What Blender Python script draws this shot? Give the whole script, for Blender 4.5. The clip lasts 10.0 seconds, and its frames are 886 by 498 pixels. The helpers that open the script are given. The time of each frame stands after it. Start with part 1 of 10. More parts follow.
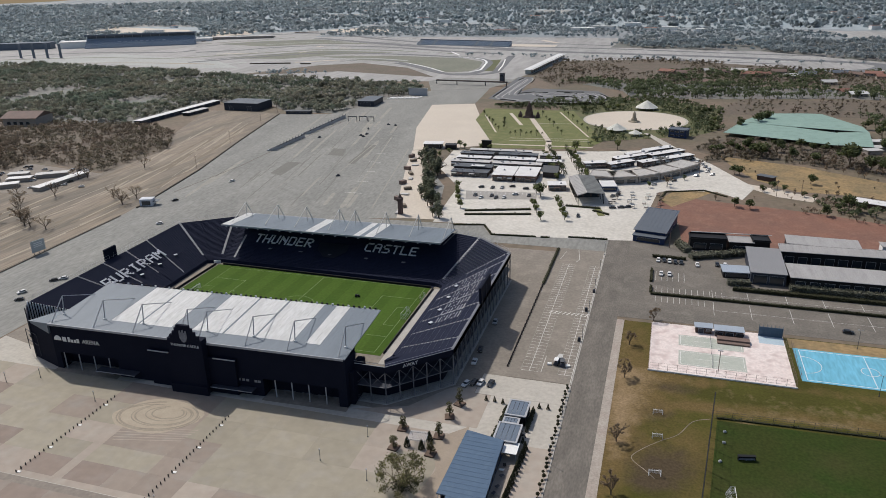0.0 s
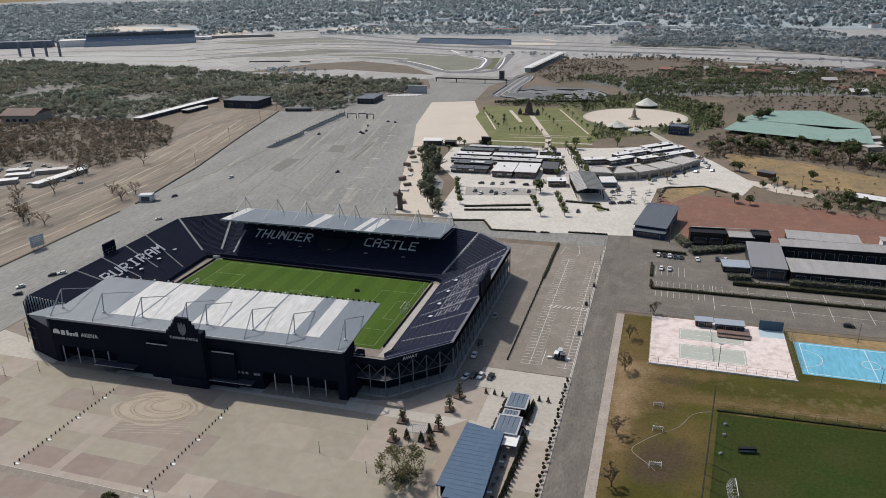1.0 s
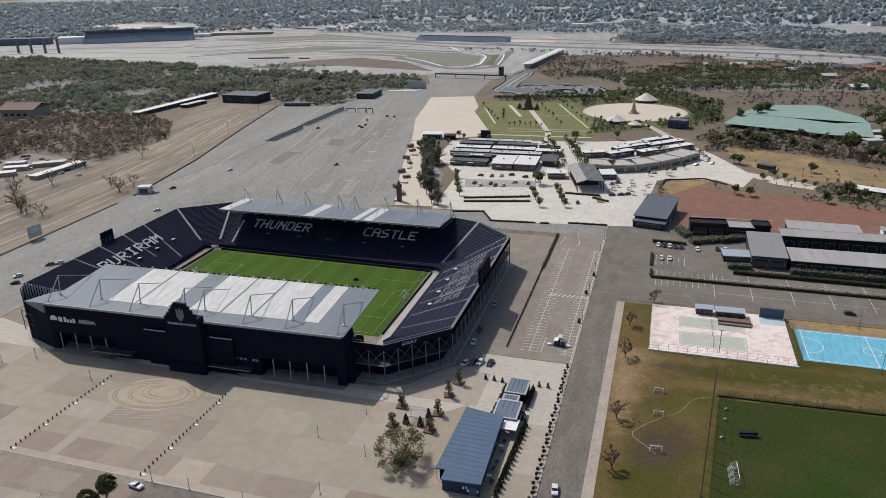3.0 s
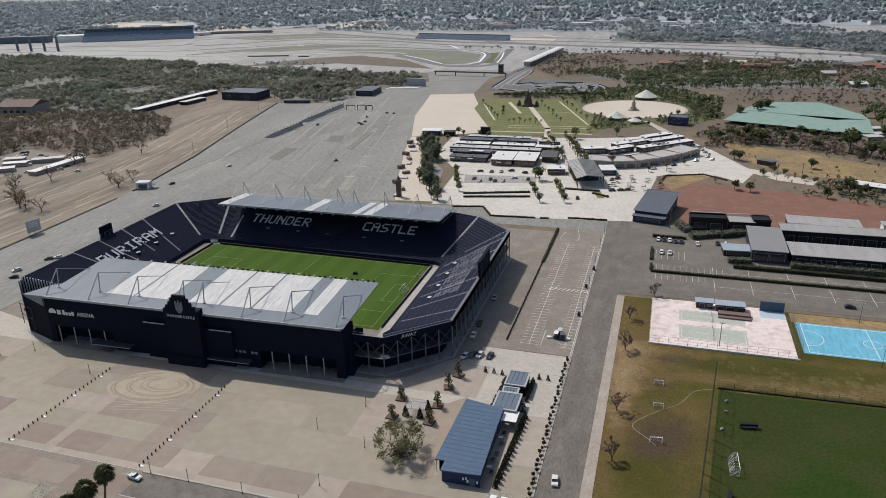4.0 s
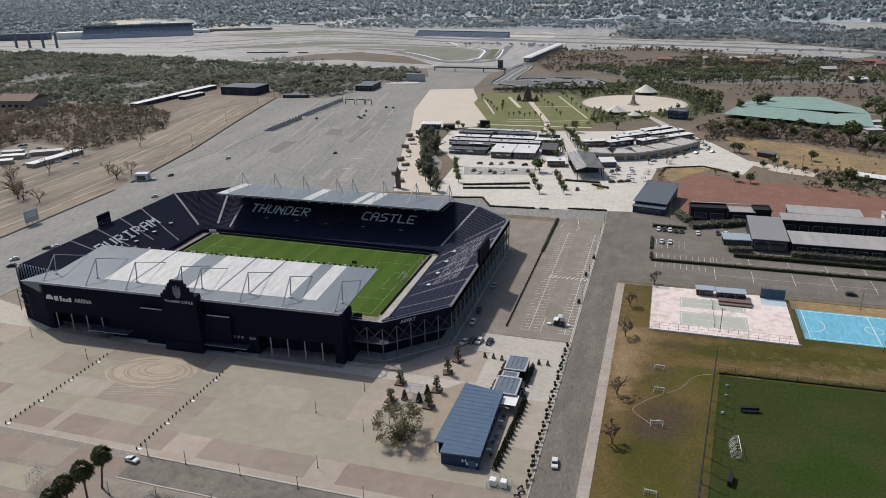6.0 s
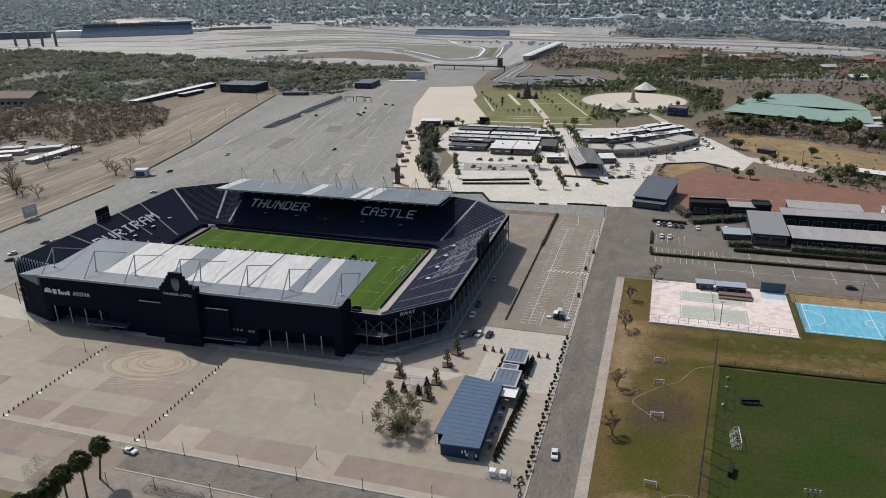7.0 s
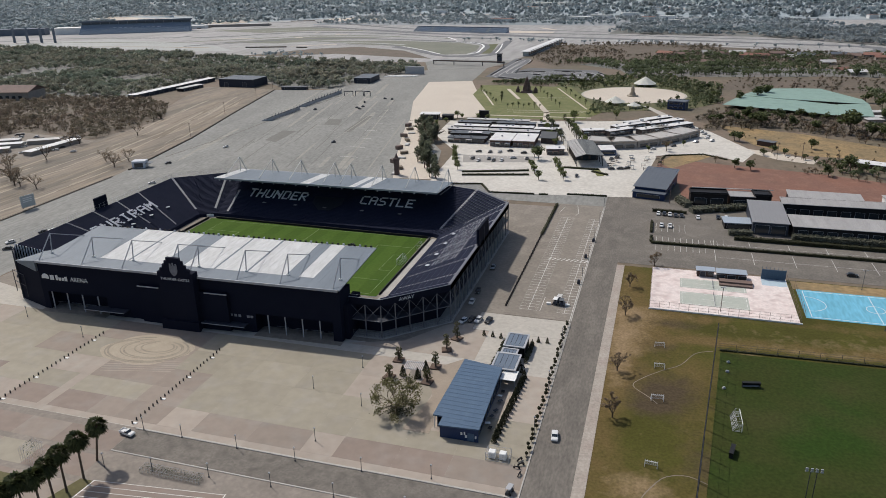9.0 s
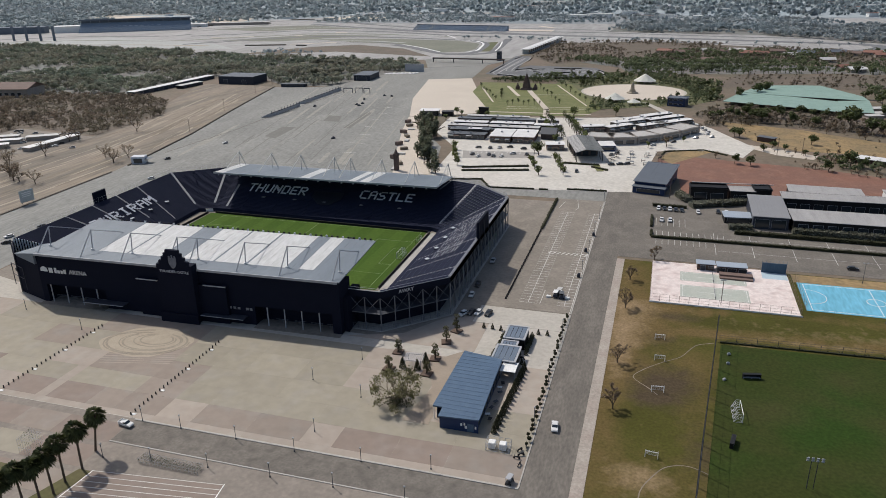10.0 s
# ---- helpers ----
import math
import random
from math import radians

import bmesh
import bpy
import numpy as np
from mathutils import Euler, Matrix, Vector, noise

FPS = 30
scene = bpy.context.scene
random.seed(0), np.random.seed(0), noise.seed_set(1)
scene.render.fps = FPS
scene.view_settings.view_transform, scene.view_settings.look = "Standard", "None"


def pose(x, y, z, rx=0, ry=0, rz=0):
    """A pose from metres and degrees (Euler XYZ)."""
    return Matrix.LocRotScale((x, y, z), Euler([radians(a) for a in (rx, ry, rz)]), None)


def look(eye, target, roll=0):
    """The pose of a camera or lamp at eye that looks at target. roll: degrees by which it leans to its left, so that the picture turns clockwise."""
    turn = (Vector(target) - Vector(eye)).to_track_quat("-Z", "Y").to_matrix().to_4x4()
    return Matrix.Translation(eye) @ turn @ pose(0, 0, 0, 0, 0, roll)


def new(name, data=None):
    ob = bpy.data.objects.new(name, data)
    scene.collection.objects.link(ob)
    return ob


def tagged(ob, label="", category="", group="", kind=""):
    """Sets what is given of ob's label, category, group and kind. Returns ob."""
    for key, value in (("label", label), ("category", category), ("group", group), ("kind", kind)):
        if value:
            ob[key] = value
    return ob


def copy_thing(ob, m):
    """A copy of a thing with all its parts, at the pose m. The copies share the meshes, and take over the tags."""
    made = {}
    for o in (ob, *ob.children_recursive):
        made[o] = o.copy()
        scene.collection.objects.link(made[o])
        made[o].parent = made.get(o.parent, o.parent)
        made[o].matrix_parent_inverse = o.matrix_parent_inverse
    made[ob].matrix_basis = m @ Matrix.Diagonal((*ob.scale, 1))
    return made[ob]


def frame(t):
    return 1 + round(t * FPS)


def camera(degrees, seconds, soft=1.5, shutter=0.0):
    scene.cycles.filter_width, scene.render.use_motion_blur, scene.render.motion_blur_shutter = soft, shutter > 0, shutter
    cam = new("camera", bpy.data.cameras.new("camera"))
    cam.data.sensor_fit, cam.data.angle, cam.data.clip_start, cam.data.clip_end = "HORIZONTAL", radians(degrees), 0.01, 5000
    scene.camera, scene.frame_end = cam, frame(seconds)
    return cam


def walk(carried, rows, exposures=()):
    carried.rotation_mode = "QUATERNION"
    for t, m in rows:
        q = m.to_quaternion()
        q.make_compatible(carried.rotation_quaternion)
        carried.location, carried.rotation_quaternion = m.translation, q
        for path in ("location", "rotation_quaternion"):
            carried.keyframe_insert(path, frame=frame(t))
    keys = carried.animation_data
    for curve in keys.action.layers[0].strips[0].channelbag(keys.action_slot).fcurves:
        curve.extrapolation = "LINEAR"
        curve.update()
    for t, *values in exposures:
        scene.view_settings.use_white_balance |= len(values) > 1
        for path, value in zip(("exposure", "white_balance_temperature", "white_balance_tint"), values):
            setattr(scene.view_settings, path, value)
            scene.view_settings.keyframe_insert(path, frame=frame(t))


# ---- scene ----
cam = camera(63.2, 10.0, soft=0.85)
PATH = [
    (0, (154.507, -263.961, 138.246), (153.944, -262.179, 137.533), -1.38),
    (0.5, (154.468, -264.113, 136.964), (153.906, -262.331, 136.251), -1.37),
    (1, (154.439, -264.266, 135.679), (153.877, -262.483, 134.965), -1.36),
    (1.5, (154.418, -264.417, 134.390), (153.857, -262.635, 133.676), -1.34),
    (2, (154.404, -264.569, 133.099), (153.844, -262.787, 132.385), -1.33),
    (2.5, (154.397, -264.721, 131.805), (153.837, -262.938, 131.091), -1.32),
    (4, (154.409, -265.177, 127.916), (153.851, -263.395, 127.201), -1.28),
    (4.5, (154.422, -265.330, 126.618), (153.864, -263.547, 125.903), -1.27),
    (5, (154.437, -265.483, 125.321), (153.880, -263.700, 124.605), -1.25),
    (5.5, (154.455, -265.637, 124.024), (153.898, -263.854, 123.308), -1.24),
    (7, (154.514, -266.101, 120.140), (153.959, -264.318, 119.424), -1.20),
    (7.5, (154.534, -266.258, 118.850), (153.979, -264.475, 118.134), -1.19),
    (8, (154.551, -266.415, 117.563), (153.997, -264.632, 116.846), -1.18),
    (8.5, (154.567, -266.573, 116.279), (154.013, -264.790, 115.562), -1.17),
    (9, (154.579, -266.732, 114.999), (154.026, -264.949, 114.282), -1.15),
    (9.5, (154.588, -266.892, 113.723), (154.035, -265.109, 113.005), -1.14),
    (10, (154.592, -267.054, 112.452), (154.040, -265.271, 111.734), -1.13),
]
walk(cam, [(t, look(eye, target, roll)) for t, eye, target, roll in PATH])

# ---- light ----
SUN_FROM = Vector((-0.68, 0.40, 1.0)).normalized()
world = bpy.data.worlds.new("sky")
scene.world = world
world.use_nodes = True
_wn = world.node_tree.nodes
_sky = _wn.new("ShaderNodeTexSky")
_sky.sky_type = "NISHITA"
_sky.sun_disc = False
_sky.sun_elevation = math.asin(SUN_FROM.z)
_sky.sun_rotation = math.atan2(SUN_FROM.x, SUN_FROM.y)
_sky.dust_density = 2.5
world.node_tree.links.new(_sky.outputs[0], _wn["Background"].inputs[0])
_wn["Background"].inputs[1].default_value = 0.1
sun = new("sun", bpy.data.lights.new("sun", "SUN"))
sun.data.energy = 3.1
sun.data.angle = radians(0.6)
sun.data.color = (1.0, 0.943, 0.87)
sun.matrix_world = look(tuple(SUN_FROM * 300), (0, 0, 0))
scene.view_settings.exposure = 0.0

# ---- materials ----


def mat(name, col, col2=None, rough=0.8, metal=0.0, scale=0.2, fine=3.0, amount=0.6, bump=0.0, bump_scale=8.0, col3=None, spec=0.3, jitter=0.0, stain=None, stretch=None, thin=0.0, tint=0.0):
    """A surface of one or two colours that mix in broad patches and fine grain."""
    m = bpy.data.materials.new(name)
    m.use_nodes = True
    nt = m.node_tree
    n, lk = nt.nodes, nt.links
    b = n["Principled BSDF"]
    b.inputs["Roughness"].default_value = rough
    b.inputs["Metallic"].default_value = metal
    b.inputs["Specular IOR Level"].default_value = spec
    col2 = col2 or tuple(c * 0.78 for c in col)
    geo = n.new("ShaderNodeNewGeometry")
    big = n.new("ShaderNodeTexNoise")
    big.inputs["Scale"].default_value = scale
    big.inputs["Detail"].default_value = 6.0
    small = n.new("ShaderNodeTexNoise")
    small.inputs["Scale"].default_value = fine
    small.inputs["Detail"].default_value = 4.0
    place = geo.outputs["Position"]
    if stretch:
        turn = n.new("ShaderNodeMapping")
        turn.inputs["Rotation"].default_value = (0, 0, radians(stretch[0]))
        turn.inputs["Scale"].default_value = (1.0, 1.0 / stretch[1], 1.0)
        lk.new(place, turn.inputs["Vector"])
        place = turn.outputs["Vector"]
    for t in (big, small):
        lk.new(place, t.inputs["Vector"])
    ramp = n.new("ShaderNodeMapRange")
    ramp.inputs["From Min"].default_value = 0.5 - 0.25 / max(amount, 0.05) * 0.6
    ramp.inputs["From Max"].default_value = 0.5 + 0.25 / max(amount, 0.05) * 0.6
    lk.new(big.outputs["Fac"], ramp.inputs["Value"])
    mix = n.new("ShaderNodeMix")
    mix.data_type = "RGBA"
    mix.inputs["A"].default_value = (*col, 1)
    mix.inputs["B"].default_value = (*col2, 1)
    lk.new(ramp.outputs["Result"], mix.inputs["Factor"])
    last = mix.outputs["Result"]
    if col3:
        third = n.new("ShaderNodeTexNoise")
        third.inputs["Scale"].default_value = stain or scale * 3.1
        third.inputs["Detail"].default_value = 6.0
        lk.new(place, third.inputs["Vector"])
        r3 = n.new("ShaderNodeMapRange")
        r3.inputs["From Min"].default_value = 0.48
        r3.inputs["From Max"].default_value = 0.80
        lk.new(third.outputs["Fac"], r3.inputs["Value"])
        m3 = n.new("ShaderNodeMix")
        m3.data_type = "RGBA"
        m3.inputs["B"].default_value = (*col3, 1)
        lk.new(r3.outputs["Result"], m3.inputs["Factor"])
        lk.new(last, m3.inputs["A"])
        last = m3.outputs["Result"]
    hsv = n.new("ShaderNodeHueSaturation")
    lk.new(last, hsv.inputs["Color"])
    grain = n.new("ShaderNodeMapRange")
    grain.inputs["From Min"].default_value = 0.3
    grain.inputs["From Max"].default_value = 0.7
    grain.inputs["To Min"].default_value = 1.0 - 0.16 * amount
    grain.inputs["To Max"].default_value = 1.0 + 0.16 * amount
    lk.new(small.outputs["Fac"], grain.inputs["Value"])
    val = grain.outputs["Result"]
    if jitter:
        rnd = n.new("ShaderNodeObjectInfo").outputs["Random"] if jitter > 0 else geo.outputs["Random Per Island"]
        jm = n.new("ShaderNodeMapRange")
        jm.inputs["To Min"].default_value = 1.0 - abs(jitter)
        jm.inputs["To Max"].default_value = 1.0 + abs(jitter)
        lk.new(rnd, jm.inputs["Value"])
        mul = n.new("ShaderNodeMath")
        mul.operation = "MULTIPLY"
        lk.new(val, mul.inputs[0])
        lk.new(jm.outputs["Result"], mul.inputs[1])
        val = mul.outputs["Value"]
    if tint:
        # each crown has a tone of its own, stored on its leaves
        own = n.new("ShaderNodeAttribute")
        own.attribute_name = "tone"
        tm = n.new("ShaderNodeMapRange")
        tm.inputs["To Min"].default_value = 1.0 - tint
        tm.inputs["To Max"].default_value = 1.0 + tint
        lk.new(own.outputs["Fac"], tm.inputs["Value"])
        tv = n.new("ShaderNodeMath")
        tv.operation = "MULTIPLY"
        lk.new(val, tv.inputs[0])
        lk.new(tm.outputs["Result"], tv.inputs[1])
        val = tv.outputs["Value"]
        hue = n.new("ShaderNodeMath")
        hue.operation = "PINGPONG"
        hue.inputs[1].default_value = 0.13
        lk.new(own.outputs["Fac"], hue.inputs[0])
        both = n.new("ShaderNodeMath")
        both.operation = "MULTIPLY_ADD"
        lk.new(hue.outputs["Value"], both.inputs[0])
        both.inputs[1].default_value = 5.0
        both.inputs[2].default_value = -0.3
        mixed = n.new("ShaderNodeMath")
        mixed.operation = "ADD"
        mixed.use_clamp = True
        lk.new(ramp.outputs["Result"], mixed.inputs[0])
        lk.new(both.outputs["Value"], mixed.inputs[1])
        lk.new(mixed.outputs["Value"], mix.inputs["Factor"])
    lk.new(val, hsv.inputs["Value"])
    lk.new(hsv.outputs["Color"], b.inputs["Base Color"])
    if bump:
        bt = n.new("ShaderNodeTexNoise")
        bt.inputs["Scale"].default_value = bump_scale
        bt.inputs["Detail"].default_value = 3.0
        lk.new(geo.outputs["Position"], bt.inputs["Vector"])
        bp = n.new("ShaderNodeBump")
        bp.inputs["Strength"].default_value = bump
        bp.inputs["Distance"].default_value = 0.2
        lk.new(bt.outputs["Fac"], bp.inputs["Height"])
        lk.new(bp.outputs["Normal"], b.inputs["Normal"])
    if thin:
        # leaves let a share of the light through
        tr = n.new("ShaderNodeBsdfTranslucent")
        lk.new(hsv.outputs["Color"], tr.inputs["Color"])
        both = n.new("ShaderNodeMixShader")
        both.inputs["Fac"].default_value = thin
        lk.new(b.outputs["BSDF"], both.inputs[1])
        lk.new(tr.outputs["BSDF"], both.inputs[2])
        lk.new(both.outputs["Shader"], n["Material Output"].inputs["Surface"])
    return m


def wear_mat(name, green, dry, bare, soil, scale, fine):
    """Turf that thins to dry grass and bare earth where the sheet is worn."""
    m = mat(name, green, scale=scale, fine=fine, amount=1.0, rough=0.95, spec=0.1)
    n, lk = m.node_tree.nodes, m.node_tree.links
    b = n["Principled BSDF"]
    last = b.inputs["Base Color"].links[0].from_socket
    geo = n.new("ShaderNodeNewGeometry")
    for attr, col, sc, lo, hi, seed in (("dry", dry, scale * 4, 0.18, 0.75, 0.0), ("bare", bare, scale * 7, 0.3, 0.9, 7.3), ("soil", soil, scale * 6, 0.3, 0.95, 3.1)):
        at = n.new("ShaderNodeAttribute")
        at.attribute_name = attr
        nz = n.new("ShaderNodeTexNoise")
        nz.noise_dimensions = "4D"
        nz.inputs["W"].default_value = seed
        nz.inputs["Scale"].default_value = sc
        nz.inputs["Detail"].default_value = 7.0
        lk.new(geo.outputs["Position"], nz.inputs["Vector"])
        add = n.new("ShaderNodeMath")
        add.operation = "MULTIPLY_ADD"
        lk.new(nz.outputs["Fac"], add.inputs[0])
        add.inputs[1].default_value = 1.1
        lk.new(at.outputs["Fac"], add.inputs[2])
        rg = n.new("ShaderNodeMapRange")
        rg.inputs["From Min"].default_value = lo + 0.4
        rg.inputs["From Max"].default_value = hi + 0.55
        lk.new(add.outputs["Value"], rg.inputs["Value"])
        mx = n.new("ShaderNodeMix")
        mx.data_type = "RGBA"
        gr = n.new("ShaderNodeHueSaturation")
        gr.inputs["Color"].default_value = (*col, 1)
        gm = n.new("ShaderNodeTexNoise")
        gm.inputs["Scale"].default_value = fine
        gm.inputs["Detail"].default_value = 5.0
        lk.new(geo.outputs["Position"], gm.inputs["Vector"])
        gv = n.new("ShaderNodeMapRange")
        gv.inputs["From Min"].default_value = 0.3
        gv.inputs["From Max"].default_value = 0.7
        gv.inputs["To Min"].default_value = 0.78
        gv.inputs["To Max"].default_value = 1.22
        lk.new(gm.outputs["Fac"], gv.inputs["Value"])
        lk.new(gv.outputs["Result"], gr.inputs["Value"])
        lk.new(rg.outputs["Result"], mx.inputs["Factor"])
        lk.new(last, mx.inputs["A"])
        lk.new(gr.outputs["Color"], mx.inputs["B"])
        last = mx.outputs["Result"]
    lk.new(last, b.inputs["Base Color"])
    return m


def glass_mat(name, col):
    m = mat(name, col, rough=0.12, amount=0.1, spec=0.7)
    return m


M = dict(
    scrub=mat("dry_scrub_ground", (0.165, 0.128, 0.094), (0.125, 0.108, 0.074), scale=0.012, fine=0.25, amount=1.0, col3=(0.2, 0.145, 0.105), bump=0.3, bump_scale=0.5),
    dirt=mat("dry_dirt", (0.228, 0.19, 0.147), (0.144, 0.125, 0.1), scale=0.05, fine=0.6, amount=1.3, col3=(0.27, 0.216, 0.155), bump=0.3, bump_scale=1.0, stretch=(14, 9)),
    asphalt=mat("old_asphalt", (0.253, 0.252, 0.234), (0.212, 0.212, 0.198), scale=0.02, fine=0.6, amount=1.1, col3=(0.285, 0.281, 0.259), stretch=(12, 3), spec=0.15),
    road=mat("road_asphalt", (0.168, 0.152, 0.133), (0.138, 0.126, 0.111), scale=0.22, fine=1.6, amount=1.0, col3=(0.205, 0.187, 0.163), stain=0.2, spec=0.1, stretch=(0, 3)),
    side_lot=mat("patched_lot_asphalt", (0.174, 0.157, 0.137), (0.143, 0.131, 0.115), scale=0.06, fine=1.2, amount=1.0, col3=(0.212, 0.194, 0.168), stain=0.15, spec=0.1),
    front_road=mat("worn_road_asphalt", (0.19, 0.172, 0.15), (0.16, 0.145, 0.127), scale=0.09, fine=1.4, amount=1.0, col3=(0.10, 0.092, 0.08), stain=0.35, spec=0.1),
    lot=mat("parking_asphalt", (0.249, 0.222, 0.189), (0.207, 0.184, 0.157), scale=0.05, fine=0.8, amount=0.8, col3=(0.288, 0.257, 0.22), spec=0.1),
    pale=mat("pale_gravel", (0.56, 0.50, 0.42), (0.50, 0.44, 0.37), scale=0.03, fine=0.6, amount=0.5),
    concrete=mat("pale_concrete", (0.46, 0.43, 0.38), (0.40, 0.375, 0.33), scale=0.04, fine=0.7, amount=0.6, col3=(0.37, 0.345, 0.305)),
    kerb=mat("kerb_concrete", (0.42, 0.40, 0.37), (0.35, 0.33, 0.30), scale=0.3, amount=0.7),
    lawn=mat("lawn", (0.085, 0.085, 0.027), (0.105, 0.09, 0.036), scale=0.03, fine=0.8, amount=1.0, col3=(0.125, 0.10, 0.052), stain=0.06),
    park=mat("park_lawn", (0.145, 0.155, 0.055), (0.115, 0.13, 0.042), scale=0.04, fine=0.5, amount=0.8, col3=(0.20, 0.185, 0.085)),
    red=mat("red_earth", (0.215, 0.105, 0.073), (0.175, 0.094, 0.07), scale=0.05, fine=0.8, amount=0.9, col3=(0.25, 0.14, 0.1)),
    brown=mat("dry_grass_field", (0.3, 0.208, 0.1), (0.225, 0.165, 0.088), scale=0.04, fine=0.5, amount=1.3, col3=(0.14, 0.115, 0.06)),
    pink=mat("pink_court", (0.679, 0.581, 0.544), (0.725, 0.656, 0.623), scale=0.06, fine=1.2, amount=0.7, col3=(0.46, 0.35, 0.33), stain=0.3),
    blue_court=mat("blue_court", (0.135, 0.40, 0.54), (0.165, 0.45, 0.60), scale=0.08, fine=1.0, amount=0.9, col3=(0.11, 0.33, 0.44), stain=0.2, stretch=(85, 5)),
    white=mat("white_paint", (0.78, 0.78, 0.76), (0.70, 0.70, 0.68), amount=0.4, rough=0.5),
    block_a=mat("dull_pink_paving", (0.249, 0.198, 0.164), (0.228, 0.18, 0.15), scale=0.05, fine=0.3, amount=0.45, col3=(0.262, 0.223, 0.195), jitter=0.06),
    block_b=mat("grey_pink_paving", (0.283, 0.234, 0.195), (0.257, 0.214, 0.178), scale=0.05, fine=0.3, amount=0.45, col3=(0.278, 0.252, 0.222), jitter=0.06),
    block_c=mat("grey_green_paving", (0.308, 0.278, 0.216), (0.285, 0.256, 0.2), scale=0.05, fine=0.3, amount=0.45, col3=(0.303, 0.278, 0.235), jitter=0.06),
    block_d=mat("pale_pink_paving", (0.355, 0.303, 0.254), (0.322, 0.275, 0.231), scale=0.05, fine=0.3, amount=0.45, col3=(0.355, 0.322, 0.278), jitter=0.06),
    grass_stripe_a=mat("dark_mown_turf", (0.046, 0.092, 0.013), (0.055, 0.098, 0.015), scale=0.06, fine=0.9, amount=0.8, rough=0.9, spec=0.1),
    grass_stripe_b=mat("light_mown_turf", (0.057, 0.107, 0.016), (0.063, 0.111, 0.018), scale=0.06, fine=0.9, amount=0.8, rough=0.9, spec=0.1),
    wood_deck=mat("timber_boards", (0.33, 0.275, 0.215), (0.285, 0.235, 0.185), amount=0.6),
    shield=mat("dim_grey_seats", (0.035, 0.04, 0.055), (0.045, 0.05, 0.065), amount=0.6),
    mast_white=mat("white_painted_steel", (0.52, 0.52, 0.51), (0.42, 0.42, 0.41), amount=0.5, rough=0.5),
    column=mat("pale_grey_steel", (0.17, 0.175, 0.19), (0.13, 0.135, 0.15), amount=0.4, rough=0.5),
    row_rail=mat("grey_rail", (0.13, 0.15, 0.19), (0.10, 0.115, 0.15), amount=0.5),
    seat_letters=mat("grey_white_seats", (0.84, 0.85, 0.87), (0.72, 0.73, 0.76), fine=2.0, amount=0.8, rough=0.5),
    sand_patch=mat("sandy_paving", (0.395, 0.34, 0.262), (0.335, 0.285, 0.22), scale=0.3, amount=0.6),
    tyre_mark=mat("tyre_marks", (0.25, 0.215, 0.17), (0.30, 0.26, 0.205), amount=0.9),
    leaf_olive=mat("olive_leaves", (0.132, 0.124, 0.052), (0.104, 0.104, 0.044), scale=0.3, amount=0.8, jitter=-0.4, thin=0.35),
    court_green=mat("worn_court_green", (0.44, 0.45, 0.40), (0.38, 0.41, 0.36), scale=0.2, amount=0.8),
    court_blue_wall=mat("dull_blue_wall", (0.06, 0.10, 0.15), (0.075, 0.12, 0.17), amount=0.5),
    pale_blue=mat("pale_blue_court", (0.42, 0.52, 0.58), (0.38, 0.48, 0.55), amount=0.6),
    rust=mat("rusty_steel", (0.20, 0.15, 0.13), (0.15, 0.11, 0.095), amount=0.7),
    dark_wood=mat("dark_stained_timber", (0.06, 0.04, 0.035), (0.085, 0.055, 0.045), amount=0.7),
    bare=mat("bare_brown_soil", (0.135, 0.115, 0.07), (0.115, 0.11, 0.055), scale=0.1, amount=0.9, col3=(0.17, 0.14, 0.09)),
    dry_lawn=mat("dry_lawn", (0.17, 0.14, 0.068), (0.12, 0.115, 0.045), scale=0.05, fine=0.8, amount=1.0, col3=(0.205, 0.16, 0.095)),
    roof_slate=mat("slate_grey_roof", (0.115, 0.13, 0.15), (0.10, 0.115, 0.135), scale=0.15, amount=0.4, rough=0.5),
    roof_ash=mat("ash_grey_roof", (0.25, 0.25, 0.255), (0.225, 0.225, 0.23), scale=0.15, amount=0.4, rough=0.5),
    roof_ash_pale=mat("pale_ash_roof", (0.46, 0.44, 0.41), (0.41, 0.39, 0.365), scale=0.15, amount=0.5, rough=0.5),
    roof_sky=mat("pale_blue_grey_roof", (0.33, 0.38, 0.44), (0.30, 0.345, 0.40), amount=0.4, rough=0.5),
    roof_bright=mat("white_metal_roof", (0.72, 0.715, 0.7), (0.6, 0.595, 0.58), scale=0.2, amount=0.5, rough=0.5),
    board_dark=mat("dark_slate_wall", (0.035, 0.042, 0.06), (0.045, 0.052, 0.07), amount=0.4, rough=0.5),
    yard_grey=mat("grey_paving", (0.33, 0.315, 0.29), (0.29, 0.275, 0.255), amount=0.6),
    shop_dark=mat("dark_shop_front", (0.05, 0.042, 0.04), (0.075, 0.06, 0.055), scale=0.4, amount=0.8),
    shop_brick=mat("dull_brick_front", (0.16, 0.10, 0.08), (0.12, 0.085, 0.075), scale=0.5, amount=0.8),
    shop_beige=mat("beige_plaster", (0.36, 0.32, 0.28), (0.30, 0.265, 0.235), scale=0.3, amount=0.6),
    navy_shed=mat("navy_sheet_wall", (0.018, 0.025, 0.042), (0.025, 0.033, 0.052), amount=0.4, rough=0.5),
    tent=mat("white_thatch_roof", (0.60, 0.60, 0.55), (0.50, 0.51, 0.46), scale=0.4, amount=0.6),
    park_dark=mat("planted_ground", (0.085, 0.10, 0.04), (0.13, 0.12, 0.06), scale=0.08, fine=0.5, amount=0.9),
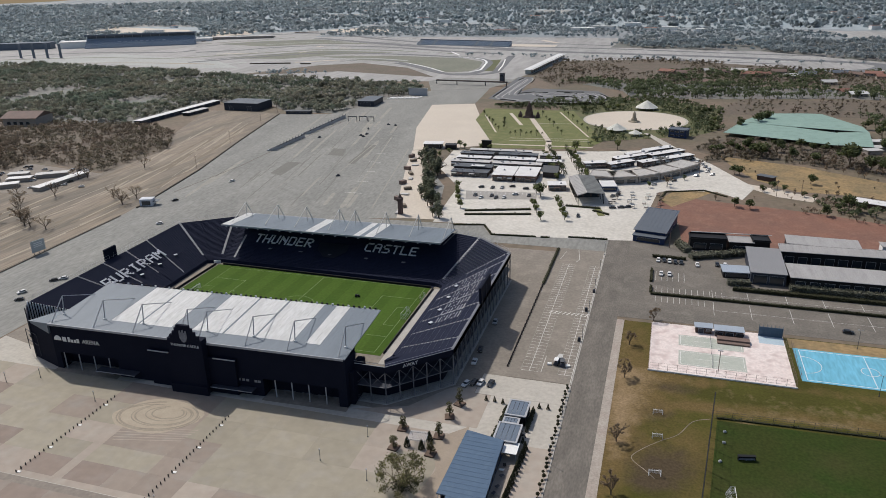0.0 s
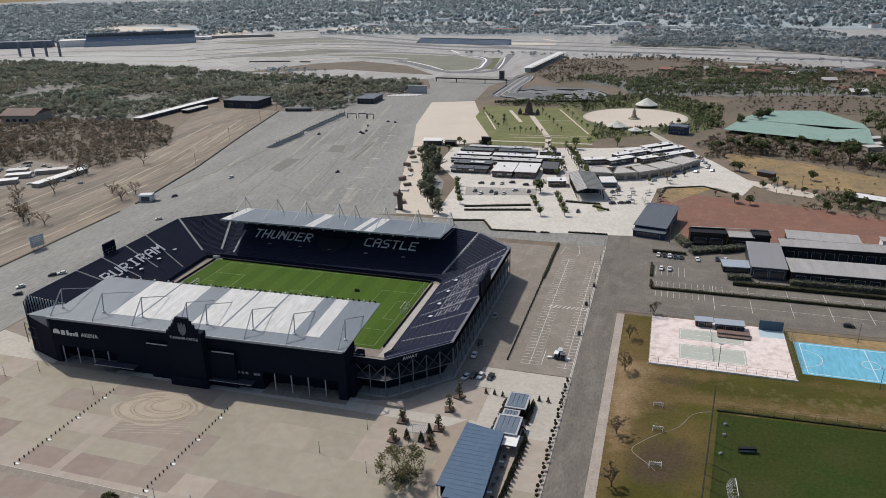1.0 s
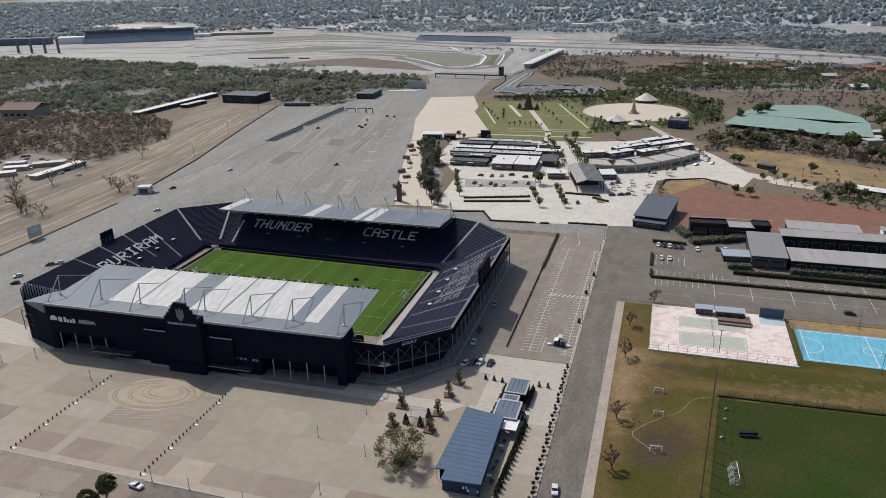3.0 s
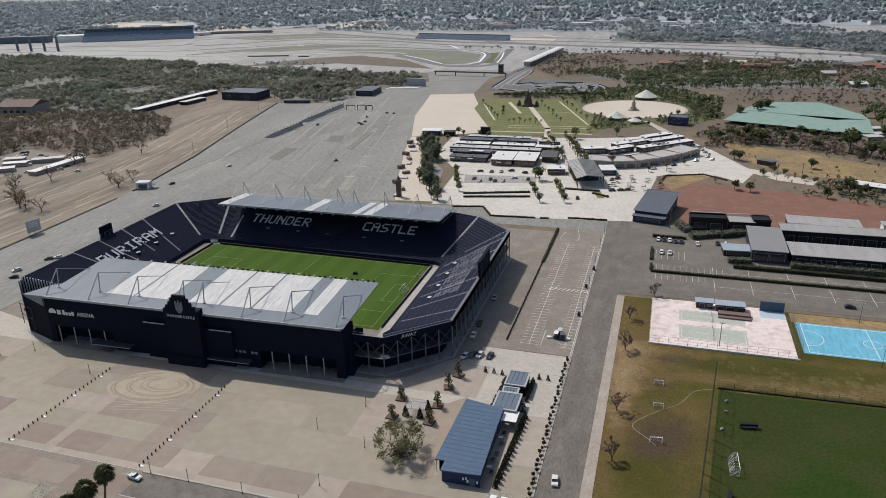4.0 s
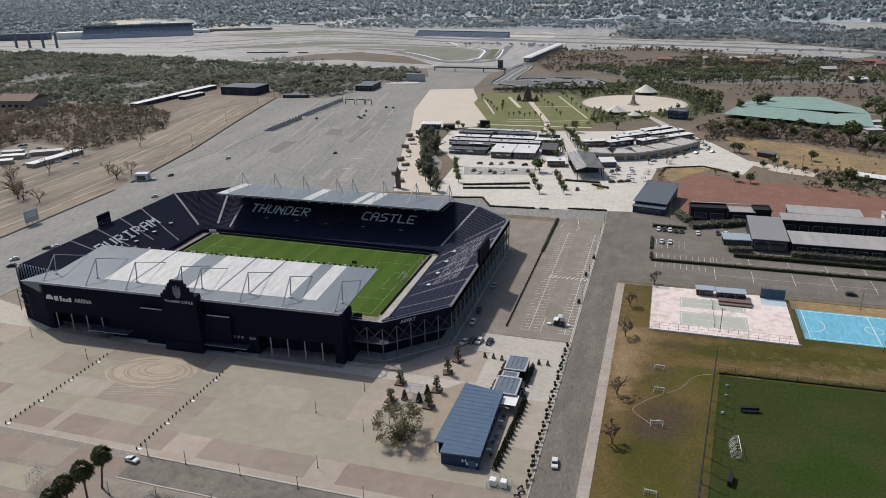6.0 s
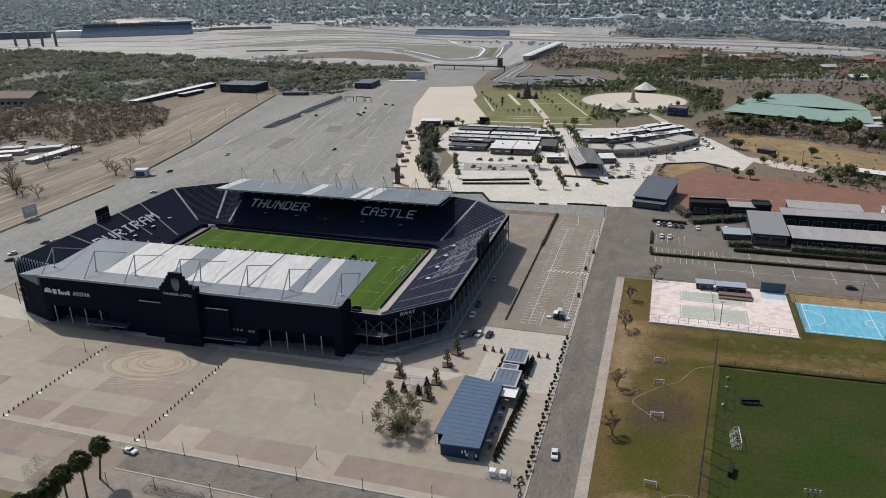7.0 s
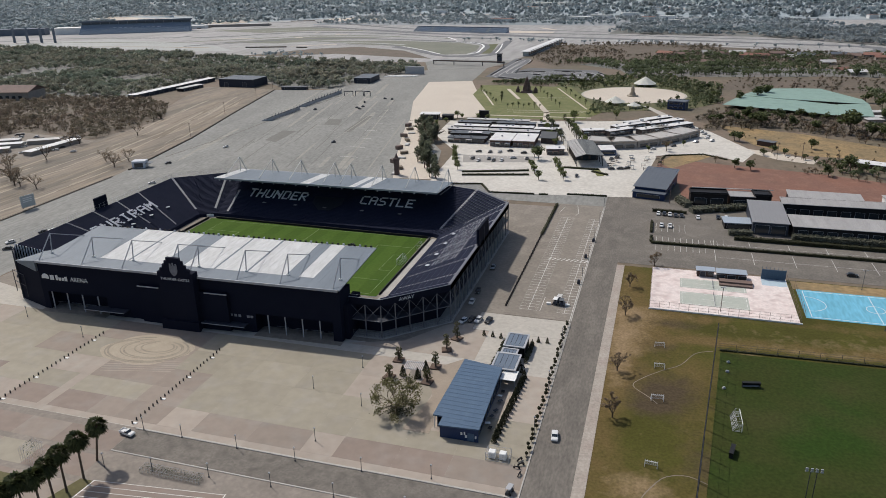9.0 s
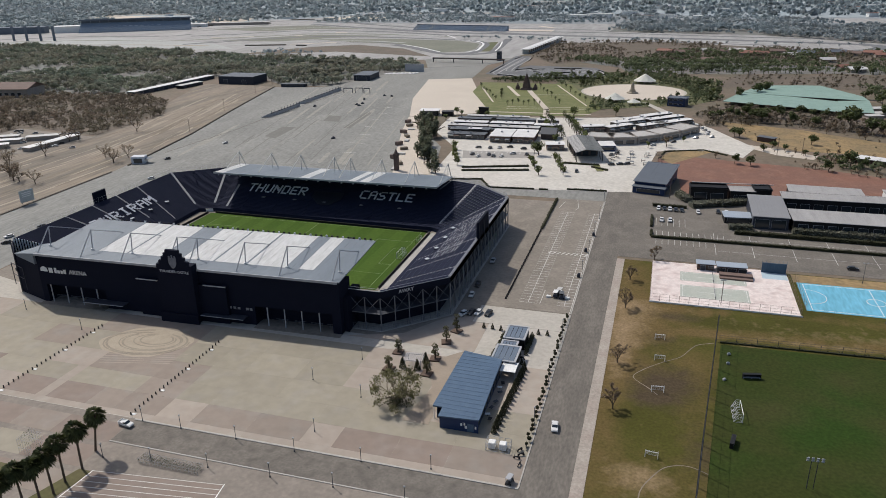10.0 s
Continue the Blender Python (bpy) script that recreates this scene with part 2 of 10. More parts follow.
    leaf_pine=mat("feathery_leaves", (0.15, 0.165, 0.11), (0.12, 0.135, 0.088), scale=0.2, amount=0.8, jitter=-0.4, thin=0.35),
    ditch=mat("dark_earth", (0.095, 0.08, 0.062), (0.13, 0.11, 0.085), amount=0.8),
    line_dim=mat("faint_line", (0.31, 0.298, 0.262), (0.25, 0.24, 0.21), amount=0.9),
    bill_green=mat("pale_green_panel", (0.49, 0.511, 0.497), (0.434, 0.462, 0.448), amount=0.4),
    runoff=mat("pale_run_off", (0.38, 0.389, 0.37), (0.324, 0.329, 0.315), scale=0.02, fine=0.2, amount=0.8),
    runoff_dark=mat("grey_kart_ground", (0.145, 0.15, 0.153), (0.115, 0.12, 0.125), scale=0.05, amount=0.8),
    pit_wall=mat("teal_glass_wall", (0.3, 0.34, 0.335), (0.38, 0.4, 0.39), amount=0.6, rough=0.4),
    # circuit seats and navy sheet lightened in colour to stand for haze
    stand_blue=mat("haze_paled_blue_seats", (0.244, 0.296, 0.363), (0.274, 0.322, 0.385), scale=0.05, amount=0.6),
    stand_roof=mat("haze_paled_navy_sheet", (0.13, 0.155, 0.19), (0.15, 0.175, 0.21), amount=0.4),
    wood_dry=mat("dry_scrub_leaves", (0.195, 0.155, 0.119), (0.145, 0.13, 0.0919), scale=0.03, fine=0.4, amount=1.0, jitter=-0.1, rough=0.85, thin=0.45, tint=0.32),
    wood_green=mat("green_belt_leaves", (0.128, 0.155, 0.081), (0.115, 0.135, 0.074), scale=0.03, fine=0.4, amount=0.9, jitter=-0.1, rough=0.8, thin=0.45, tint=0.3),
    # distance haze mixed into the leaf colour: paler and bluer than near woods
    wood_far=mat("haze_blued_leaves", (0.288, 0.347, 0.373), (0.328, 0.361, 0.373), scale=0.006, fine=0.1, amount=1.0, jitter=-0.05, rough=0.9, thin=0.75, tint=0.1),
    practice=mat("practice_turf", (0.0252, 0.0498, 0.00847), (0.0362, 0.0451, 0.0109), scale=0.03, fine=1.1, amount=1.3, col3=(0.0506, 0.0517, 0.0177), stain=0.045, rough=0.9, spec=0.1),
    pitch_line=mat("faded_pitch_line", (0.26, 0.32, 0.18), (0.20, 0.27, 0.13), scale=0.5, amount=0.9),
    aisle=mat("pale_stair_paint", (0.34, 0.345, 0.36), (0.25, 0.255, 0.265), fine=2.0, amount=0.8),
    rut_dark=mat("damp_earth_ruts", (0.17, 0.138, 0.10), (0.20, 0.165, 0.12), scale=0.1, amount=0.9),
    rut_pale=mat("pale_sand_ruts", (0.33, 0.285, 0.222), (0.29, 0.25, 0.19), scale=0.1, amount=0.9),
    far_grass=mat("dull_green_infield", (0.155, 0.165, 0.125), (0.19, 0.19, 0.15), scale=0.02, fine=0.2, amount=0.9),
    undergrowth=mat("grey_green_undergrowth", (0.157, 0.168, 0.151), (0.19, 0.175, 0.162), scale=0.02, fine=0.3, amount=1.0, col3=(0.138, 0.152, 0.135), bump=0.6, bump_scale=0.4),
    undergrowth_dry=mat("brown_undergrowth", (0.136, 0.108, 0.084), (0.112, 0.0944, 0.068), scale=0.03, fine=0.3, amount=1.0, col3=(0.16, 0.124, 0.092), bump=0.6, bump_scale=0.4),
    # far undergrowth carries the same haze blue in its colour
    far_floor=mat("haze_blued_undergrowth", (0.283, 0.336, 0.361), (0.32, 0.355, 0.366), scale=0.004, fine=0.03, amount=0.9),
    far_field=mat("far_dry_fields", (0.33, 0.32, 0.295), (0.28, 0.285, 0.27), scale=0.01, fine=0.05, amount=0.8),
    # haze painted into the plain as a pale blue grey
    far_plain=mat("haze_blued_plain", (0.223, 0.257, 0.27), (0.272, 0.283, 0.289), scale=0.004, fine=0.03, amount=1.0, col3=(0.195, 0.225, 0.24), stretch=(80, 5)),
    worn_lawn=wear_mat("worn_lawn", (0.074, 0.0718, 0.0172), (0.128, 0.091, 0.037), (0.265, 0.19, 0.112), (0.072, 0.054, 0.033), 0.05, 1.3),
    walk_stone=mat("dull_sidewalk_stone", (0.37, 0.33, 0.285), (0.32, 0.28, 0.24), scale=0.18, fine=1.5, amount=1.0, col3=(0.33, 0.27, 0.235), stain=0.09),
    terrace=mat("worn_terrace_concrete", (0.241, 0.21, 0.179), (0.2, 0.174, 0.148), scale=0.1, fine=0.8, amount=0.8, col3=(0.273, 0.239, 0.203)),
    yard_pale=mat("sunlit_yard_concrete", (0.587, 0.561, 0.506), (0.512, 0.486, 0.437), scale=0.04, fine=0.5, amount=0.7, col3=(0.459, 0.433, 0.384)),
    roof_office=mat("dull_grey_metal_roof", (0.37, 0.36, 0.35), (0.31, 0.30, 0.29), scale=0.15, amount=0.7, rough=0.5, col3=(0.27, 0.26, 0.25), stretch=(90, 5)),
    crest=mat("silver_crest", (0.22, 0.23, 0.26), (0.12, 0.13, 0.16), scale=1.2, amount=0.8, rough=0.5),
    line=mat("worn_white_line", (0.64, 0.625, 0.59), (0.46, 0.45, 0.425), scale=0.3, amount=0.9),
    navy=mat("dark_navy_cladding", (0.009, 0.0112, 0.0225), (0.012, 0.0145, 0.027), scale=0.15, rough=0.75, amount=0.5, spec=0.06),
    seat=mat("navy_seats", (0.018, 0.022, 0.042), (0.023, 0.027, 0.05), scale=0.3, fine=2.2, rough=0.8, amount=0.8, spec=0.06),
    step=mat("grey_concrete_steps", (0.26, 0.26, 0.27), (0.20, 0.20, 0.21), amount=0.6),
    seat_white=mat("white_seats", (0.62, 0.64, 0.68), (0.5, 0.52, 0.56), fine=2.0, amount=0.8, rough=0.5),
    roof_grey=mat("blue_grey_metal_roof", (0.142, 0.172, 0.203), (0.162, 0.193, 0.224), scale=0.1, rough=0.5, amount=0.6, col3=(0.128, 0.155, 0.182), stretch=(90, 6)),
    roof_white=mat("translucent_roof_sheet", (0.62, 0.625, 0.615), (0.5, 0.505, 0.495), scale=0.5, rough=0.5, amount=0.7, col3=(0.44, 0.44, 0.425), stretch=(0, 7)),
    steel=mat("grey_steel", (0.40, 0.41, 0.43), (0.33, 0.34, 0.36), amount=0.4, rough=0.5),
    dark_steel=mat("dark_steel", (0.035, 0.04, 0.055), (0.05, 0.055, 0.07), amount=0.5, rough=0.5),
    black=mat("black_panel", (0.012, 0.012, 0.014), amount=0.3, rough=0.6),
    glass=glass_mat("dark_glass", (0.03, 0.04, 0.05)),
    trunk=mat("bark", (0.13, 0.10, 0.075), (0.09, 0.07, 0.05), amount=0.7, fine=5),
    leaf=mat("leaves", (0.105, 0.125, 0.05), (0.085, 0.105, 0.042), scale=0.15, amount=0.8, jitter=-0.4, rough=0.7, thin=0.35),
    leaf_bright=mat("bright_leaves", (0.16, 0.185, 0.065), (0.13, 0.155, 0.055), scale=0.2, amount=0.8, jitter=-0.35, rough=0.7, thin=0.35),
    leaf_dry=mat("dry_leaves", (0.20, 0.145, 0.095), (0.15, 0.115, 0.08), scale=0.15, amount=0.8, jitter=-0.4, rough=0.8, thin=0.35),
    wood_leaf=mat("woodland_leaves", (0.183, 0.223, 0.168), (0.261, 0.247, 0.191), scale=0.012, fine=0.3, amount=0.9, jitter=-0.08, rough=0.85, thin=0.5, tint=0.34),
    roof_pale=mat("pale_metal_roof", (0.52, 0.51, 0.49), (0.46, 0.45, 0.43), scale=0.1, amount=0.5, rough=0.45),
    roof_dark=mat("dark_metal_roof", (0.085, 0.092, 0.10), (0.11, 0.115, 0.12), scale=0.1, amount=0.5, rough=0.45),
    roof_blue=mat("slate_blue_roof", (0.0723, 0.122, 0.193), (0.0629, 0.108, 0.174), scale=0.12, amount=0.8, rough=0.5, col3=(0.085, 0.137, 0.204), stain=0.5),
    gate_roof=mat("weathered_grey_roof", (0.17, 0.175, 0.165), (0.14, 0.145, 0.138), scale=0.15, amount=0.8, rough=0.5, col3=(0.21, 0.21, 0.2)),
    roof_red=mat("red_tile_roof", (0.27, 0.135, 0.10), (0.22, 0.12, 0.095), amount=0.7),
    roof_brown=mat("brown_tile_roof", (0.19, 0.13, 0.11), (0.15, 0.11, 0.095), amount=0.7),
    green_net=mat("green_shade_net", (0.21, 0.315, 0.275), (0.24, 0.345, 0.30), scale=0.05, amount=0.6, col3=(0.18, 0.27, 0.235)),
    stone=mat("dark_temple_stone", (0.09, 0.065, 0.06), (0.13, 0.095, 0.085), scale=0.3, amount=0.9),
    blue_wall=mat("blue_wall", (0.02, 0.045, 0.13), (0.025, 0.055, 0.15), amount=0.3),
    tarmac=mat("race_track", (0.14, 0.144, 0.15), (0.165, 0.168, 0.172), scale=0.02, fine=0.3, amount=0.6),
    # dry ground colour, lifted and greyed to carry some distance haze
    infield=mat("dry_hazed_infield", (0.352, 0.341, 0.33), (0.297, 0.292, 0.281), scale=0.008, fine=0.1, amount=1.0, col3=(0.237, 0.237, 0.22), stretch=(65, 6)),
)


# ---- building blocks ----


def finish(bm, name, material, parent=None, label=""):
    me = bpy.data.meshes.new(name)
    bm.normal_update()
    bm.to_mesh(me)
    bm.free()
    for mm in material if isinstance(material, (list, tuple)) else [material]:
        me.materials.append(mm)
    ob = new(name, me)
    if parent is not None:
        ob.parent = parent
    if label:
        ob["label"] = label
    return ob


def part(name, bm, material, parent, label=""):
    return finish(bm, name, material, parent, label)


def share(name, mesh, parent, m):
    ob = new(name, mesh)
    ob.parent = parent
    ob.matrix_basis = m
    return ob


def empty(name, x=0.0, y=0.0, z=0.0, rz=0.0):
    e = new(name)
    e.matrix_basis = pose(x, y, z, 0, 0, rz)
    return e


def box(bm, x0, x1, y0, y1, z0, z1, bevel=0.0):
    vs = [bm.verts.new((x, y, z)) for z in (z0, z1) for x, y in ((x0, y0), (x1, y0), (x1, y1), (x0, y1))]
    fs = [(3, 2, 1, 0), (4, 5, 6, 7), (0, 1, 5, 4), (1, 2, 6, 5), (2, 3, 7, 6), (3, 0, 4, 7)]
    made = [bm.faces.new([vs[i] for i in f]) for f in fs]
    if bevel:
        edges = list({e for f in made for e in f.edges})
        bmesh.ops.bevel(bm, geom=edges, offset=bevel, segments=1, affect="EDGES")
    return vs


def prism(bm, poly, z0, z1, top=None):
    """A polygon drawn up from z0 to z1; top may give a height for each corner."""
    lo = [bm.verts.new((x, y, z0)) for x, y in poly]
    hi = [bm.verts.new((x, y, (top[i] if top else z1))) for i, (x, y) in enumerate(poly)]
    n = len(poly)
    area = sum(poly[i][0] * poly[(i + 1) % n][1] - poly[(i + 1) % n][0] * poly[i][1] for i in range(n))
    order = range(n) if area > 0 else range(n - 1, -1, -1)
    bm.faces.new([hi[i] for i in order])
    bm.faces.new([lo[i] for i in reversed(list(order))])
    for i in range(n):
        j = (i + 1) % n
        q = [lo[i], lo[j], hi[j], hi[i]]
        bm.faces.new(q if area > 0 else q[::-1])


def bar(bm, a, b, r=0.1, sides=6):
    """A round bar from a to b."""
    a, b = Vector(a), Vector(b)
    d = (b - a)
    q = d.to_track_quat("Z", "Y")
    rings = []
    for p in (a, b):
        rings.append([bm.verts.new(p + q @ Vector((r * math.cos(2 * math.pi * i / sides), r * math.sin(2 * math.pi * i / sides), 0))) for i in range(sides)])
    for i in range(sides):
        j = (i + 1) % sides
        bm.faces.new((rings[0][i], rings[0][j], rings[1][j], rings[1][i]))
    bm.faces.new(rings[1])
    bm.faces.new(rings[0][::-1])


def cone(bm, c, r0, r1, z0, z1, sides=12):
    a = [bm.verts.new((c[0] + r0 * math.cos(2 * math.pi * i / sides), c[1] + r0 * math.sin(2 * math.pi * i / sides), z0)) for i in range(sides)]
    b = [bm.verts.new((c[0] + r1 * math.cos(2 * math.pi * i / sides), c[1] + r1 * math.sin(2 * math.pi * i / sides), z1)) for i in range(sides)]
    for i in range(sides):
        j = (i + 1) % sides
        bm.faces.new((a[i], a[j], b[j], b[i]))
    bm.faces.new(b)
    bm.faces.new(a[::-1])


def slab(name, poly, z, material, label, category, thick=0.3, kind="structure"):
    bm = bmesh.new()
    prism(bm, poly, z - thick, z)
    return tagged(finish(bm, name, material), label, category, kind=kind)


def rect(x0, x1, y0, y1):
    return [(x0, y0), (x1, y0), (x1, y1), (x0, y1)]


def text_mesh(words, size, depth=0.05):
    """The built-in font as a mesh, its base line on x, its front towards +z, centred."""
    cu = bpy.data.curves.new("lettering", "FONT")
    cu.body = words
    cu.size = size
    cu.extrude = depth
    cu.resolution_u = 2
    cu.align_x = "CENTER"
    ob = new("lettering", cu)
    bpy.context.view_layer.update()
    me = bpy.data.meshes.new_from_object(ob.evaluated_get(bpy.context.evaluated_depsgraph_get()))
    bpy.data.objects.remove(ob)
    bpy.data.curves.remove(cu)
    return me


def inside(x, y, poly):
    hit, n = False, len(poly)
    for i in range(n):
        (x0, y0), (x1, y1) = poly[i], poly[i - 1]
        if (y0 > y) != (y1 > y) and x < (x1 - x0) * (y - y0) / (y1 - y0) + x0:
            hit = not hit
    return hit


# ---- the land ----
slab("ground", rect(-9000, 9000, -1500, 9589), 0.0, M["scrub"], "dry scrub land with brown grass and bare soil", "ground", 2.0)
# the plain's pale blue stands for haze over the distance
slab("far_plain", rect(-8990, 8990, 1420, 9588), 0.012, M["far_plain"], "distant plain with haze blue in its colour", "ground", 1.0)
slab("dirt_field", [(-330, -160), (-166, -160), (-166, 0), (-171, 95), (-190, 199), (-218, 304), (-249, 433), (-284, 444), (-345, 440), (-300, 320), (-262, 262), (-262, 150), (-330, 120)], 0.03, M["dirt"], "dry sandy field with tyre tracks beside the stadium", "field")
slab("asphalt_lot", [(-165, -160), (-105, -160), (-105, 68), (-20, 120), (26, 130), (10, 200), (-48, 300), (-76, 390), (-101, 517), (-55, 535), (-66, 650), (-135, 618), (-161, 565), (-193, 443), (-249, 433), (-218, 304), (-190, 199), (-171, 95)], 0.05, M["asphalt"], "wide grey asphalt field with faded strips", "car park")
slab("service_road", [(-165, 88), (-60, 92), (70, 98), (152, 98), (152, 122), (65, 109), (57, 124), (20, 122), (-100, 118), (-168, 105)], 0.066, M["asphalt"], "grey asphalt road behind the stadium", "road")
slab("plaza", [(-104, -132), (130, -132), (130, -39), (104, -39), (104, -70), (-60, -70), (-104, -60)], 0.06, M["concrete"], "wide plaza of pale coloured concrete blocks", "plaza")
slab("stadium_apron", rect(-104, 105, -72, 92), 0.057, M["lot"], "grey asphalt apron round the stadium", "pavement")
slab("east_forecourt", [(60, -72.4), (104, -72.4), (104, -52.3), (97.8, -52.3), (97.8, -44), (88, -52), (78, -66)], 0.083, M["block_d"], "pale paved forecourt beside the stadium", "pavement")
slab("grey_court", [(109.2, -40.7), (125.6, -39.0), (125.8, -47.9), (109.6, -49.3)], 0.097, M["lot"], "rectangle of grey paving on the forecourt", "pavement")
slab("parking_strip", rect(105, 130, -38, 98), 0.08, M["lot"], "grey asphalt car park with white bays", "car park")
slab("avenue", rect(129.8, 141.6, -260, 118), 0.09, M["road"], "long grey asphalt road", "road")
slab("kerb_parking", rect(129.7, 130.1, -38, 98), 0.2, M["kerb"], "pale concrete kerb beside the car park", "kerb")
slab("cross_road", rect(141.6, 420, 22, 118), 0.07, M["side_lot"], "grey asphalt car park and side road", "car park")
slab("sidewalk", rect(141.6, 144.7, -260, 19), 0.22, M["walk_stone"], "pale concrete sidewalk beside the road", "sidewalk")
slab("verge", rect(144.7, 420, -260, 19), 0.08, M["lawn"], "patchy green and brown lawn", "lawn")
slab("front_road", rect(24, 130, -142, -132.5), 0.05, M["front_road"], "narrow asphalt road in front of the plaza", "road")
slab("front_terrace", [(-104, -260), (130, -260), (130, -142), (24, -142), (24, -132), (-104, -132)], 0.06, M["terrace"], "pale concrete terrace", "plaza")
slab("gravel_lot", [(-101, 517), (-76, 390), (-48, 300), (-20, 312), (10, 330), (8, 345), (-55, 533)], 0.09, M["pale"], "empty pale gravel lot", "lot")
slab("park_lawn", [(12, 320), (92, 330), (104, 365), (60, 505), (-36, 505), (-30, 440), (8, 346)], 0.10, M["park"], "green park lawn in terraces", "lawn")
slab("market_yard", [(26, 124), (57, 126), (66, 110.5), (91, 112), (129, 116), (143, 118), (153, 215), (160, 222), (190, 225), (205, 210), (215, 240), (190, 300), (165, 345), (104, 325), (-14, 305), (-10, 250), (20, 200)], 0.10, M["yard_pale"], "pale concrete yard of the market", "yard")
slab("red_field", [(168, 122), (215, 122), (280, 112), (420, 90), (420, 140), (277, 178), (248, 190), (223, 196), (196, 201), (174, 206), (155, 205), (152, 165), (166, 155)], 0.05, M["red"], "bare red earth field", "field")
slab("brown_field", [(197, 328), (253, 306), (298, 272), (420, 215), (420, 180), (300, 224), (278, 234), (240, 237), (216, 262), (203, 300)], 0.04, M["brown"], "field of dry golden grass", "field")
bm = bmesh.new()
prism(bm, [(125 + 48 * math.cos(a * math.pi / 24), 466 + 47 * math.sin(a * math.pi / 24)) for a in range(48)], -0.2, 0.14)
tagged(finish(bm, "round_square", M["pale"]), "round sandy square in the park", "square", kind="structure")
slab("infield", [(-1400, 620), (-900, 640), (-420, 660), (-140, 705), (-60, 700), (-20, 900), (500, 850), (900, 780), (900, 1500), (-1900, 2200)], 0.02, M["infield"], "dry infield of the race circuit, paled with haze", "field")
slab("pink_court", rect(155.8, 206, -20.3, 20), 0.2, M["pink"], "worn pink tennis court surface", "court")
slab("blue_court", rect(208.5, 257, -14.5, 10.5), 0.2, M["blue_court"], "bright blue sports court with white lines", "court")
slab("practice_pitch", [(178.6, -47.8), (300, -43.8), (300, -180), (166.4, -180)], 0.15, M["practice"], "mown green practice pitch", "pitch")

# low rise added to close the western horizon, haze in its colour
bm = bmesh.new()
rise = []
for i in range(60):
    x = -7000 + 5000 * i / 59
    c = 46 * min(1.0, (59 - i) / 18) * (0.9 + 0.25 * noise.noise((x * 0.004, 0.5, 2.0)) + 0.08 * noise.noise((x * 0.02, 3.5, 1.0)))
    rise.append([bm.verts.new((x, y, z)) for y, z in ((3650, -1.0), (3950, 0.45 * c), (4250, c), (4700, 0.6 * c), (4850, -1.0))])
for a, b in zip(rise, rise[1:]):
    for k in range(4):
        bm.faces.new((a[k], b[k], b[k + 1], a[k + 1]))
tagged(finish(bm, "wooded_rise", M["far_plain"]), "added low rise closing the horizon, haze blue in its colour", "hill", kind="structure")

# ---- the worn lawn beside the avenue ----


def worn_sheet(name, x0, x1, y0, y1, step, z, wear, material, label, category):
    """A level sheet of turf with how dry, bare and earthy it is at each place."""
    nx, ny = int((x1 - x0) / step), int((y1 - y0) / step)
    gx, gy = np.meshgrid(np.linspace(x0, x1, nx + 1), np.linspace(y0, y1, ny + 1))
    v = np.stack((gx.ravel(), gy.ravel(), np.full(gx.size, z)), axis=1)
    i = (np.arange(ny)[:, None] * (nx + 1) + np.arange(nx)[None, :]).ravel()
    f = np.stack((i, i + 1, i + nx + 2, i + nx + 1), axis=1)
    me = bpy.data.meshes.new(name)
    me.from_pydata(v.tolist(), [], f.tolist())
    for kind in ("dry", "bare", "soil"):
        w = np.zeros(len(v))
        for k, cx, cy, rx, ry, s in wear:
            if k == kind:
                w += s * np.exp(-((v[:, 0] - cx) / rx) ** 2 - ((v[:, 1] - cy) / ry) ** 2)
        me.attributes.new(kind, "FLOAT", "POINT").data.foreach_set("value", w.astype(np.float32))
    me.materials.append(material)
    return tagged(new(name, me), label, category, kind="structure")


LAWN_WEAR = [("dry", 149, 2, 8, 24, 0.55), ("bare", 146, 0, 3, 22, 0.25), ("dry", 158, -60, 22, 60, 0.12), ("dry", 230, -34, 60, 8, 0.15), ("dry", 149, -42, 11, 26, 0.75), ("dry", 160, -25, 18, 7, 0.6), ("dry", 146, -90, 6, 40, 0.6), ("dry", 172, -60, 7, 16, 0.5), ("dry", 160, -122, 20, 16, 0.5), ("dry", 168, -95, 8, 14, 0.35), ("dry", 175, -41, 10, 3, 0.6),
             ("dry", 210, -39, 40, 4, 0.55), ("dry", 270, -36, 40, 6, 0.6), ("dry", 156, -78, 12, 14, 0.35), ("dry", 178, -130, 12, 30, 0.3), ("dry", 230, -22, 40, 3, 0.5), ("bare", 147.5, -48, 5, 22, 0.62), ("bare", 152, -25, 9, 6, 0.5), ("bare", 157, -121, 7, 5, 0.75),
             ("bare", 149, -70, 3, 12, 0.3), ("bare", 210, -41, 30, 1.8, 0.4), ("soil", 165, -31, 8, 4, 0.8), ("soil", 163, -76, 9, 10, 0.95), ("soil", 158, -84, 7, 7, 0.65), ("soil", 160, -48, 6, 5, 0.6), ("soil", 152, -62, 5, 8, 0.2), ("soil", 172, -108, 6, 12, 0.6),
             ("dry", 186, -28, 30, 5, -0.4), ("dry", 158, -58, 6, 5, -0.3), ("dry", 180, -80, 5, 40, -0.2)]
g = np.random.default_rng(77)
LAWN_WEAR += [("bare", 240, -33, 66, 8, 0.24), ("dry", 150, -32, 9, 28, 0.2), ("bare", 153, -42, 8, 14, 0.3), ("dry", 165, -110, 16, 20, -0.35), ("dry", 158, -90, 10, 14, -0.3), ("dry", 235, -30, 60, 5, -0.35), ("dry", 172, -50, 6, 8, -0.3)]
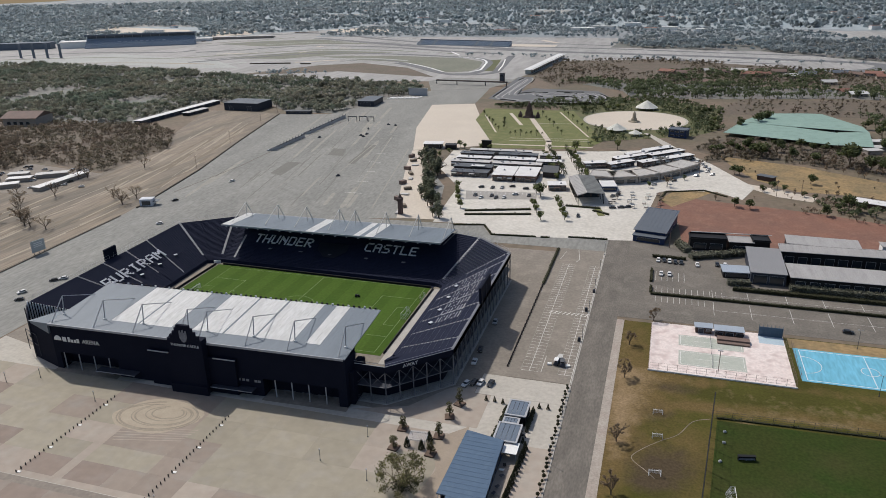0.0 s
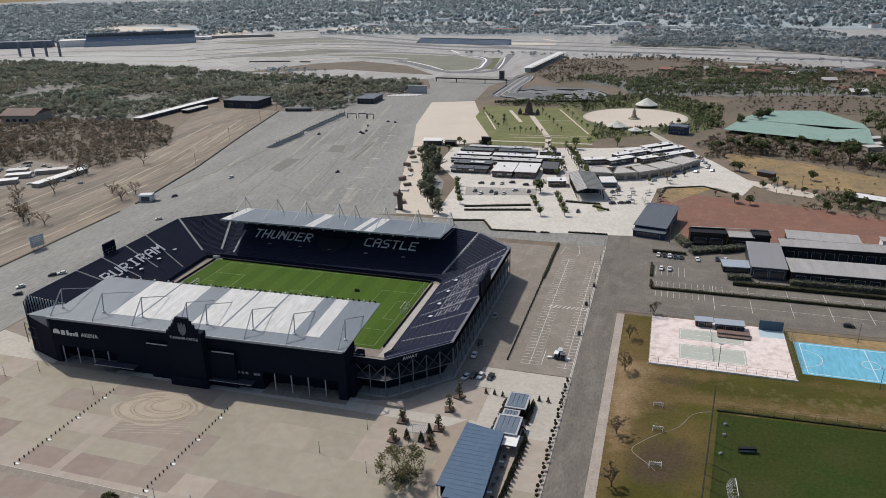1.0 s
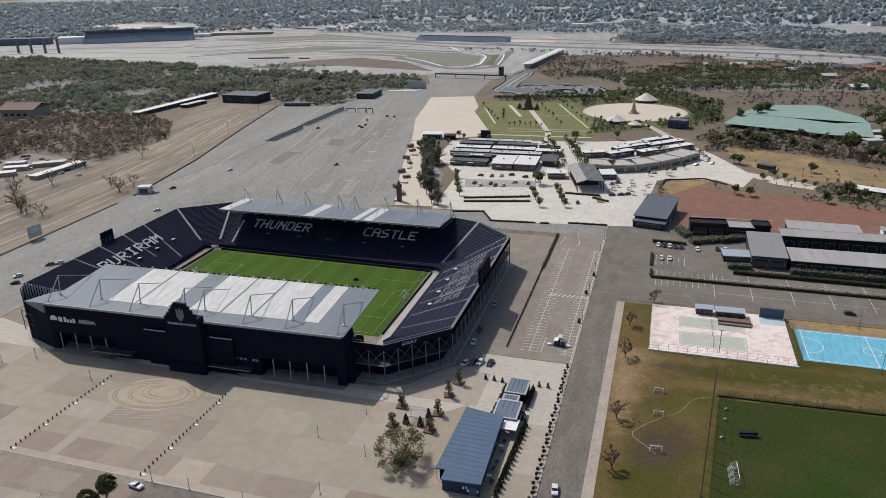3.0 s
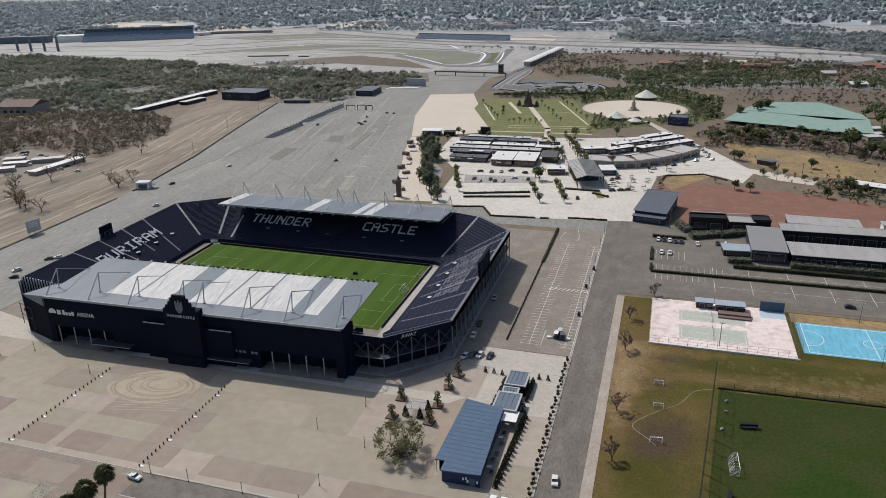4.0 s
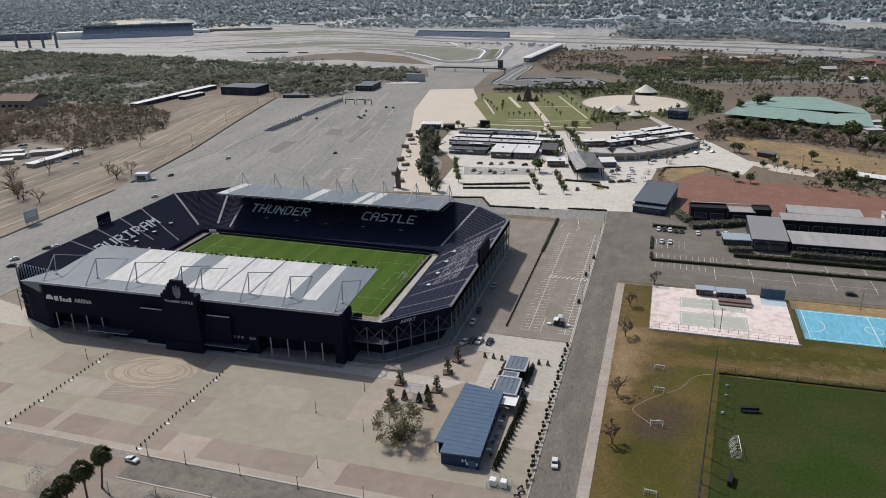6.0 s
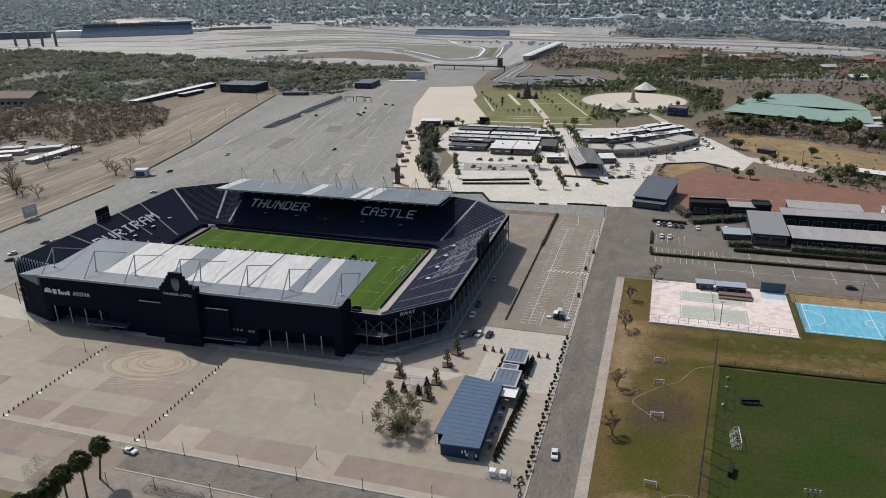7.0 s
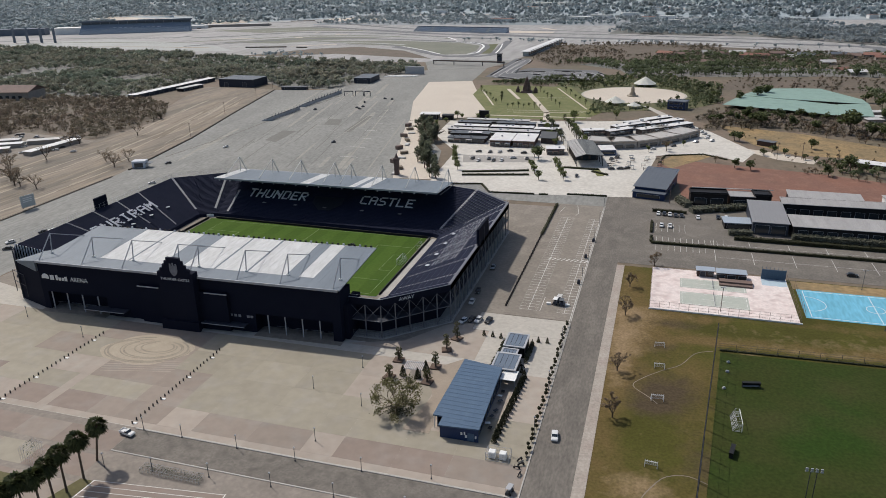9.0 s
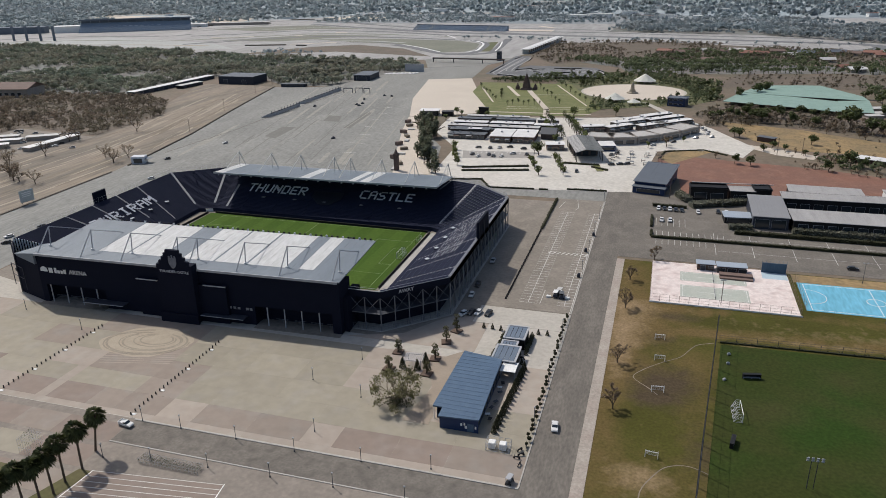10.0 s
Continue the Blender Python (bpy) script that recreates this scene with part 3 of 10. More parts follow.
LAWN_WEAR += [(("dry", "soil", "dry", "bare")[k % 4], float(g.uniform(146, 300)), float(g.uniform(-150, -22)) if k % 2 else float(g.uniform(-46, -22)), float(g.uniform(1.5, 7)), float(g.uniform(1.5, 5)), float(g.uniform(-0.45, 0.6)) * (0.6 if k % 4 == 3 else 1)) for k in range(130)]
worn_sheet("worn_lawn", 144.7, 302, -200, 19, 1.5, 0.12, LAWN_WEAR, M["worn_lawn"], "patchy lawn of green and dry brown grass with bare soil", "lawn")

# ---- stadium pitch ----
pitch = slab("pitch", [(-61, -36), (55.8, -36), (54.9, 30.2), (-61.5, 32.6)], 0.12, M["grass_stripe_a"], "mown green football pitch with light stripes", "pitch")
for k in range(9):
    x0 = -52.5 + k * 11.667
    bm = bmesh.new()
    prism(bm, [(x0, -35.9), (x0 + 5.83, -35.9), (x0 + 5.83, 31.1 - 0.0205 * x0), (x0, 31.2 - 0.0205 * x0)], 0.05, 0.135)
    part("turf_stripe", bm, M["grass_stripe_b"], pitch)


def mark(parent, pts, w=0.14, z=0.15, closed=False, m="pitch_line", name="line_marking"):
    """A painted line through the points, laid on its ground."""
    bm = bmesh.new()
    run = list(zip(pts, pts[1:] + pts[:1])) if closed else list(zip(pts, pts[1:]))
    for (x0, y0), (x1, y1) in run:
        d = Vector((x1 - x0, y1 - y0))
        if d.length < 1e-4:
            continue
        n = Vector((-d.y, d.x)).normalized() * w / 2
        e = d.normalized() * w / 2
        prism(bm, [(x0 - e.x + n.x, y0 - e.y + n.y), (x0 - e.x - n.x, y0 - e.y - n.y), (x1 + e.x - n.x, y1 + e.y - n.y), (x1 + e.x + n.x, y1 + e.y + n.y)], z - 0.02, z)
    return part(name, bm, M[m], parent)


def arc(cx, cy, r, a0, a1, n=24):
    return [(cx + r * math.cos(radians(a0 + (a1 - a0) * i / n)), cy + r * math.sin(radians(a0 + (a1 - a0) * i / n))) for i in range(n + 1)]


mark(pitch, rect(-52.5, 52.5, -34, 30.0), closed=True)
mark(pitch, [(0, -34), (0, 30.0)])
mark(pitch, arc(0, -2, 9.15, 0, 360, 40))
for s in (-1, 1):
    mark(pitch, [(s * 52.5, -20.6), (s * 36, -20.6), (s * 36, 16.8), (s * 52.5, 16.8)])
    mark(pitch, [(s * 52.5, -10.6), (s * 47, -10.6), (s * 47, 7.0), (s * 52.5, 7.0)])
    mark(pitch, arc(s * 41.5, -1.9, 9.15, 127 if s > 0 else 53, 233 if s > 0 else -53, 14))

# ---- paving of the plaza ----
PLAZA_X = (-104, -92, -80, -68, -56, -41, -25.5, -13, -9.5, 4.5, 14, 28.2, 39.3, 56, 72, 81, 97, 111, 129.8)
PLAZA_Y = (-131.8, -129.4, -120.5, -112, -102, -90, -77.5)
PLAN = ("dddddddddddddddddd",
        "abdabdadabbdbbdaab",
        "cbccaccdccbccccccc",
        "bacbccddbbbcccccdc",
        "ccaccbcdbbccccdcdd",
        "ccdcccbbbbccccdddd")
plaza = bpy.data.objects["plaza"]
for j, row in enumerate(PLAN):
    for i, c in enumerate(row):
        x0, x1, y0, y1 = PLAZA_X[i], PLAZA_X[i + 1], PLAZA_Y[j], PLAZA_Y[j + 1]
        bm = bmesh.new()
        box(bm, x0 + 0.012, x1 - 0.012, y0 + 0.012, y1 - 0.012, -0.1, 0.075)
        part("paving_block", bm, M["block_" + c], plaza)
terrace = bpy.data.objects["front_terrace"]
TX = (-104, -86, -70, -54, -38, -22.5, -8.6, 5.1, 23.8)
for j, row in enumerate(("babcbaba", "cabdabca", "abcbabab")):
    for i, c in enumerate(row):
        y1 = -134.8 - 10.2 * j
        bm = bmesh.new()
        box(bm, TX[i] + 0.05, TX[i + 1] - 0.05, y1 - 8.2, y1, -0.1, 0.075)
        part("paving_block", bm, M["block_" + c], terrace)
# ---- the stadium ----
stadium = tagged(empty("stadium", 0, -20), "dark navy football stadium with pale metal roofs", "stadium")
OFF = Matrix.Translation((0, 20, 0))
SOUTH = Matrix.Translation((-61, -56, 0)) @ Matrix.Rotation(radians(1.7), 4, "Z") @ Matrix.Translation((61, 76, 0))
block = [OFF]


def spart(name, bm, material, label="", parent=None):
    ob = part(name, bm, material, parent or stadium, label)
    ob.matrix_basis = Matrix() if parent else block[0]
    return ob


def smesh(name, me, material, m, label="", parent=None):
    if not me.materials:
        me.materials.append(material)
    ob = share(name, me, parent or stadium, m if parent else block[0] @ m)
    if label:
        ob["label"] = label
    return ob


def tier(name, c0, c1, rows, label, aisles=(), seats=True):
    """A bank of stepped rows between an inner and an outer line, with a line of seats on each step."""
    (i0, o0), (i1, o1) = [[Vector(v) for v in c] for c in (c0, c1)]
    bm, runs = bmesh.new(), []
    for r in range(rows):
        f, g = r / rows, (r + 1) / rows
        a, b, c, d = i0.lerp(o0, f), i1.lerp(o1, f), i0.lerp(o0, g), i1.lerp(o1, g)
        v = [bm.verts.new(p) for p in (a, b, (b.x, b.y, d.z), (a.x, a.y, c.z), d, c)]
        bm.faces.new((v[0], v[1], v[2], v[3]))
        bm.faces.new((v[3], v[2], v[4], v[5]))
        if seats:
            m0, m1 = a.lerp(c, 0.35), b.lerp(d, 0.35)
            n0, n1 = a.lerp(c, 0.95), b.lerp(d, 0.95)
            cuts = [0.0] + [q for al in aisles for q in al] + [1.0]
            for s0, s1 in zip(cuts[::2], cuts[1::2]):
                p, q, s, t = m0.lerp(m1, s0), m0.lerp(m1, s1), n0.lerp(n1, s1), n0.lerp(n1, s0)
                sm = bmesh.new()
                zz = (c.z + (d.z - c.z) * s0, c.z + (d.z - c.z) * s1)
                w = [sm.verts.new(k) for k in ((p.x, p.y, zz[0]), (q.x, q.y, zz[1]), (q.x, q.y, zz[1] + 0.14), (p.x, p.y, zz[0] + 0.14), (s.x, s.y, zz[1] + 0.26), (t.x, t.y, zz[0] + 0.26), (s.x, s.y, zz[1]), (t.x, t.y, zz[0]))]
                runs.append(sm)
                for q4 in ((0, 1, 2, 3), (3, 2, 4, 5), (5, 4, 6, 7), (0, 3, 5, 7), (1, 6, 4, 2)):
                    sm.faces.new([w[k] for k in q4])
    # the closed back and underside
    e = [bm.verts.new(p) for p in (o0, o1, (o1.x, o1.y, o1.z - 2.2), (o0.x, o0.y, o0.z - 2.2))]
    bm.faces.new(e)
    e = [bm.verts.new(p) for p in ((o0.x, o0.y, o0.z - 2.2), (o1.x, o1.y, o1.z - 2.2), (i1.x, i1.y, 0.0), (i0.x, i0.y, 0.0))]
    bm.faces.new(e)
    e = [bm.verts.new(p) for p in (i0, i1, (i1.x, i1.y, 0.0), (i0.x, i0.y, 0.0))]
    bm.faces.new(e)
    bmesh.ops.remove_doubles(bm, verts=list(bm.verts), dist=0.001)
    ob = spart(name, bm, M["step_dark"], label)
    for sm in runs:
        spart("bench", sm, M["seat"], "", ob)
    return ob


M["step_dark"] = mat("dark_painted_steps", (0.019, 0.023, 0.043), (0.024, 0.028, 0.05), amount=0.7, fine=2.0, rough=0.85, spec=0.06)
P0 = ((-66, -38, 1.5), (-91, -57, 15.5))
P1 = ((-68.5, 32.5, 1.5), (-92.5, 46, 15.5))
P2 = ((-60, 35.5, 1.5), (-63, 67, 15.6))
P3 = ((56.5, 33, 1.5), (58.3, 65.7, 15.2))
PC = ((58.6, 32, 1.5), (70.7, 62.5, 15.0))
P4 = ((61, 30, 1.5), (88.5, 47.5, 14.2))
P5 = ((61.5, -38, 1.5), (88.6, -48.5, 14.2))
P6 = ((60, -42, 1.5), (70.4, -66.4, 14.4))
west = tier("west_stand", P0, P1, 34, "navy seats with white letters", aisles=((0.262, 0.275), (0.42, 0.433), (0.577, 0.59), (0.727, 0.74)))
tier("north_west_corner", P1, P2, 34, "navy seats", aisles=((0.30, 0.325),))
north = tier("north_stand", P2, P3, 36, "navy seats with white letters", aisles=((0.12, 0.127), (0.27, 0.277), (0.42, 0.427), (0.57, 0.577), (0.72, 0.727), (0.87, 0.877)))
tier("north_corner", P3, PC, 30, "navy seats")
tier("north_east_corner", PC, P4, 20, "navy seats in pale edged rows")
east = tier("east_stand", P4, P5, 20, "navy seats in rows with white letters", aisles=((0.10, 0.115), (0.26, 0.275), (0.42, 0.435), (0.58, 0.595), (0.74, 0.755), (0.9, 0.915)))
tier("south_east_corner", P5, P6, 20, "navy seats")


def rake(p, q, f, g, lift=0.75):
    """A point on a bank: f along it, g up it."""
    a = Vector(p[0]).lerp(Vector(q[0]), f)
    b = Vector(p[1]).lerp(Vector(q[1]), f)
    c = a.lerp(b, g)
    c.z += lift
    return c


def stair(p, q, f, g0, g1, w, name="stairway", m="aisle"):
    """Pale steps up a bank."""
    bm = bmesh.new()
    a0, a1 = Vector(p[0]).lerp(Vector(q[0]), f), Vector(p[1]).lerp(Vector(q[1]), f)
    up = (a1 - a0)
    side = Vector((-up.y, up.x, 0)).normalized() * w / 2
    n = max(6, int(up.length * (g1 - g0) / 0.9))
    for k in range(n):
        b0, b1 = a0 + up * (g0 + (g1 - g0) * k / n), a0 + up * (g0 + (g1 - g0) * (k + 1) / n)
        prism(bm, [(b0.x - side.x, b0.y - side.y), (b1.x - side.x, b1.y - side.y), (b1.x + side.x, b1.y + side.y), (b0.x + side.x, b0.y + side.y)], b0.z - 0.5, b1.z + 0.42, top=[b0.z + 0.55, b1.z + 0.5, b1.z + 0.5, b0.z + 0.55])
    bmesh.ops.remove_doubles(bm, verts=list(bm.verts), dist=0.02)
    return tagged(spart(name, bm, M[m], "pale concrete stairway"), kind="stuff")


for f, g0 in ((0.268, 0.4), (0.426, 0.3), (0.583, 0.3), (0.733, 0.05)):
    stair(P0, P1, f, g0, 1.0, 0.55)
stair(P1, P2, 0.0, 0.12, 1.0, 1.1)
stair(P1, P2, 0.8, 0.12, 0.92, 1.1)
stair(P2, P3, 0.045, 0.06, 0.55, 1.0)
stair(PC, P4, 0.0, 0.1, 1.0, 1.3)
stair(P4, P5, 0.0, 0.35, 1.0, 0.9)
for f in (0.107, 0.267, 0.427, 0.587, 0.747, 0.907):
    stair(P4, P5, f, 0.08, 1.0, 0.62)
# pale edges of the sunlit rows
for nm, p, q, rows in (("row_edge", P4, P5, 20), ("row_edge", PC, P4, 20)):
    for r in range(2, rows, 2 if p is P4 else 1):
        a, b = rake(p, q, 0.01, r / rows, 0.72), rake(p, q, 0.99, r / rows, 0.72)
        bm = bmesh.new()
        bar(bm, a, b, 0.07, 4)
        spart(nm, bm, M["row_rail"])
# walkway mouths with pale slabs on top
for p, q, fs, g in ((P0, P1, (0.33, 0.485, 0.645, 0.80), 0.42), (P4, P5, (0.18, 0.34, 0.51, 0.67), 0.33), (P2, P3, (0.2, 0.35, 0.49, 0.66, 0.83), 0.3)):
    for f in fs:
        c = rake(p, q, f, g)
        mouth = empty("walkway_mouth", c.x, c.y + 20, c.z)
        mouth.parent = stadium
        up = Vector(q[1]) - Vector(q[0])
        mouth.matrix_basis = pose(c.x, c.y + 20, c.z, 0, 0, math.degrees(math.atan2(up.y, up.x)))
        bm = bmesh.new()
        box(bm, -0.8, 0.5, -0.9, 0.9, 0.1, 0.3, 0.04)
        part("roof_slab", bm, M["seat_white" if p is not P2 else "step"], mouth)
        bm = bmesh.new()
        box(bm, -0.7, 0.45, -0.85, -0.7, -0.8, 0.1)
        box(bm, -0.7, 0.45, 0.7, 0.85, -0.8, 0.1)
        part("side_wall", bm, M["step_dark"], mouth)


SEAT_FONT = {c: r.split() for c, r in {
    "B": "11110 10001 10001 11110 10001 10001 11110", "U": "10001 10001 10001 10001 10001 10001 01110", "R": "11110 10001 10001 11110 10100 10010 10001", "I": "01110 00100 00100 00100 00100 00100 01110",
    "A": "01110 10001 10001 11111 10001 10001 10001", "M": "10001 11011 11111 10101 10001 10001 10001", "T": "11111 00100 00100 00100 00100 00100 00100", "H": "10001 10001 10001 11111 10001 10001 10001",
    "N": "10001 11001 11101 10111 10011 10001 10001", "D": "11110 10001 10001 10001 10001 10001 11110", "E": "11111 10000 10000 11110 10000 10000 11111", "C": "01111 10000 10000 10000 10000 10000 01111",
    "S": "01111 10000 10000 01110 00001 00001 11110", "L": "10000 10000 10000 10000 10000 10000 11111"}.items()}


def on_bank(words, p, q, f, g, size, width, m, label):
    """Letters of pale seats laid on a bank, each by itself, spread over a width."""
    a0, a1 = Vector(p[0]).lerp(Vector(q[0]), f), Vector(p[1]).lerp(Vector(q[1]), f)
    up = (a1 - a0).normalized()
    along = (Vector(q[0]).lerp(Vector(q[1]), g) - Vector(p[0]).lerp(Vector(p[1]), g)).normalized()
    up = (up - along * up.dot(along)).normalized()
    norm = along.cross(up).normalized()
    if norm.z < 0:
        along = -along
        norm = -norm
    rot = Matrix((along, up, norm)).transposed().to_4x4()
    base = a0.lerp(a1, g) + norm * 1.0
    step = width / len(words)
    for k, c in enumerate(words):
        rows = SEAT_FONT[c]
        cw, ch = step * 0.82 / 5, 0.74 * size / 7
        bm = bmesh.new()
        for r, row in enumerate(rows):
            i = 0
            while i < 5:
                if row[i] == "1":
                    e = i
                    while e < 5 and row[e] == "1":
                        e += 1
                    box(bm, (i - 2.5) * cw, (e - 2.5) * cw, (6 - r) * ch, (6.86 - r) * ch, -0.12, 0.12)
                    i = e
                i += 1
        me = bpy.data.meshes.new("seat_letter")
        bm.to_mesh(me)
        bm.free()
        pos = base + along * (step * (k + 0.5) - width / 2)
        smesh("seat_letter", me, M[m], Matrix.Translation(pos) @ rot, label + " " + c)


on_bank("THUNDER", P2, P3, 0.244, 0.412, 8.6, 34.5, "seat_letters", "pale seats forming a letter")
on_bank("CASTLE", P2, P3, 0.752, 0.445, 8.4, 29, "seat_letters", "pale seats forming a letter")
on_bank("BURIRAM", P0, P1, 0.50, 0.52, 7.2, 43.0, "seat_white", "white seats forming a letter")
# a shield of dim seats between the words
bm = bmesh.new()
prev = None
for k in range(9):
    g = 0.24 + k * 0.036
    hw = 0.014 + 0.055 * min(1.0, (k + 1) / 5.0)
    row = [bm.verts.new(rake(P2, P3, 0.49 + s * hw, g, 0.95)) for s in (-1, 1)]
    if prev:
        bm.faces.new((prev[0], prev[1], row[1], row[0]))
    prev = row
bmesh.ops.solidify(bm, geom=list(bm.faces), thickness=0.2)
spart("seat_shield", bm, M["shield"], "shield of dim grey seats")
# broken rows of white seats on the east bank
for k in range(7):
    f0 = 0.13 + k * 0.082
    bm = bmesh.new()
    for r in range(8):
        g = 0.40 + r * 0.05
        for s in range(4):
            if (s in (1, 2) and r in ((2, 3), (1, 4), (2, 5), (3, 6))[k % 4]) or (s == 3 and (r + k) % 5 == 0):
                continue
            a = rake(P4, P5, f0 + s * 0.016, g, 0.45)
            b = rake(P4, P5, f0 + s * 0.016 + 0.0145, g + 0.024, 0.45)
            box(bm, min(a.x, b.x), max(a.x, b.x), min(a.y, b.y), max(a.y, b.y), a.z - 0.2, a.z + 0.2)
    tagged(spart("seat_letter", bm, M["steel"], "block of white seats"), kind="stuff")

# rim fence
bm = bmesh.new()
for p, q, n in ((P0, P1, 36), (P1, P2, 14), (P3, PC, 4), (PC, P4, 8)):
    for k in range(n + 1):
        a = Vector(p[1]).lerp(Vector(q[1]), k / n)
        bar(bm, a, a + Vector((0, 0, 2.6)), 0.055, 4)
    for h in (1.2, 2.4):
        bar(bm, Vector(p[1]) + Vector((0, 0, h)), Vector(q[1]) + Vector((0, 0, h)), 0.03, 4)
tagged(spart("rim_fence", bm, M["steel"], "thin grey steel fence along the rim"), kind="stuff")

# outer frame of columns and braces on the open sides
RIM = [Vector((59.2, -66.6, 14.4)), Vector((70.4, -66.6, 14.4)), Vector((89.2, -48.4, 14.2)), Vector((89.2, 48.2, 14.2)), Vector((71, 63, 15)), Vector((58.6, 66.3, 15.2))]


def set_in(k, d):
    """A corner of the rim moved inwards by d, on the line that halves its angle."""
    near = [(RIM[j + 1] - RIM[j]).to_2d().normalized() for j in (k - 1, k) if 0 <= j < len(RIM) - 1]
    ins = [Vector((-v.y, v.x)) for v in near]
    m = (ins[0] + ins[-1]).normalized()
    return RIM[k].to_2d() + m * d / max(0.3, m.dot(ins[0]))


for seg, n in ((0, 2), (1, 5), (2, 17), (3, 4), (4, 2)):
    a, b = RIM[seg], RIM[seg + 1]
    a4, b4, a5, b5, a0, b0 = (tuple(set_in(k, d)) for d in (4.5, 4.75, -0.75) for k in (seg, seg + 1))
    pts = [a.lerp(b, k / n) for k in range(n + 1)]
    for k, c in enumerate(pts):
        if k == 0 and seg > 0:
            continue
        bm = bmesh.new()
        bar(bm, (c.x, c.y, 0), (c.x, c.y, c.z - 2.0), 0.22, 6)
        spart("column", bm, M["column"])
    for c, d in zip(pts, pts[1:]):
        bm = bmesh.new()
        for h in (6.2,):
            bar(bm, (c.x, c.y, h), (d.x, d.y, h), 0.16, 5)
        bar(bm, (c.x, c.y, 6.2), (d.x, d.y, d.z - 2.2), 0.08, 4)
        bar(bm, (c.x, c.y, c.z - 2.2), (d.x, d.y, 6.2), 0.08, 4)
        spart("cross_brace", bm, M["column"])
    bm = bmesh.new()
    d = (b - a).normalized()
    n2 = Vector((d.y, -d.x, 0)) * 0.25
    prism(bm, [(a.x - n2.x, a.y - n2.y), (b.x - n2.x, b.y - n2.y), (b.x + n2.x, b.y + n2.y), (a.x + n2.x, a.y + n2.y)], 12.1, 0, top=[a.z, b.z, b.z, a.z])
    spart("fascia", bm, M["navy"], "dark navy fascia")
    bm = bmesh.new()
    bar(bm, a + Vector((0, 0, 1.0)), b + Vector((0, 0, 1.0)), 0.06, 4)
    bar(bm, a + Vector((0, 0, 0.08)), b + Vector((0, 0, 0.08)), 0.16, 4)
    spart("rim_rail", bm, M["steel"])
    if seg in (2, 3):
        bm = bmesh.new()
        prism(bm, [(a.x + n2.x, a.y + n2.y), (b.x + n2.x, b.y + n2.y), (b.x - n2.x * 3, b.y - n2.y * 3), (a.x - n2.x * 3, a.y - n2.y * 3)], 12.0, 0, top=[a.z + 0.3, b.z + 0.3, b.z + 0.3, a.z + 0.3])
        spart("rim_band", bm, M["column"], "grey metal band along the rim")
    bm = bmesh.new()
    prism(bm, [a4, b4, b5, a5], 0, 10.4)
    spart("inner_wall", bm, M["navy"], "dark recessed wall under the stand")
    bm = bmesh.new()
    prism(bm, [(a.x, a.y), (b.x, b.y), b4, a4], 6.0, 6.25)
    spart("gallery_floor", bm, M["dark_steel"])
    bm = bmesh.new()
    prism(bm, [a0, b0, b4, a4], 0, 0.22)
    spart("plinth", bm, M["kerb"])
    for k in range(n * 3):
        c = a.lerp(b, (k + 0.5) / (n * 3))
        bm = bmesh.new()
        bar(bm, (c.x, c.y, 0.2), (c.x, c.y, 2.1), 0.05, 4)
        spart("fence_post", bm, M["column"])
    bm = bmesh.new()
    for h in (0.7, 1.4, 2.1):
        bar(bm, (a.x, a.y, h), (b.x, b.y, h), 0.045, 4)
    spart("fence_rail", bm, M["column"])
me = text_mesh("AWAY", 1.9, 0.06)
d = (RIM[2] - RIM[1]).normalized()
smesh("sign_letters", me, M["seat_white"], Matrix.Translation(RIM[1].lerp(RIM[2], 0.36) + Vector((d.y, -d.x, 0)) * 0.33 + Vector((0, 0, -1.75))) @ Matrix((d, (0, 0, 1), (d.y, -d.x, 0))).transposed().to_4x4(), "white letters AWAY")
# west and north outer walls
for a, b, za, zb in (((-61, -75.5), (-77, -70.5), 18.6, 15.4), ((-77, -70.5), (-91.5, -57.5), 15.4, 14.5), ((-91.5, -57.5), (-93, 46.5), 14.5, 14.5), ((-93, 46.5), (-64, 67.6), 14.5, 14.5), ((-64, 67.6), (58.6, 66.6), 14.5, 14.5)):
    d = Vector((b[0] - a[0], b[1] - a[1])).normalized() * 0.4
    bm = bmesh.new()
    prism(bm, [a, b, (b[0] - d.y, b[1] + d.x), (a[0] - d.y, a[1] + d.x)], 0, 0, top=[za, zb, zb, za])
    spart("outer_wall", bm, M["navy"], "dark navy outer wall")
# slatted end of the west bank above the south west corner
for k in range(19):
    u = 0.03 * k
    a = Vector((-91 + 25 * u, -57.4 + 19 * u, 0))
    bm = bmesh.new()
    box(bm, a.x - 0.27, a.x + 0.27, a.y - 0.12, a.y + 0.12, 6.0, 16.2 - 14 * u)
    spart("end_slat", bm, M["seat_letters"])
bm = bmesh.new()
prism(bm, [(-77, -70.8), (-61, -76.9), (-61, -66), (-66, -66.5)], 0, 0, top=[15.62, 19.45, 19.9, 18.9])
bmesh.ops.translate(bm, verts=[v for v in bm.verts if v.co.z < 1], vec=(0, 0, 15.2))
spart("corner_roof", bm, M["roof_grey"], "blue grey roof sheet over the corner")
bm = bmesh.new()
bar(bm, (-76.4, -71.4, 0), (-76.4, -71.4, 21.5), 0.22, 6)
box(bm, -76.8, -76.0, -71.9, -71.4, 9.0, 10.2)
spart("corner_mast", bm, M["dark_steel"])
bm = bmesh.new()
bar(bm, (-81, -69.5, 2), (-81, -69.5, 11), 0.15, 5)
bar(bm, (-72, -73, 2), (-72, -73, 11), 0.15, 5)
bar(bm, (-81, -69.5, 11), (-72, -73, 11), 0.15, 5)
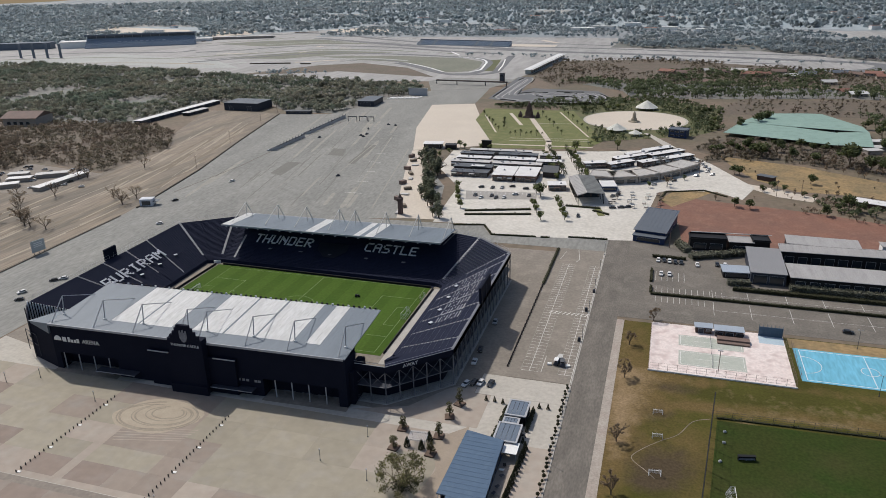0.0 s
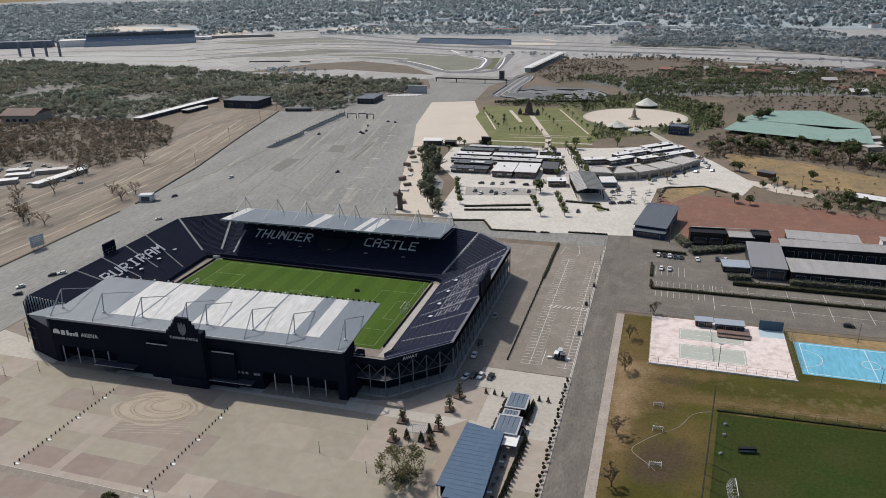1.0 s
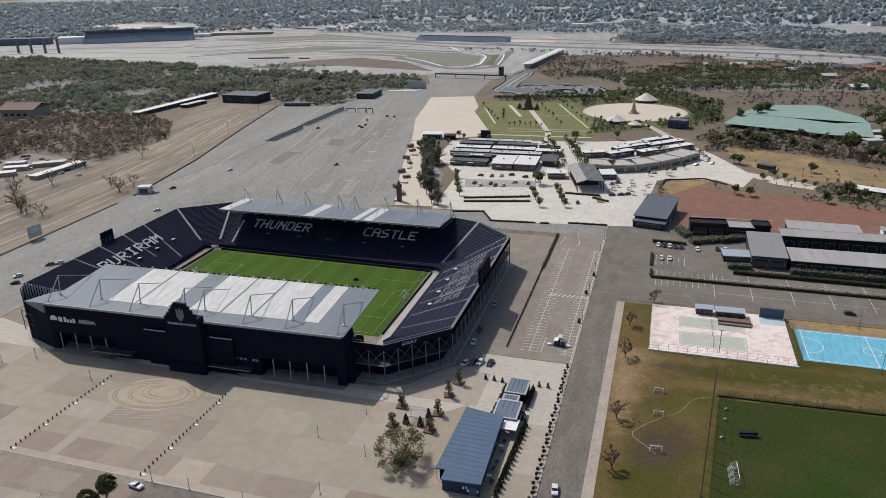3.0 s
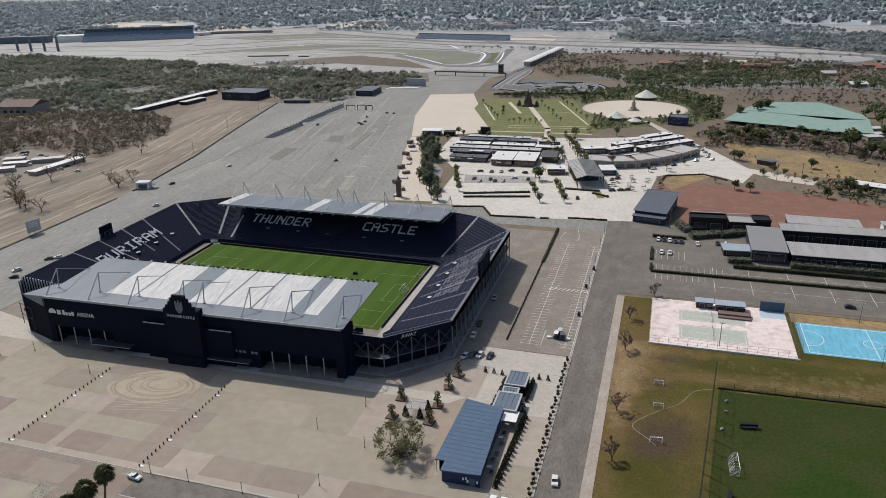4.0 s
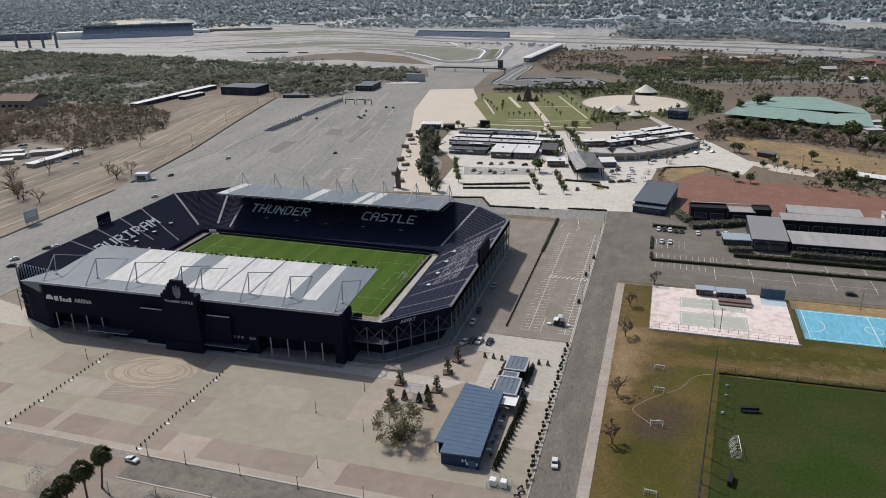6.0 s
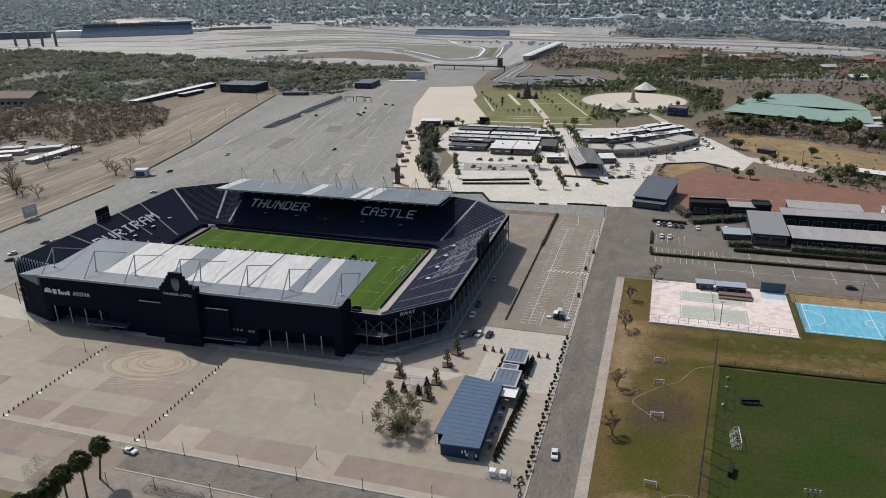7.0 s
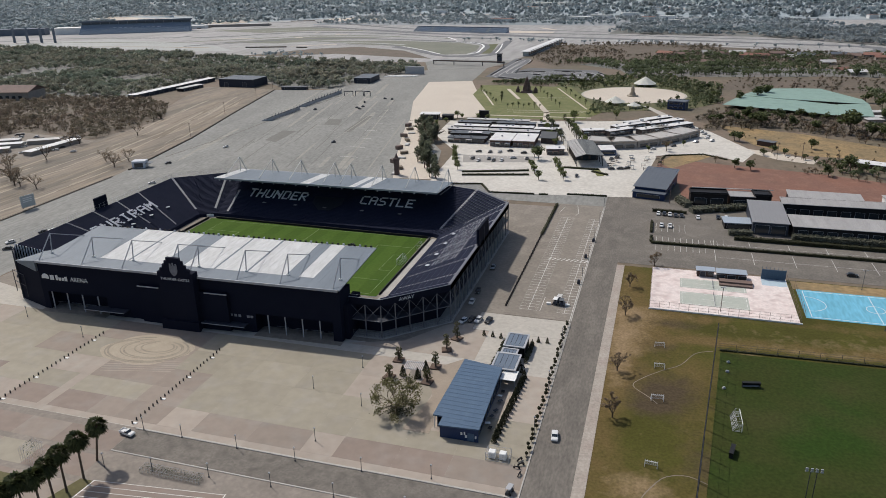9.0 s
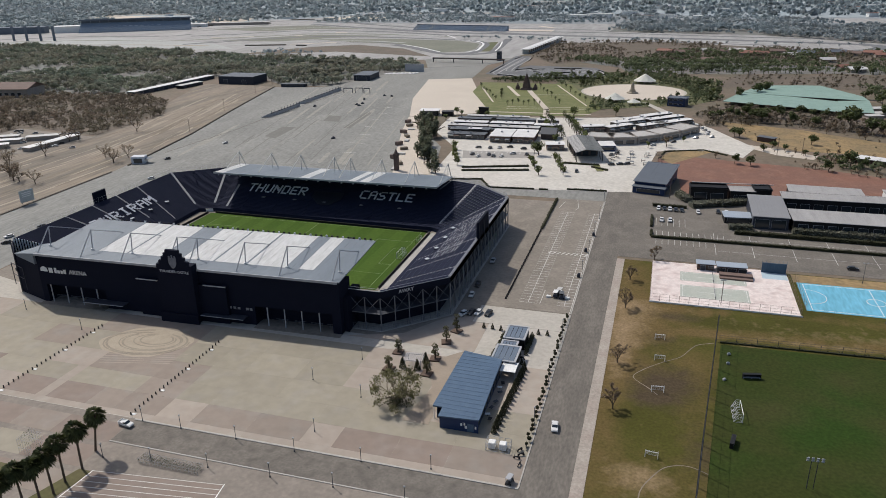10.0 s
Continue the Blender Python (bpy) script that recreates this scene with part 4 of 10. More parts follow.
bar(bm, (-81, -69.5, 6.5), (-72, -73, 6.5), 0.15, 5)
spart("corner_frame", bm, M["dark_steel"])

# main stand to the south, a little out of square
block[0] = SOUTH
for x0, x1, y0, y1, z0, z1 in ((-61, 58.6, -76, -71, 7.2, 18.6), (-61, 58.6, -71, -67, 0, 17.6), (-61, 46, -67, -60, 0, 17.6), (-61, -58.6, -76, -71, 0, 7.2), (-33, 27, -76, -71, 0, 7.2), (55.5, 58.6, -76, -71, 0, 7.2)):
    bm = bmesh.new()
    box(bm, x0, x1, y0, y1, z0, z1)
    spart("wall_block", bm, M["navy"], "dark navy clad wall")
tier("main_stand_bank", ((-58, -38.5, 1.5), (-60, -66, 16)), ((46, -38.5, 1.5), (46, -66, 16)), 30, "navy seats", seats=False)
for x in [-57.2 + 6.7 * k for k in range(4)] + [31.5 + 6.4 * k for k in range(4)]:
    bm = bmesh.new()
    bar(bm, (x, -75.7, 0), (x, -75.7, 7.2), 0.22, 8)
    spart("arcade_column", bm, M["steel"])
for x in (-58.0, -52.0, -45.5, -39, 33, 40, 46, 52):
    bm = bmesh.new()
    box(bm, x, x + 4.6, -73.0, -72.92, 1.62, 1.74)
    fence = spart("turnstile_rail", bm, M["column"])
    for k in range(9):
        bm = bmesh.new()
        bar(bm, (x + 0.5 * k + 0.2, -73.05, 0.1), (x + 0.5 * k + 0.2, -73.05, 1.9), 0.05, 4)
        spart("bar", bm, M["column"], "", fence)
for x0, x1 in ((-61.3, -33), (27, 58.8)):
    bm = bmesh.new()
    box(bm, x0, x1, -78.4, -71, 0, 0.18)
    spart("arcade_step", bm, M["lot"])
for x0, x1 in ((-41, -24), (7.5, 24)):
    bm = bmesh.new()
    box(bm, x0, x1, -79.2, -76, 3.0, 3.25)
    spart("entrance_canopy", bm, M["dark_steel"], "thin dark canopy with a pale edge")
    bm = bmesh.new()
    box(bm, x0, x1, -79.32, -79.2, 3.02, 3.22)
    spart("canopy_edge", bm, M["steel"])
bm = bmesh.new()
box(bm, 57.5, 60.2, -73.5, -62, 0, 12.6)
spart("wall_block", bm, M["navy"], "dark navy clad wall")
# gate tower with its stepped gable
bm = bmesh.new()
box(bm, -6.8, 6.8, -79.6, -76.4, 0, 21.4)
for hw, z0, z1 in ((5.6, 21.4, 22.8), (4.4, 22.8, 24.2), (3.4, 24.2, 25.6), (2.5, 25.6, 26.8)):
    box(bm, -hw, hw, -79.6, -78.6, z0, z1)
gate = spart("gate_tower", bm, M["navy"], "black tower with a stepped gable and crest")
for x0, x1, y0, y1, z in ((-17.5, -6.8, -77.4, -76, 14.0), (6.8, 17.5, -77.4, -76, 14.0), (-7.4, 7.4, -80.6, -79.6, 3.5)):
    bm = bmesh.new()
    box(bm, x0, x1, y0, y1, 0, z)
    spart("gate_wing", bm, M["navy"])
for x0, x1 in ((-17.7, -9.0), (9.0, 17.7)):
    bm = bmesh.new()
    box(bm, x0, x1, -77.7, -77.4, 13.75, 14.1)
    spart("wing_coping", bm, M["steel"])
bm = bmesh.new()
prism(bm, [(-1.5, 0.6), (-1.5, 2.6), (1.5, 2.6), (1.5, 0.6), (0.8, -0.7), (0, -1.3), (-0.8, -0.7)], 0, 0.14)
for x in (-1.1, 0, 1.1):
    box(bm, x - 0.3, x + 0.3, 2.6, 3.3 + (0.4 if x == 0 else 0), 0, 0.14)
cr = part("crest", bm, M["crest"], gate, "plain silver shield")
cr.matrix_basis = Matrix.Translation((0, -79.62, 21.4)) @ Matrix(((1, 0, 0), (0, 0, -1), (0, 1, 0))).to_4x4()
FACE_S = Matrix(((1, 0, 0), (0, 0, -1), (0, 1, 0))).to_4x4()
me = text_mesh("THUNDER CASTLE", 1.35, 0.05)
me.materials.append(M["seat_white"])
share("sign_letters", me, gate, Matrix.Translation((0, -79.66, 18.5)) @ FACE_S)["label"] = "white letters THUNDER CASTLE"
me = text_mesh("ARENA", 2.35, 0.05)
smesh("sign_letters", me, M["white"], Matrix.Translation((-43.6, -76.08, 12.2)) @ FACE_S, "white letters ARENA")
bm = bmesh.new()
for x, w, h in ((-55.3, 1.7, 1.9), (-53.2, 1.0, 2.1), (-51.9, 1.1, 1.2), (-50.5, 1.0, 1.2), (-49.2, 1.1, 1.7)):
    box(bm, x - w / 2, x + w / 2, 0, h, 0, 0.08)
prism(bm, [(-59.9, 0.3), (-56.7, 0.3), (-56.8, 1.3), (-57.4, 2.0), (-58.3, 2.3), (-59.2, 2.0), (-59.8, 1.3)], 0, 0.08)
smesh("logo_shape", finish(bm, "logo_shape", M["white"]).data, M["white"], Matrix.Translation((0, -76.08, 12.1)) @ FACE_S, "plain white logo shapes")
for o in [o for o in bpy.data.objects if o.name.startswith("logo_shape") and o.parent is None]:
    bpy.data.objects.remove(o)
for x, w in ((17.2, 1.0), (18.8, 1.0), (20.4, 1.0), (23.6, 1.1), (25.0, 1.0)):
    bm = bmesh.new()
    box(bm, x, x + w, -76.1, -76, 5.4, 6.3)
    spart("small_sign", bm, M["step"], "small pale sign")

# roofs


def roof_panels(name, x0, x1, ya, yb, za, zb, bands, strip, th=0.25):
    """Roof sheets side by side from the edge ya to the edge yb; bands name the sheet of each stretch."""
    for (a, b, kind) in bands:
        n = max(1, round((b - a) / 3.0))
        for k in range(n):
            u0, u1 = a + (b - a) * k / n, a + (b - a) * (k + 1) / n
            bm = bmesh.new()
            zs = za + (zb - za) * strip
            ys = ya + (yb - ya) * strip
            y0, z0 = (ya, za) if kind == "roof_grey" else (ys, zs)
            lo = 0.03 if kind == "roof_grey" else 0.09
            vs = []
            for dz in (-th, lo):
                vs += [bm.verts.new(v) for v in ((u0 + 0.02, y0, z0 + dz), (u1 - 0.02, y0, z0 + dz), (u1 - 0.02, yb, zb + dz), (u0 + 0.02, yb, zb + dz))]
            for q in ((3, 2, 1, 0), (4, 5, 6, 7), (0, 1, 5, 4), (1, 2, 6, 5), (2, 3, 7, 6), (3, 0, 4, 7)):
                bm.faces.new([vs[i] for i in q])
            if kind == "roof_white":
                for e in (u0 + 0.1, (u0 + u1) / 2):
                    bar(bm, (e, y0, z0 + lo + 0.02), (e, yb, zb + lo + 0.02), 0.03, 4)
            spart(name, bm, M[kind])
            if kind != "roof_grey":
                bm = bmesh.new()
                vs = []
                for dz in (-th, 0.03):
                    vs += [bm.verts.new(v) for v in ((u0, ya, za + dz), (u1, ya, za + dz), (u1, ys, zs + dz), (u0, ys, zs + dz))]
                for q in ((3, 2, 1, 0), (4, 5, 6, 7), (0, 1, 5, 4), (1, 2, 6, 5), (2, 3, 7, 6), (3, 0, 4, 7)):
                    bm.faces.new([vs[i] for i in q])
                spart(name, bm, M["roof_grey"])


block[0] = SOUTH
roof_panels("roof_sheet", -61, 58.4, -76.8, -41.6, 19.4, 21.0, [(-60.8, -38, "roof_grey"), (-38, -26.4, "roof_white"), (-26.4, -25.6, "roof_grey"), (-25.6, -12.2, "roof_white"), (-12.2, -3.4, "roof_grey"), (-3.4, 8.8, "roof_white"), (8.8, 9.6, "roof_grey"), (9.6, 21.4, "roof_white"), (21.4, 22.2, "roof_grey"), (22.2, 36.5, "roof_white"), (36.5, 41.5, "roof_grey"), (41.5, 47.0, "roof_white"), (47.0, 59.2, "roof_grey")], 0.2)
block[0] = OFF
roof_panels("roof_sheet", -63.2, 56.8, 67.4, 41.6, 17.0, 18.9, [(-63, -57.7, "roof_white"), (-57.7, -14.8, "roof_grey"), (-14.8, -9.8, "roof_white"), (-9.8, 11.6, "roof_grey"), (11.6, 14.9, "roof_white"), (14.9, 17.4, "roof_grey"), (17.4, 21.9, "roof_white"), (21.9, 56.6, "roof_grey")], 0.03)
for s, ya, za, yb, zb in ((0, -76.8, 19.4, -41.6, 21.0), (1, 67.4, 17.0, 41.6, 18.9)):
    block[0] = (SOUTH, OFF)[s]
    bm = bmesh.new()
    x0, x1 = ((-60.9, 58.4), (-63.2, 56.8))[s]
    for y, z in ((ya, za), (yb, zb)):
        box(bm, x0, x1, y - 0.15, y + 0.15, z - 0.75, z + 0.06)
    for x in (x0, x1):
        bar(bm, (x, ya, za - 0.2), (x, yb, zb - 0.2), 0.25, 4)
    spart("roof_gutter", bm, M["steel"], "grey steel gutter and edge beam")
    for x in [-59 + 13 * k for k in range(10)]:
        bm = bmesh.new()
        bar(bm, (x, ya * 0.98, za - 0.6), (x, yb, zb - 1.0), 0.2, 4)
        spart("roof_girder", bm, M["dark_steel"])
block[0] = SOUTH
for x in (-59.5, -41, -24, -5, 3, 21.5, 37.5, 56.5):
    mast = bmesh.new()
    bar(mast, (x, -76.0, 19.4), (x, -68.5, 27.2), 0.2, 6)
    bar(mast, (x, -69.5, 19.7), (x, -68.5, 27.2), 0.2, 6)
    mo = spart("roof_mast", mast, M["steel"])
    bm = bmesh.new()
    bar(bm, (x, -68.5, 27.2), (x, -52, 20.5), 0.15, 6)
    part("stay", bm, M["steel"], mo)
    bm = bmesh.new()
    box(bm, x - 0.45, x + 0.45, -69.9, -69.1, 19.6, 20.3, 0.1)
    part("foot_plate", bm, M["white"], mo)
block[0] = OFF
for x in (-60, -40.5, -23.5, -4.5, 4.5, 21.5, 39, 56.2):
    mast = bmesh.new()
    bar(mast, (x, 67.0, 17.0), (x, 61.8, 25.2), 0.2, 6)
    bar(mast, (x, 61.3, 17.4), (x, 61.8, 25.2), 0.16, 6)
    mo = spart("roof_mast", mast, M["mast_white"])
    bm = bmesh.new()
    bar(bm, (x, 61.8, 25.2), (x, 47.2, 18.6), 0.2, 6)
    part("stay", bm, M["mast_white"], mo)
block[0] = SOUTH
for k in range(54):
    x = -58.5 + k * 2.18
    bm = bmesh.new()
    box(bm, x - 0.35, x + 0.35, -41.7, -41.2, 21.1, 21.75, 0.08)
    spart("flood_light", bm, M["black"] if k % 3 else M["seat_white"])
block[0] = OFF
for x in [-60 + 6.2 * k for k in range(19)]:
    bm = bmesh.new()
    box(bm, x - 0.3, x + 0.3, 41.0, 41.4, 17.6, 18.1, 0.06)
    spart("flood_light", bm, M["steel"])
for x, y0, y1 in ((-93.8, -9.0, -1.2), (89.4, -10.5, 5.6)):
    bm = bmesh.new()
    box(bm, x - 0.5, x + 0.5, y0, y1, 14.6, 20.4 if x < 0 else 21.4, 0.1)
    ob = spart("scoreboard", bm, M["navy"], "black scoreboard on the rim")
    bm = bmesh.new()
    for y in (y0 + 0.6, (y0 + y1) / 2, y1 - 0.6):
        bar(bm, (x + (0.9 if x > 0 else -0.9), y, 12.5), (x + (0.6 if x > 0 else -0.6), y, 20), 0.15, 5)
    part("support_frame", bm, M["dark_steel"], ob)
# low walls and strips beside the pitch
for x0, x1, y0, y1, z, m, nm in ((56.3, 56.6, -34, 29.6, 1.0, "black", "advert_board"), (-63.0, -62.6, -36, 32, 1.0, "black", "advert_board"), (57.2, 60.8, -42, 29.8, 0.2, "kerb", "walkway"), (-66, -63.2, -36, 32, 0.2, "lot", "walkway"), (-60, 60, -41.8, -36.4, 0.16, "lot", "walkway")):
    bm = bmesh.new()
    box(bm, x0, x1, y0, y1, 0.02, z)
    spart(nm, bm, M[m])
bm = bmesh.new()
prism(bm, [(-59, 32.75), (55.2, 30.35), (55.2, 30.75), (-59, 33.15)], 0.02, 1.1)
spart("advert_board", bm, M["black"])
bm = bmesh.new()
prism(bm, [(-59, 33.3), (55.6, 30.9), (56.5, 33), (-60, 35.5)], 0.02, 0.2)
spart("walkway", bm, M["step_dark"])
bm = bmesh.new()
prism(bm, [(-64.5, 33.0), (-59.5, 36.4), (-60.5, 38.2), (-66, 34.6)], 0.0, 1.6)
spart("corner_tarpaulin", bm, M["white"], "white tarpaulin over the corner stairs")
bm = bmesh.new()
prism(bm, [(62.5, -35.5), (66.5, -36.5), (66.5, -40.5), (62.5, -39.5)], 0, 3.4)
spart("corner_platform", bm, M["step_dark"])


# goals
def goal(x, y, rz, m="white", w=7.32, h=2.44, d=2.0, label="white football goal with a net"):
    g = tagged(empty("football_goal", x, y, 0.13, rz), label, "goal", group="football goals")
    bm = bmesh.new()
    bar(bm, (-w / 2, 0, 0), (-w / 2, 0, h), 0.09, 6)
    bar(bm, (w / 2, 0, 0), (w / 2, 0, h), 0.09, 6)
    bar(bm, (-w / 2, 0, h), (w / 2, 0, h), 0.09, 6)
    part("goal_frame", bm, M[m], g)
    bm = bmesh.new()
    for sx in (-w / 2, w / 2):
        bar(bm, (sx, 0, h), (sx, d * 0.5, h), 0.05, 4)
        bar(bm, (sx, d * 0.5, h), (sx, d, 0), 0.05, 4)
        bar(bm, (sx, 0, 0.04), (sx, d, 0.04), 0.05, 4)
    bar(bm, (-w / 2, d, 0.04), (w / 2, d, 0.04), 0.05, 4)
    part("back_frame", bm, M["steel"], g)
    bm = bmesh.new()
    n = 6
    for k in range(n + 1):
        u = -w / 2 + w * k / n
        bar(bm, (u, d * 0.5, h), (u, d, 0.04), 0.025, 3)
        bar(bm, (u, 0, h), (u, d * 0.5, h), 0.022, 3)
    for k in range(1, 6):
        bar(bm, (-w / 2, d - d * 0.5 * k / 6, h * k / 6), (w / 2, d - d * 0.5 * k / 6, h * k / 6), 0.022, 3)
        for sx in (-w / 2, w / 2):
            bar(bm, (sx, 0, h * k / 6), (sx, d - d * 0.5 * k / 6, h * k / 6), 0.022, 3)
    part("net", bm, M["seat_white"], g)
    return g


goal(52.5, 0, -90)
goal(-52.5, 0, 90)
goal(54.6, 17.5, -90, m="leaf_bright", w=5.5, h=2.2, label="yellow green training goal beside the pitch")
mower = tagged(empty("lawn_mower", 25.2, 13.0, 0.13, 20), "small dark ride-on lawn mower on the pitch", "mower")
bm = bmesh.new()
box(bm, -1.2, 0.9, -0.55, 0.55, 0.35, 0.85, 0.12)
box(bm, -1.1, -0.4, -0.45, 0.45, 0.85, 1.25, 0.1)
part("body", bm, M["black"], mower)
bm = bmesh.new()
box(bm, 0.2, 0.35, -0.35, 0.35, 0.85, 1.5, 0.05)
box(bm, -0.2, 0.35, -0.35, 0.35, 0.85, 1.0, 0.05)
part("seat", bm, M["dark_steel"], mower)
for x, y in ((-0.8, 0.6), (-0.8, -0.6), (0.6, 0.6), (0.6, -0.6)):
    bm = bmesh.new()
    bar(bm, (x, y - 0.14, 0.36), (x, y + 0.14, 0.36), 0.36, 10)
    part("wheel", bm, M["black"], mower)
# ---- kinds of things ----


def quads_mesh(name, verts, material):
    """A mesh of loose four-cornered pieces from an (n, 4, 3) array."""
    n = len(verts)
    me = bpy.data.meshes.new(name)
    me.vertices.add(n * 4)
    me.vertices.foreach_set("co", np.ascontiguousarray(verts, dtype=np.float32).ravel())
    me.loops.add(n * 4)
    me.loops.foreach_set("vertex_index", np.arange(n * 4, dtype=np.int32))
    me.polygons.add(n)
    me.polygons.foreach_set("loop_start", np.arange(0, n * 4, 4, dtype=np.int32))
    me.update(calc_edges=True)
    me.materials.append(material)
    return me


def clumps(points, size, g, up=1.0, out=None):
    """Bent leaf clumps, one at each point, lying towards the light or along the skin of their crown."""
    n = len(points)
    w = g.normal(size=(n, 3)) * (0.6 if out is None else 0.3) + (0, 0, up)
    if out is not None:
        w = w + out
    w /= np.linalg.norm(w, axis=1)[:, None]
    a = np.cross(w, g.normal(size=(n, 3)))
    a /= np.linalg.norm(a, axis=1)[:, None]
    b = np.cross(w, a)
    s = (size * g.uniform(0.6, 1.35, n))[:, None]
    return np.stack((points - a * s, points + b * s * 0.75 - w * s * 0.25, points + a * s, points - b * s * 0.75 - w * s * 0.25), axis=1)


def crown_points(n, rx, rz, zc, g, lobes=8, hollow=0.55):
    """Points on the skins of some lobes that together make an uneven crown."""
    d = g.normal(size=(lobes, 3))
    d /= np.linalg.norm(d, axis=1)[:, None]
    cen = d * np.array((rx, rx, rz)) * g.uniform(0.25, 0.72, (lobes, 1))
    r = g.uniform(0.32, 0.55, lobes)
    k = g.integers(0, lobes, n)
    e = g.normal(size=(n, 3))
    e /= np.linalg.norm(e, axis=1)[:, None]
    p = cen[k] + e * (r[k] * g.uniform(hollow, 1.05, n))[:, None] * np.array((rx, rx, rz))
    p[:, 2] += zc
    return p


def limb(bm, a, b, r0, r1, sides=5):
    a, b = Vector(a), Vector(b)
    q = (b - a).to_track_quat("Z", "Y")
    ra = [bm.verts.new(a + q @ Vector((r0 * math.cos(6.2832 * i / sides), r0 * math.sin(6.2832 * i / sides), 0))) for i in range(sides)]
    rb = [bm.verts.new(b + q @ Vector((r1 * math.cos(6.2832 * i / sides), r1 * math.sin(6.2832 * i / sides), 0))) for i in range(sides)]
    for i in range(sides):
        j = (i + 1) % sides
        bm.faces.new((ra[i], ra[j], rb[j], rb[i]))


def grow(bm, a, d, length, r, depth, g, spread=0.6):
    """A branch that forks."""
    b = a + d * length
    limb(bm, a, b, r, r * 0.68, 5 if depth > 1 else 3)
    if depth == 0:
        return
    for _ in range(3 if depth > 1 else 2):
        e = (d + Vector(g.normal(size=3)) * spread).normalized()
        e.z = max(e.z, 0.05)
        grow(bm, a + d * length * float(g.uniform(0.7, 1.0)), e.normalized(), length * float(g.uniform(0.6, 0.85)), r * 0.62, depth - 1, g, spread)


def tree(seed, h, r, leaf="leaf", n=420, size=0.42, bare=0.0, depth=3, trunk_h=0.35, name="tree", squash=0.8):
    """A tree with a forked trunk and a crown of leaf clumps; bare trees keep few leaves."""
    g = np.random.default_rng(seed)
    t = empty(name)
    bm = bmesh.new()
    grow(bm, Vector((0, 0, -0.1)), Vector((float(g.normal() * 0.05), float(g.normal() * 0.05), 1)).normalized(), h * trunk_h, h * 0.028 + 0.05, depth, g, 0.55)
    part("trunk", bm, M["trunk"], t)
    keep = max(12, int(n * (1 - bare)))
    rz = (h * (1 - trunk_h * 0.75)) / 2 * squash / 0.8
    pts = crown_points(keep, r, rz, h - rz * 0.95, g)
    ob = new("crown", quads_mesh("crown", clumps(pts, size, g), M[leaf]))
    ob.parent = t
    return t


def open_tree(seed, h, r, leaf, per_tip=9, size=0.22, limbs=6, levels=3, name="tree"):
    """A tree of spreading limbs with leaf clumps round the ends of its twigs."""
    g = np.random.default_rng(seed)
    t = empty(name)
    bm = bmesh.new()
    tips = []

    def fork(a, d, length, thick, level):
        b = a + d * length
        limb(bm, a, b, thick, thick * 0.66, 6 if level > 1 else 4)
        if level == 0:
            tips.append(b)
            return
        for _ in range(3):
            e = (d + Vector(g.normal(size=3)) * 0.5 + Vector((0, 0, 0.12))).normalized()
            fork(a + d * length * float(g.uniform(0.75, 1.0)), e, length * float(g.uniform(0.55, 0.8)), thick * 0.6, level - 1)

    top = Vector((0, 0, h * 0.2))
    limb(bm, Vector((0, 0, -0.1)), top, 0.035 * h + 0.03, 0.028 * h + 0.02, 7)
    for k in range(limbs):
        a = 6.2832 * (k + float(g.uniform(-0.25, 0.25))) / limbs
        out = r * 0.46
        d = Vector((math.cos(a) * out, math.sin(a) * out, h * float(g.uniform(0.22, 0.5))))
        fork(top, d.normalized(), d.length * float(g.uniform(0.8, 1.1)), 0.018 * h + 0.015, levels - 1)
    part("trunk", bm, M["trunk"], t)
    if per_tip:
        pts = np.concatenate([np.array(p) + g.normal(size=(per_tip, 3)) * (r * 0.085, r * 0.085, r * 0.06) for p in tips])
        ob = new("crown", quads_mesh("crown", clumps(pts, size, g), M[leaf]))
        ob.parent = t
    return t


def set_tree(proto, x, y, k=1.0, rz=0.0, z=0.05):
    c = copy_thing(proto, Matrix.Translation((x, y, z)) @ Matrix.Rotation(radians(rz), 4, "Z"))
    c.scale = (k, k, k)
    return c


def drop_proto(ob):
    for o in [*ob.children_recursive, ob]:
        bpy.data.objects.remove(o)


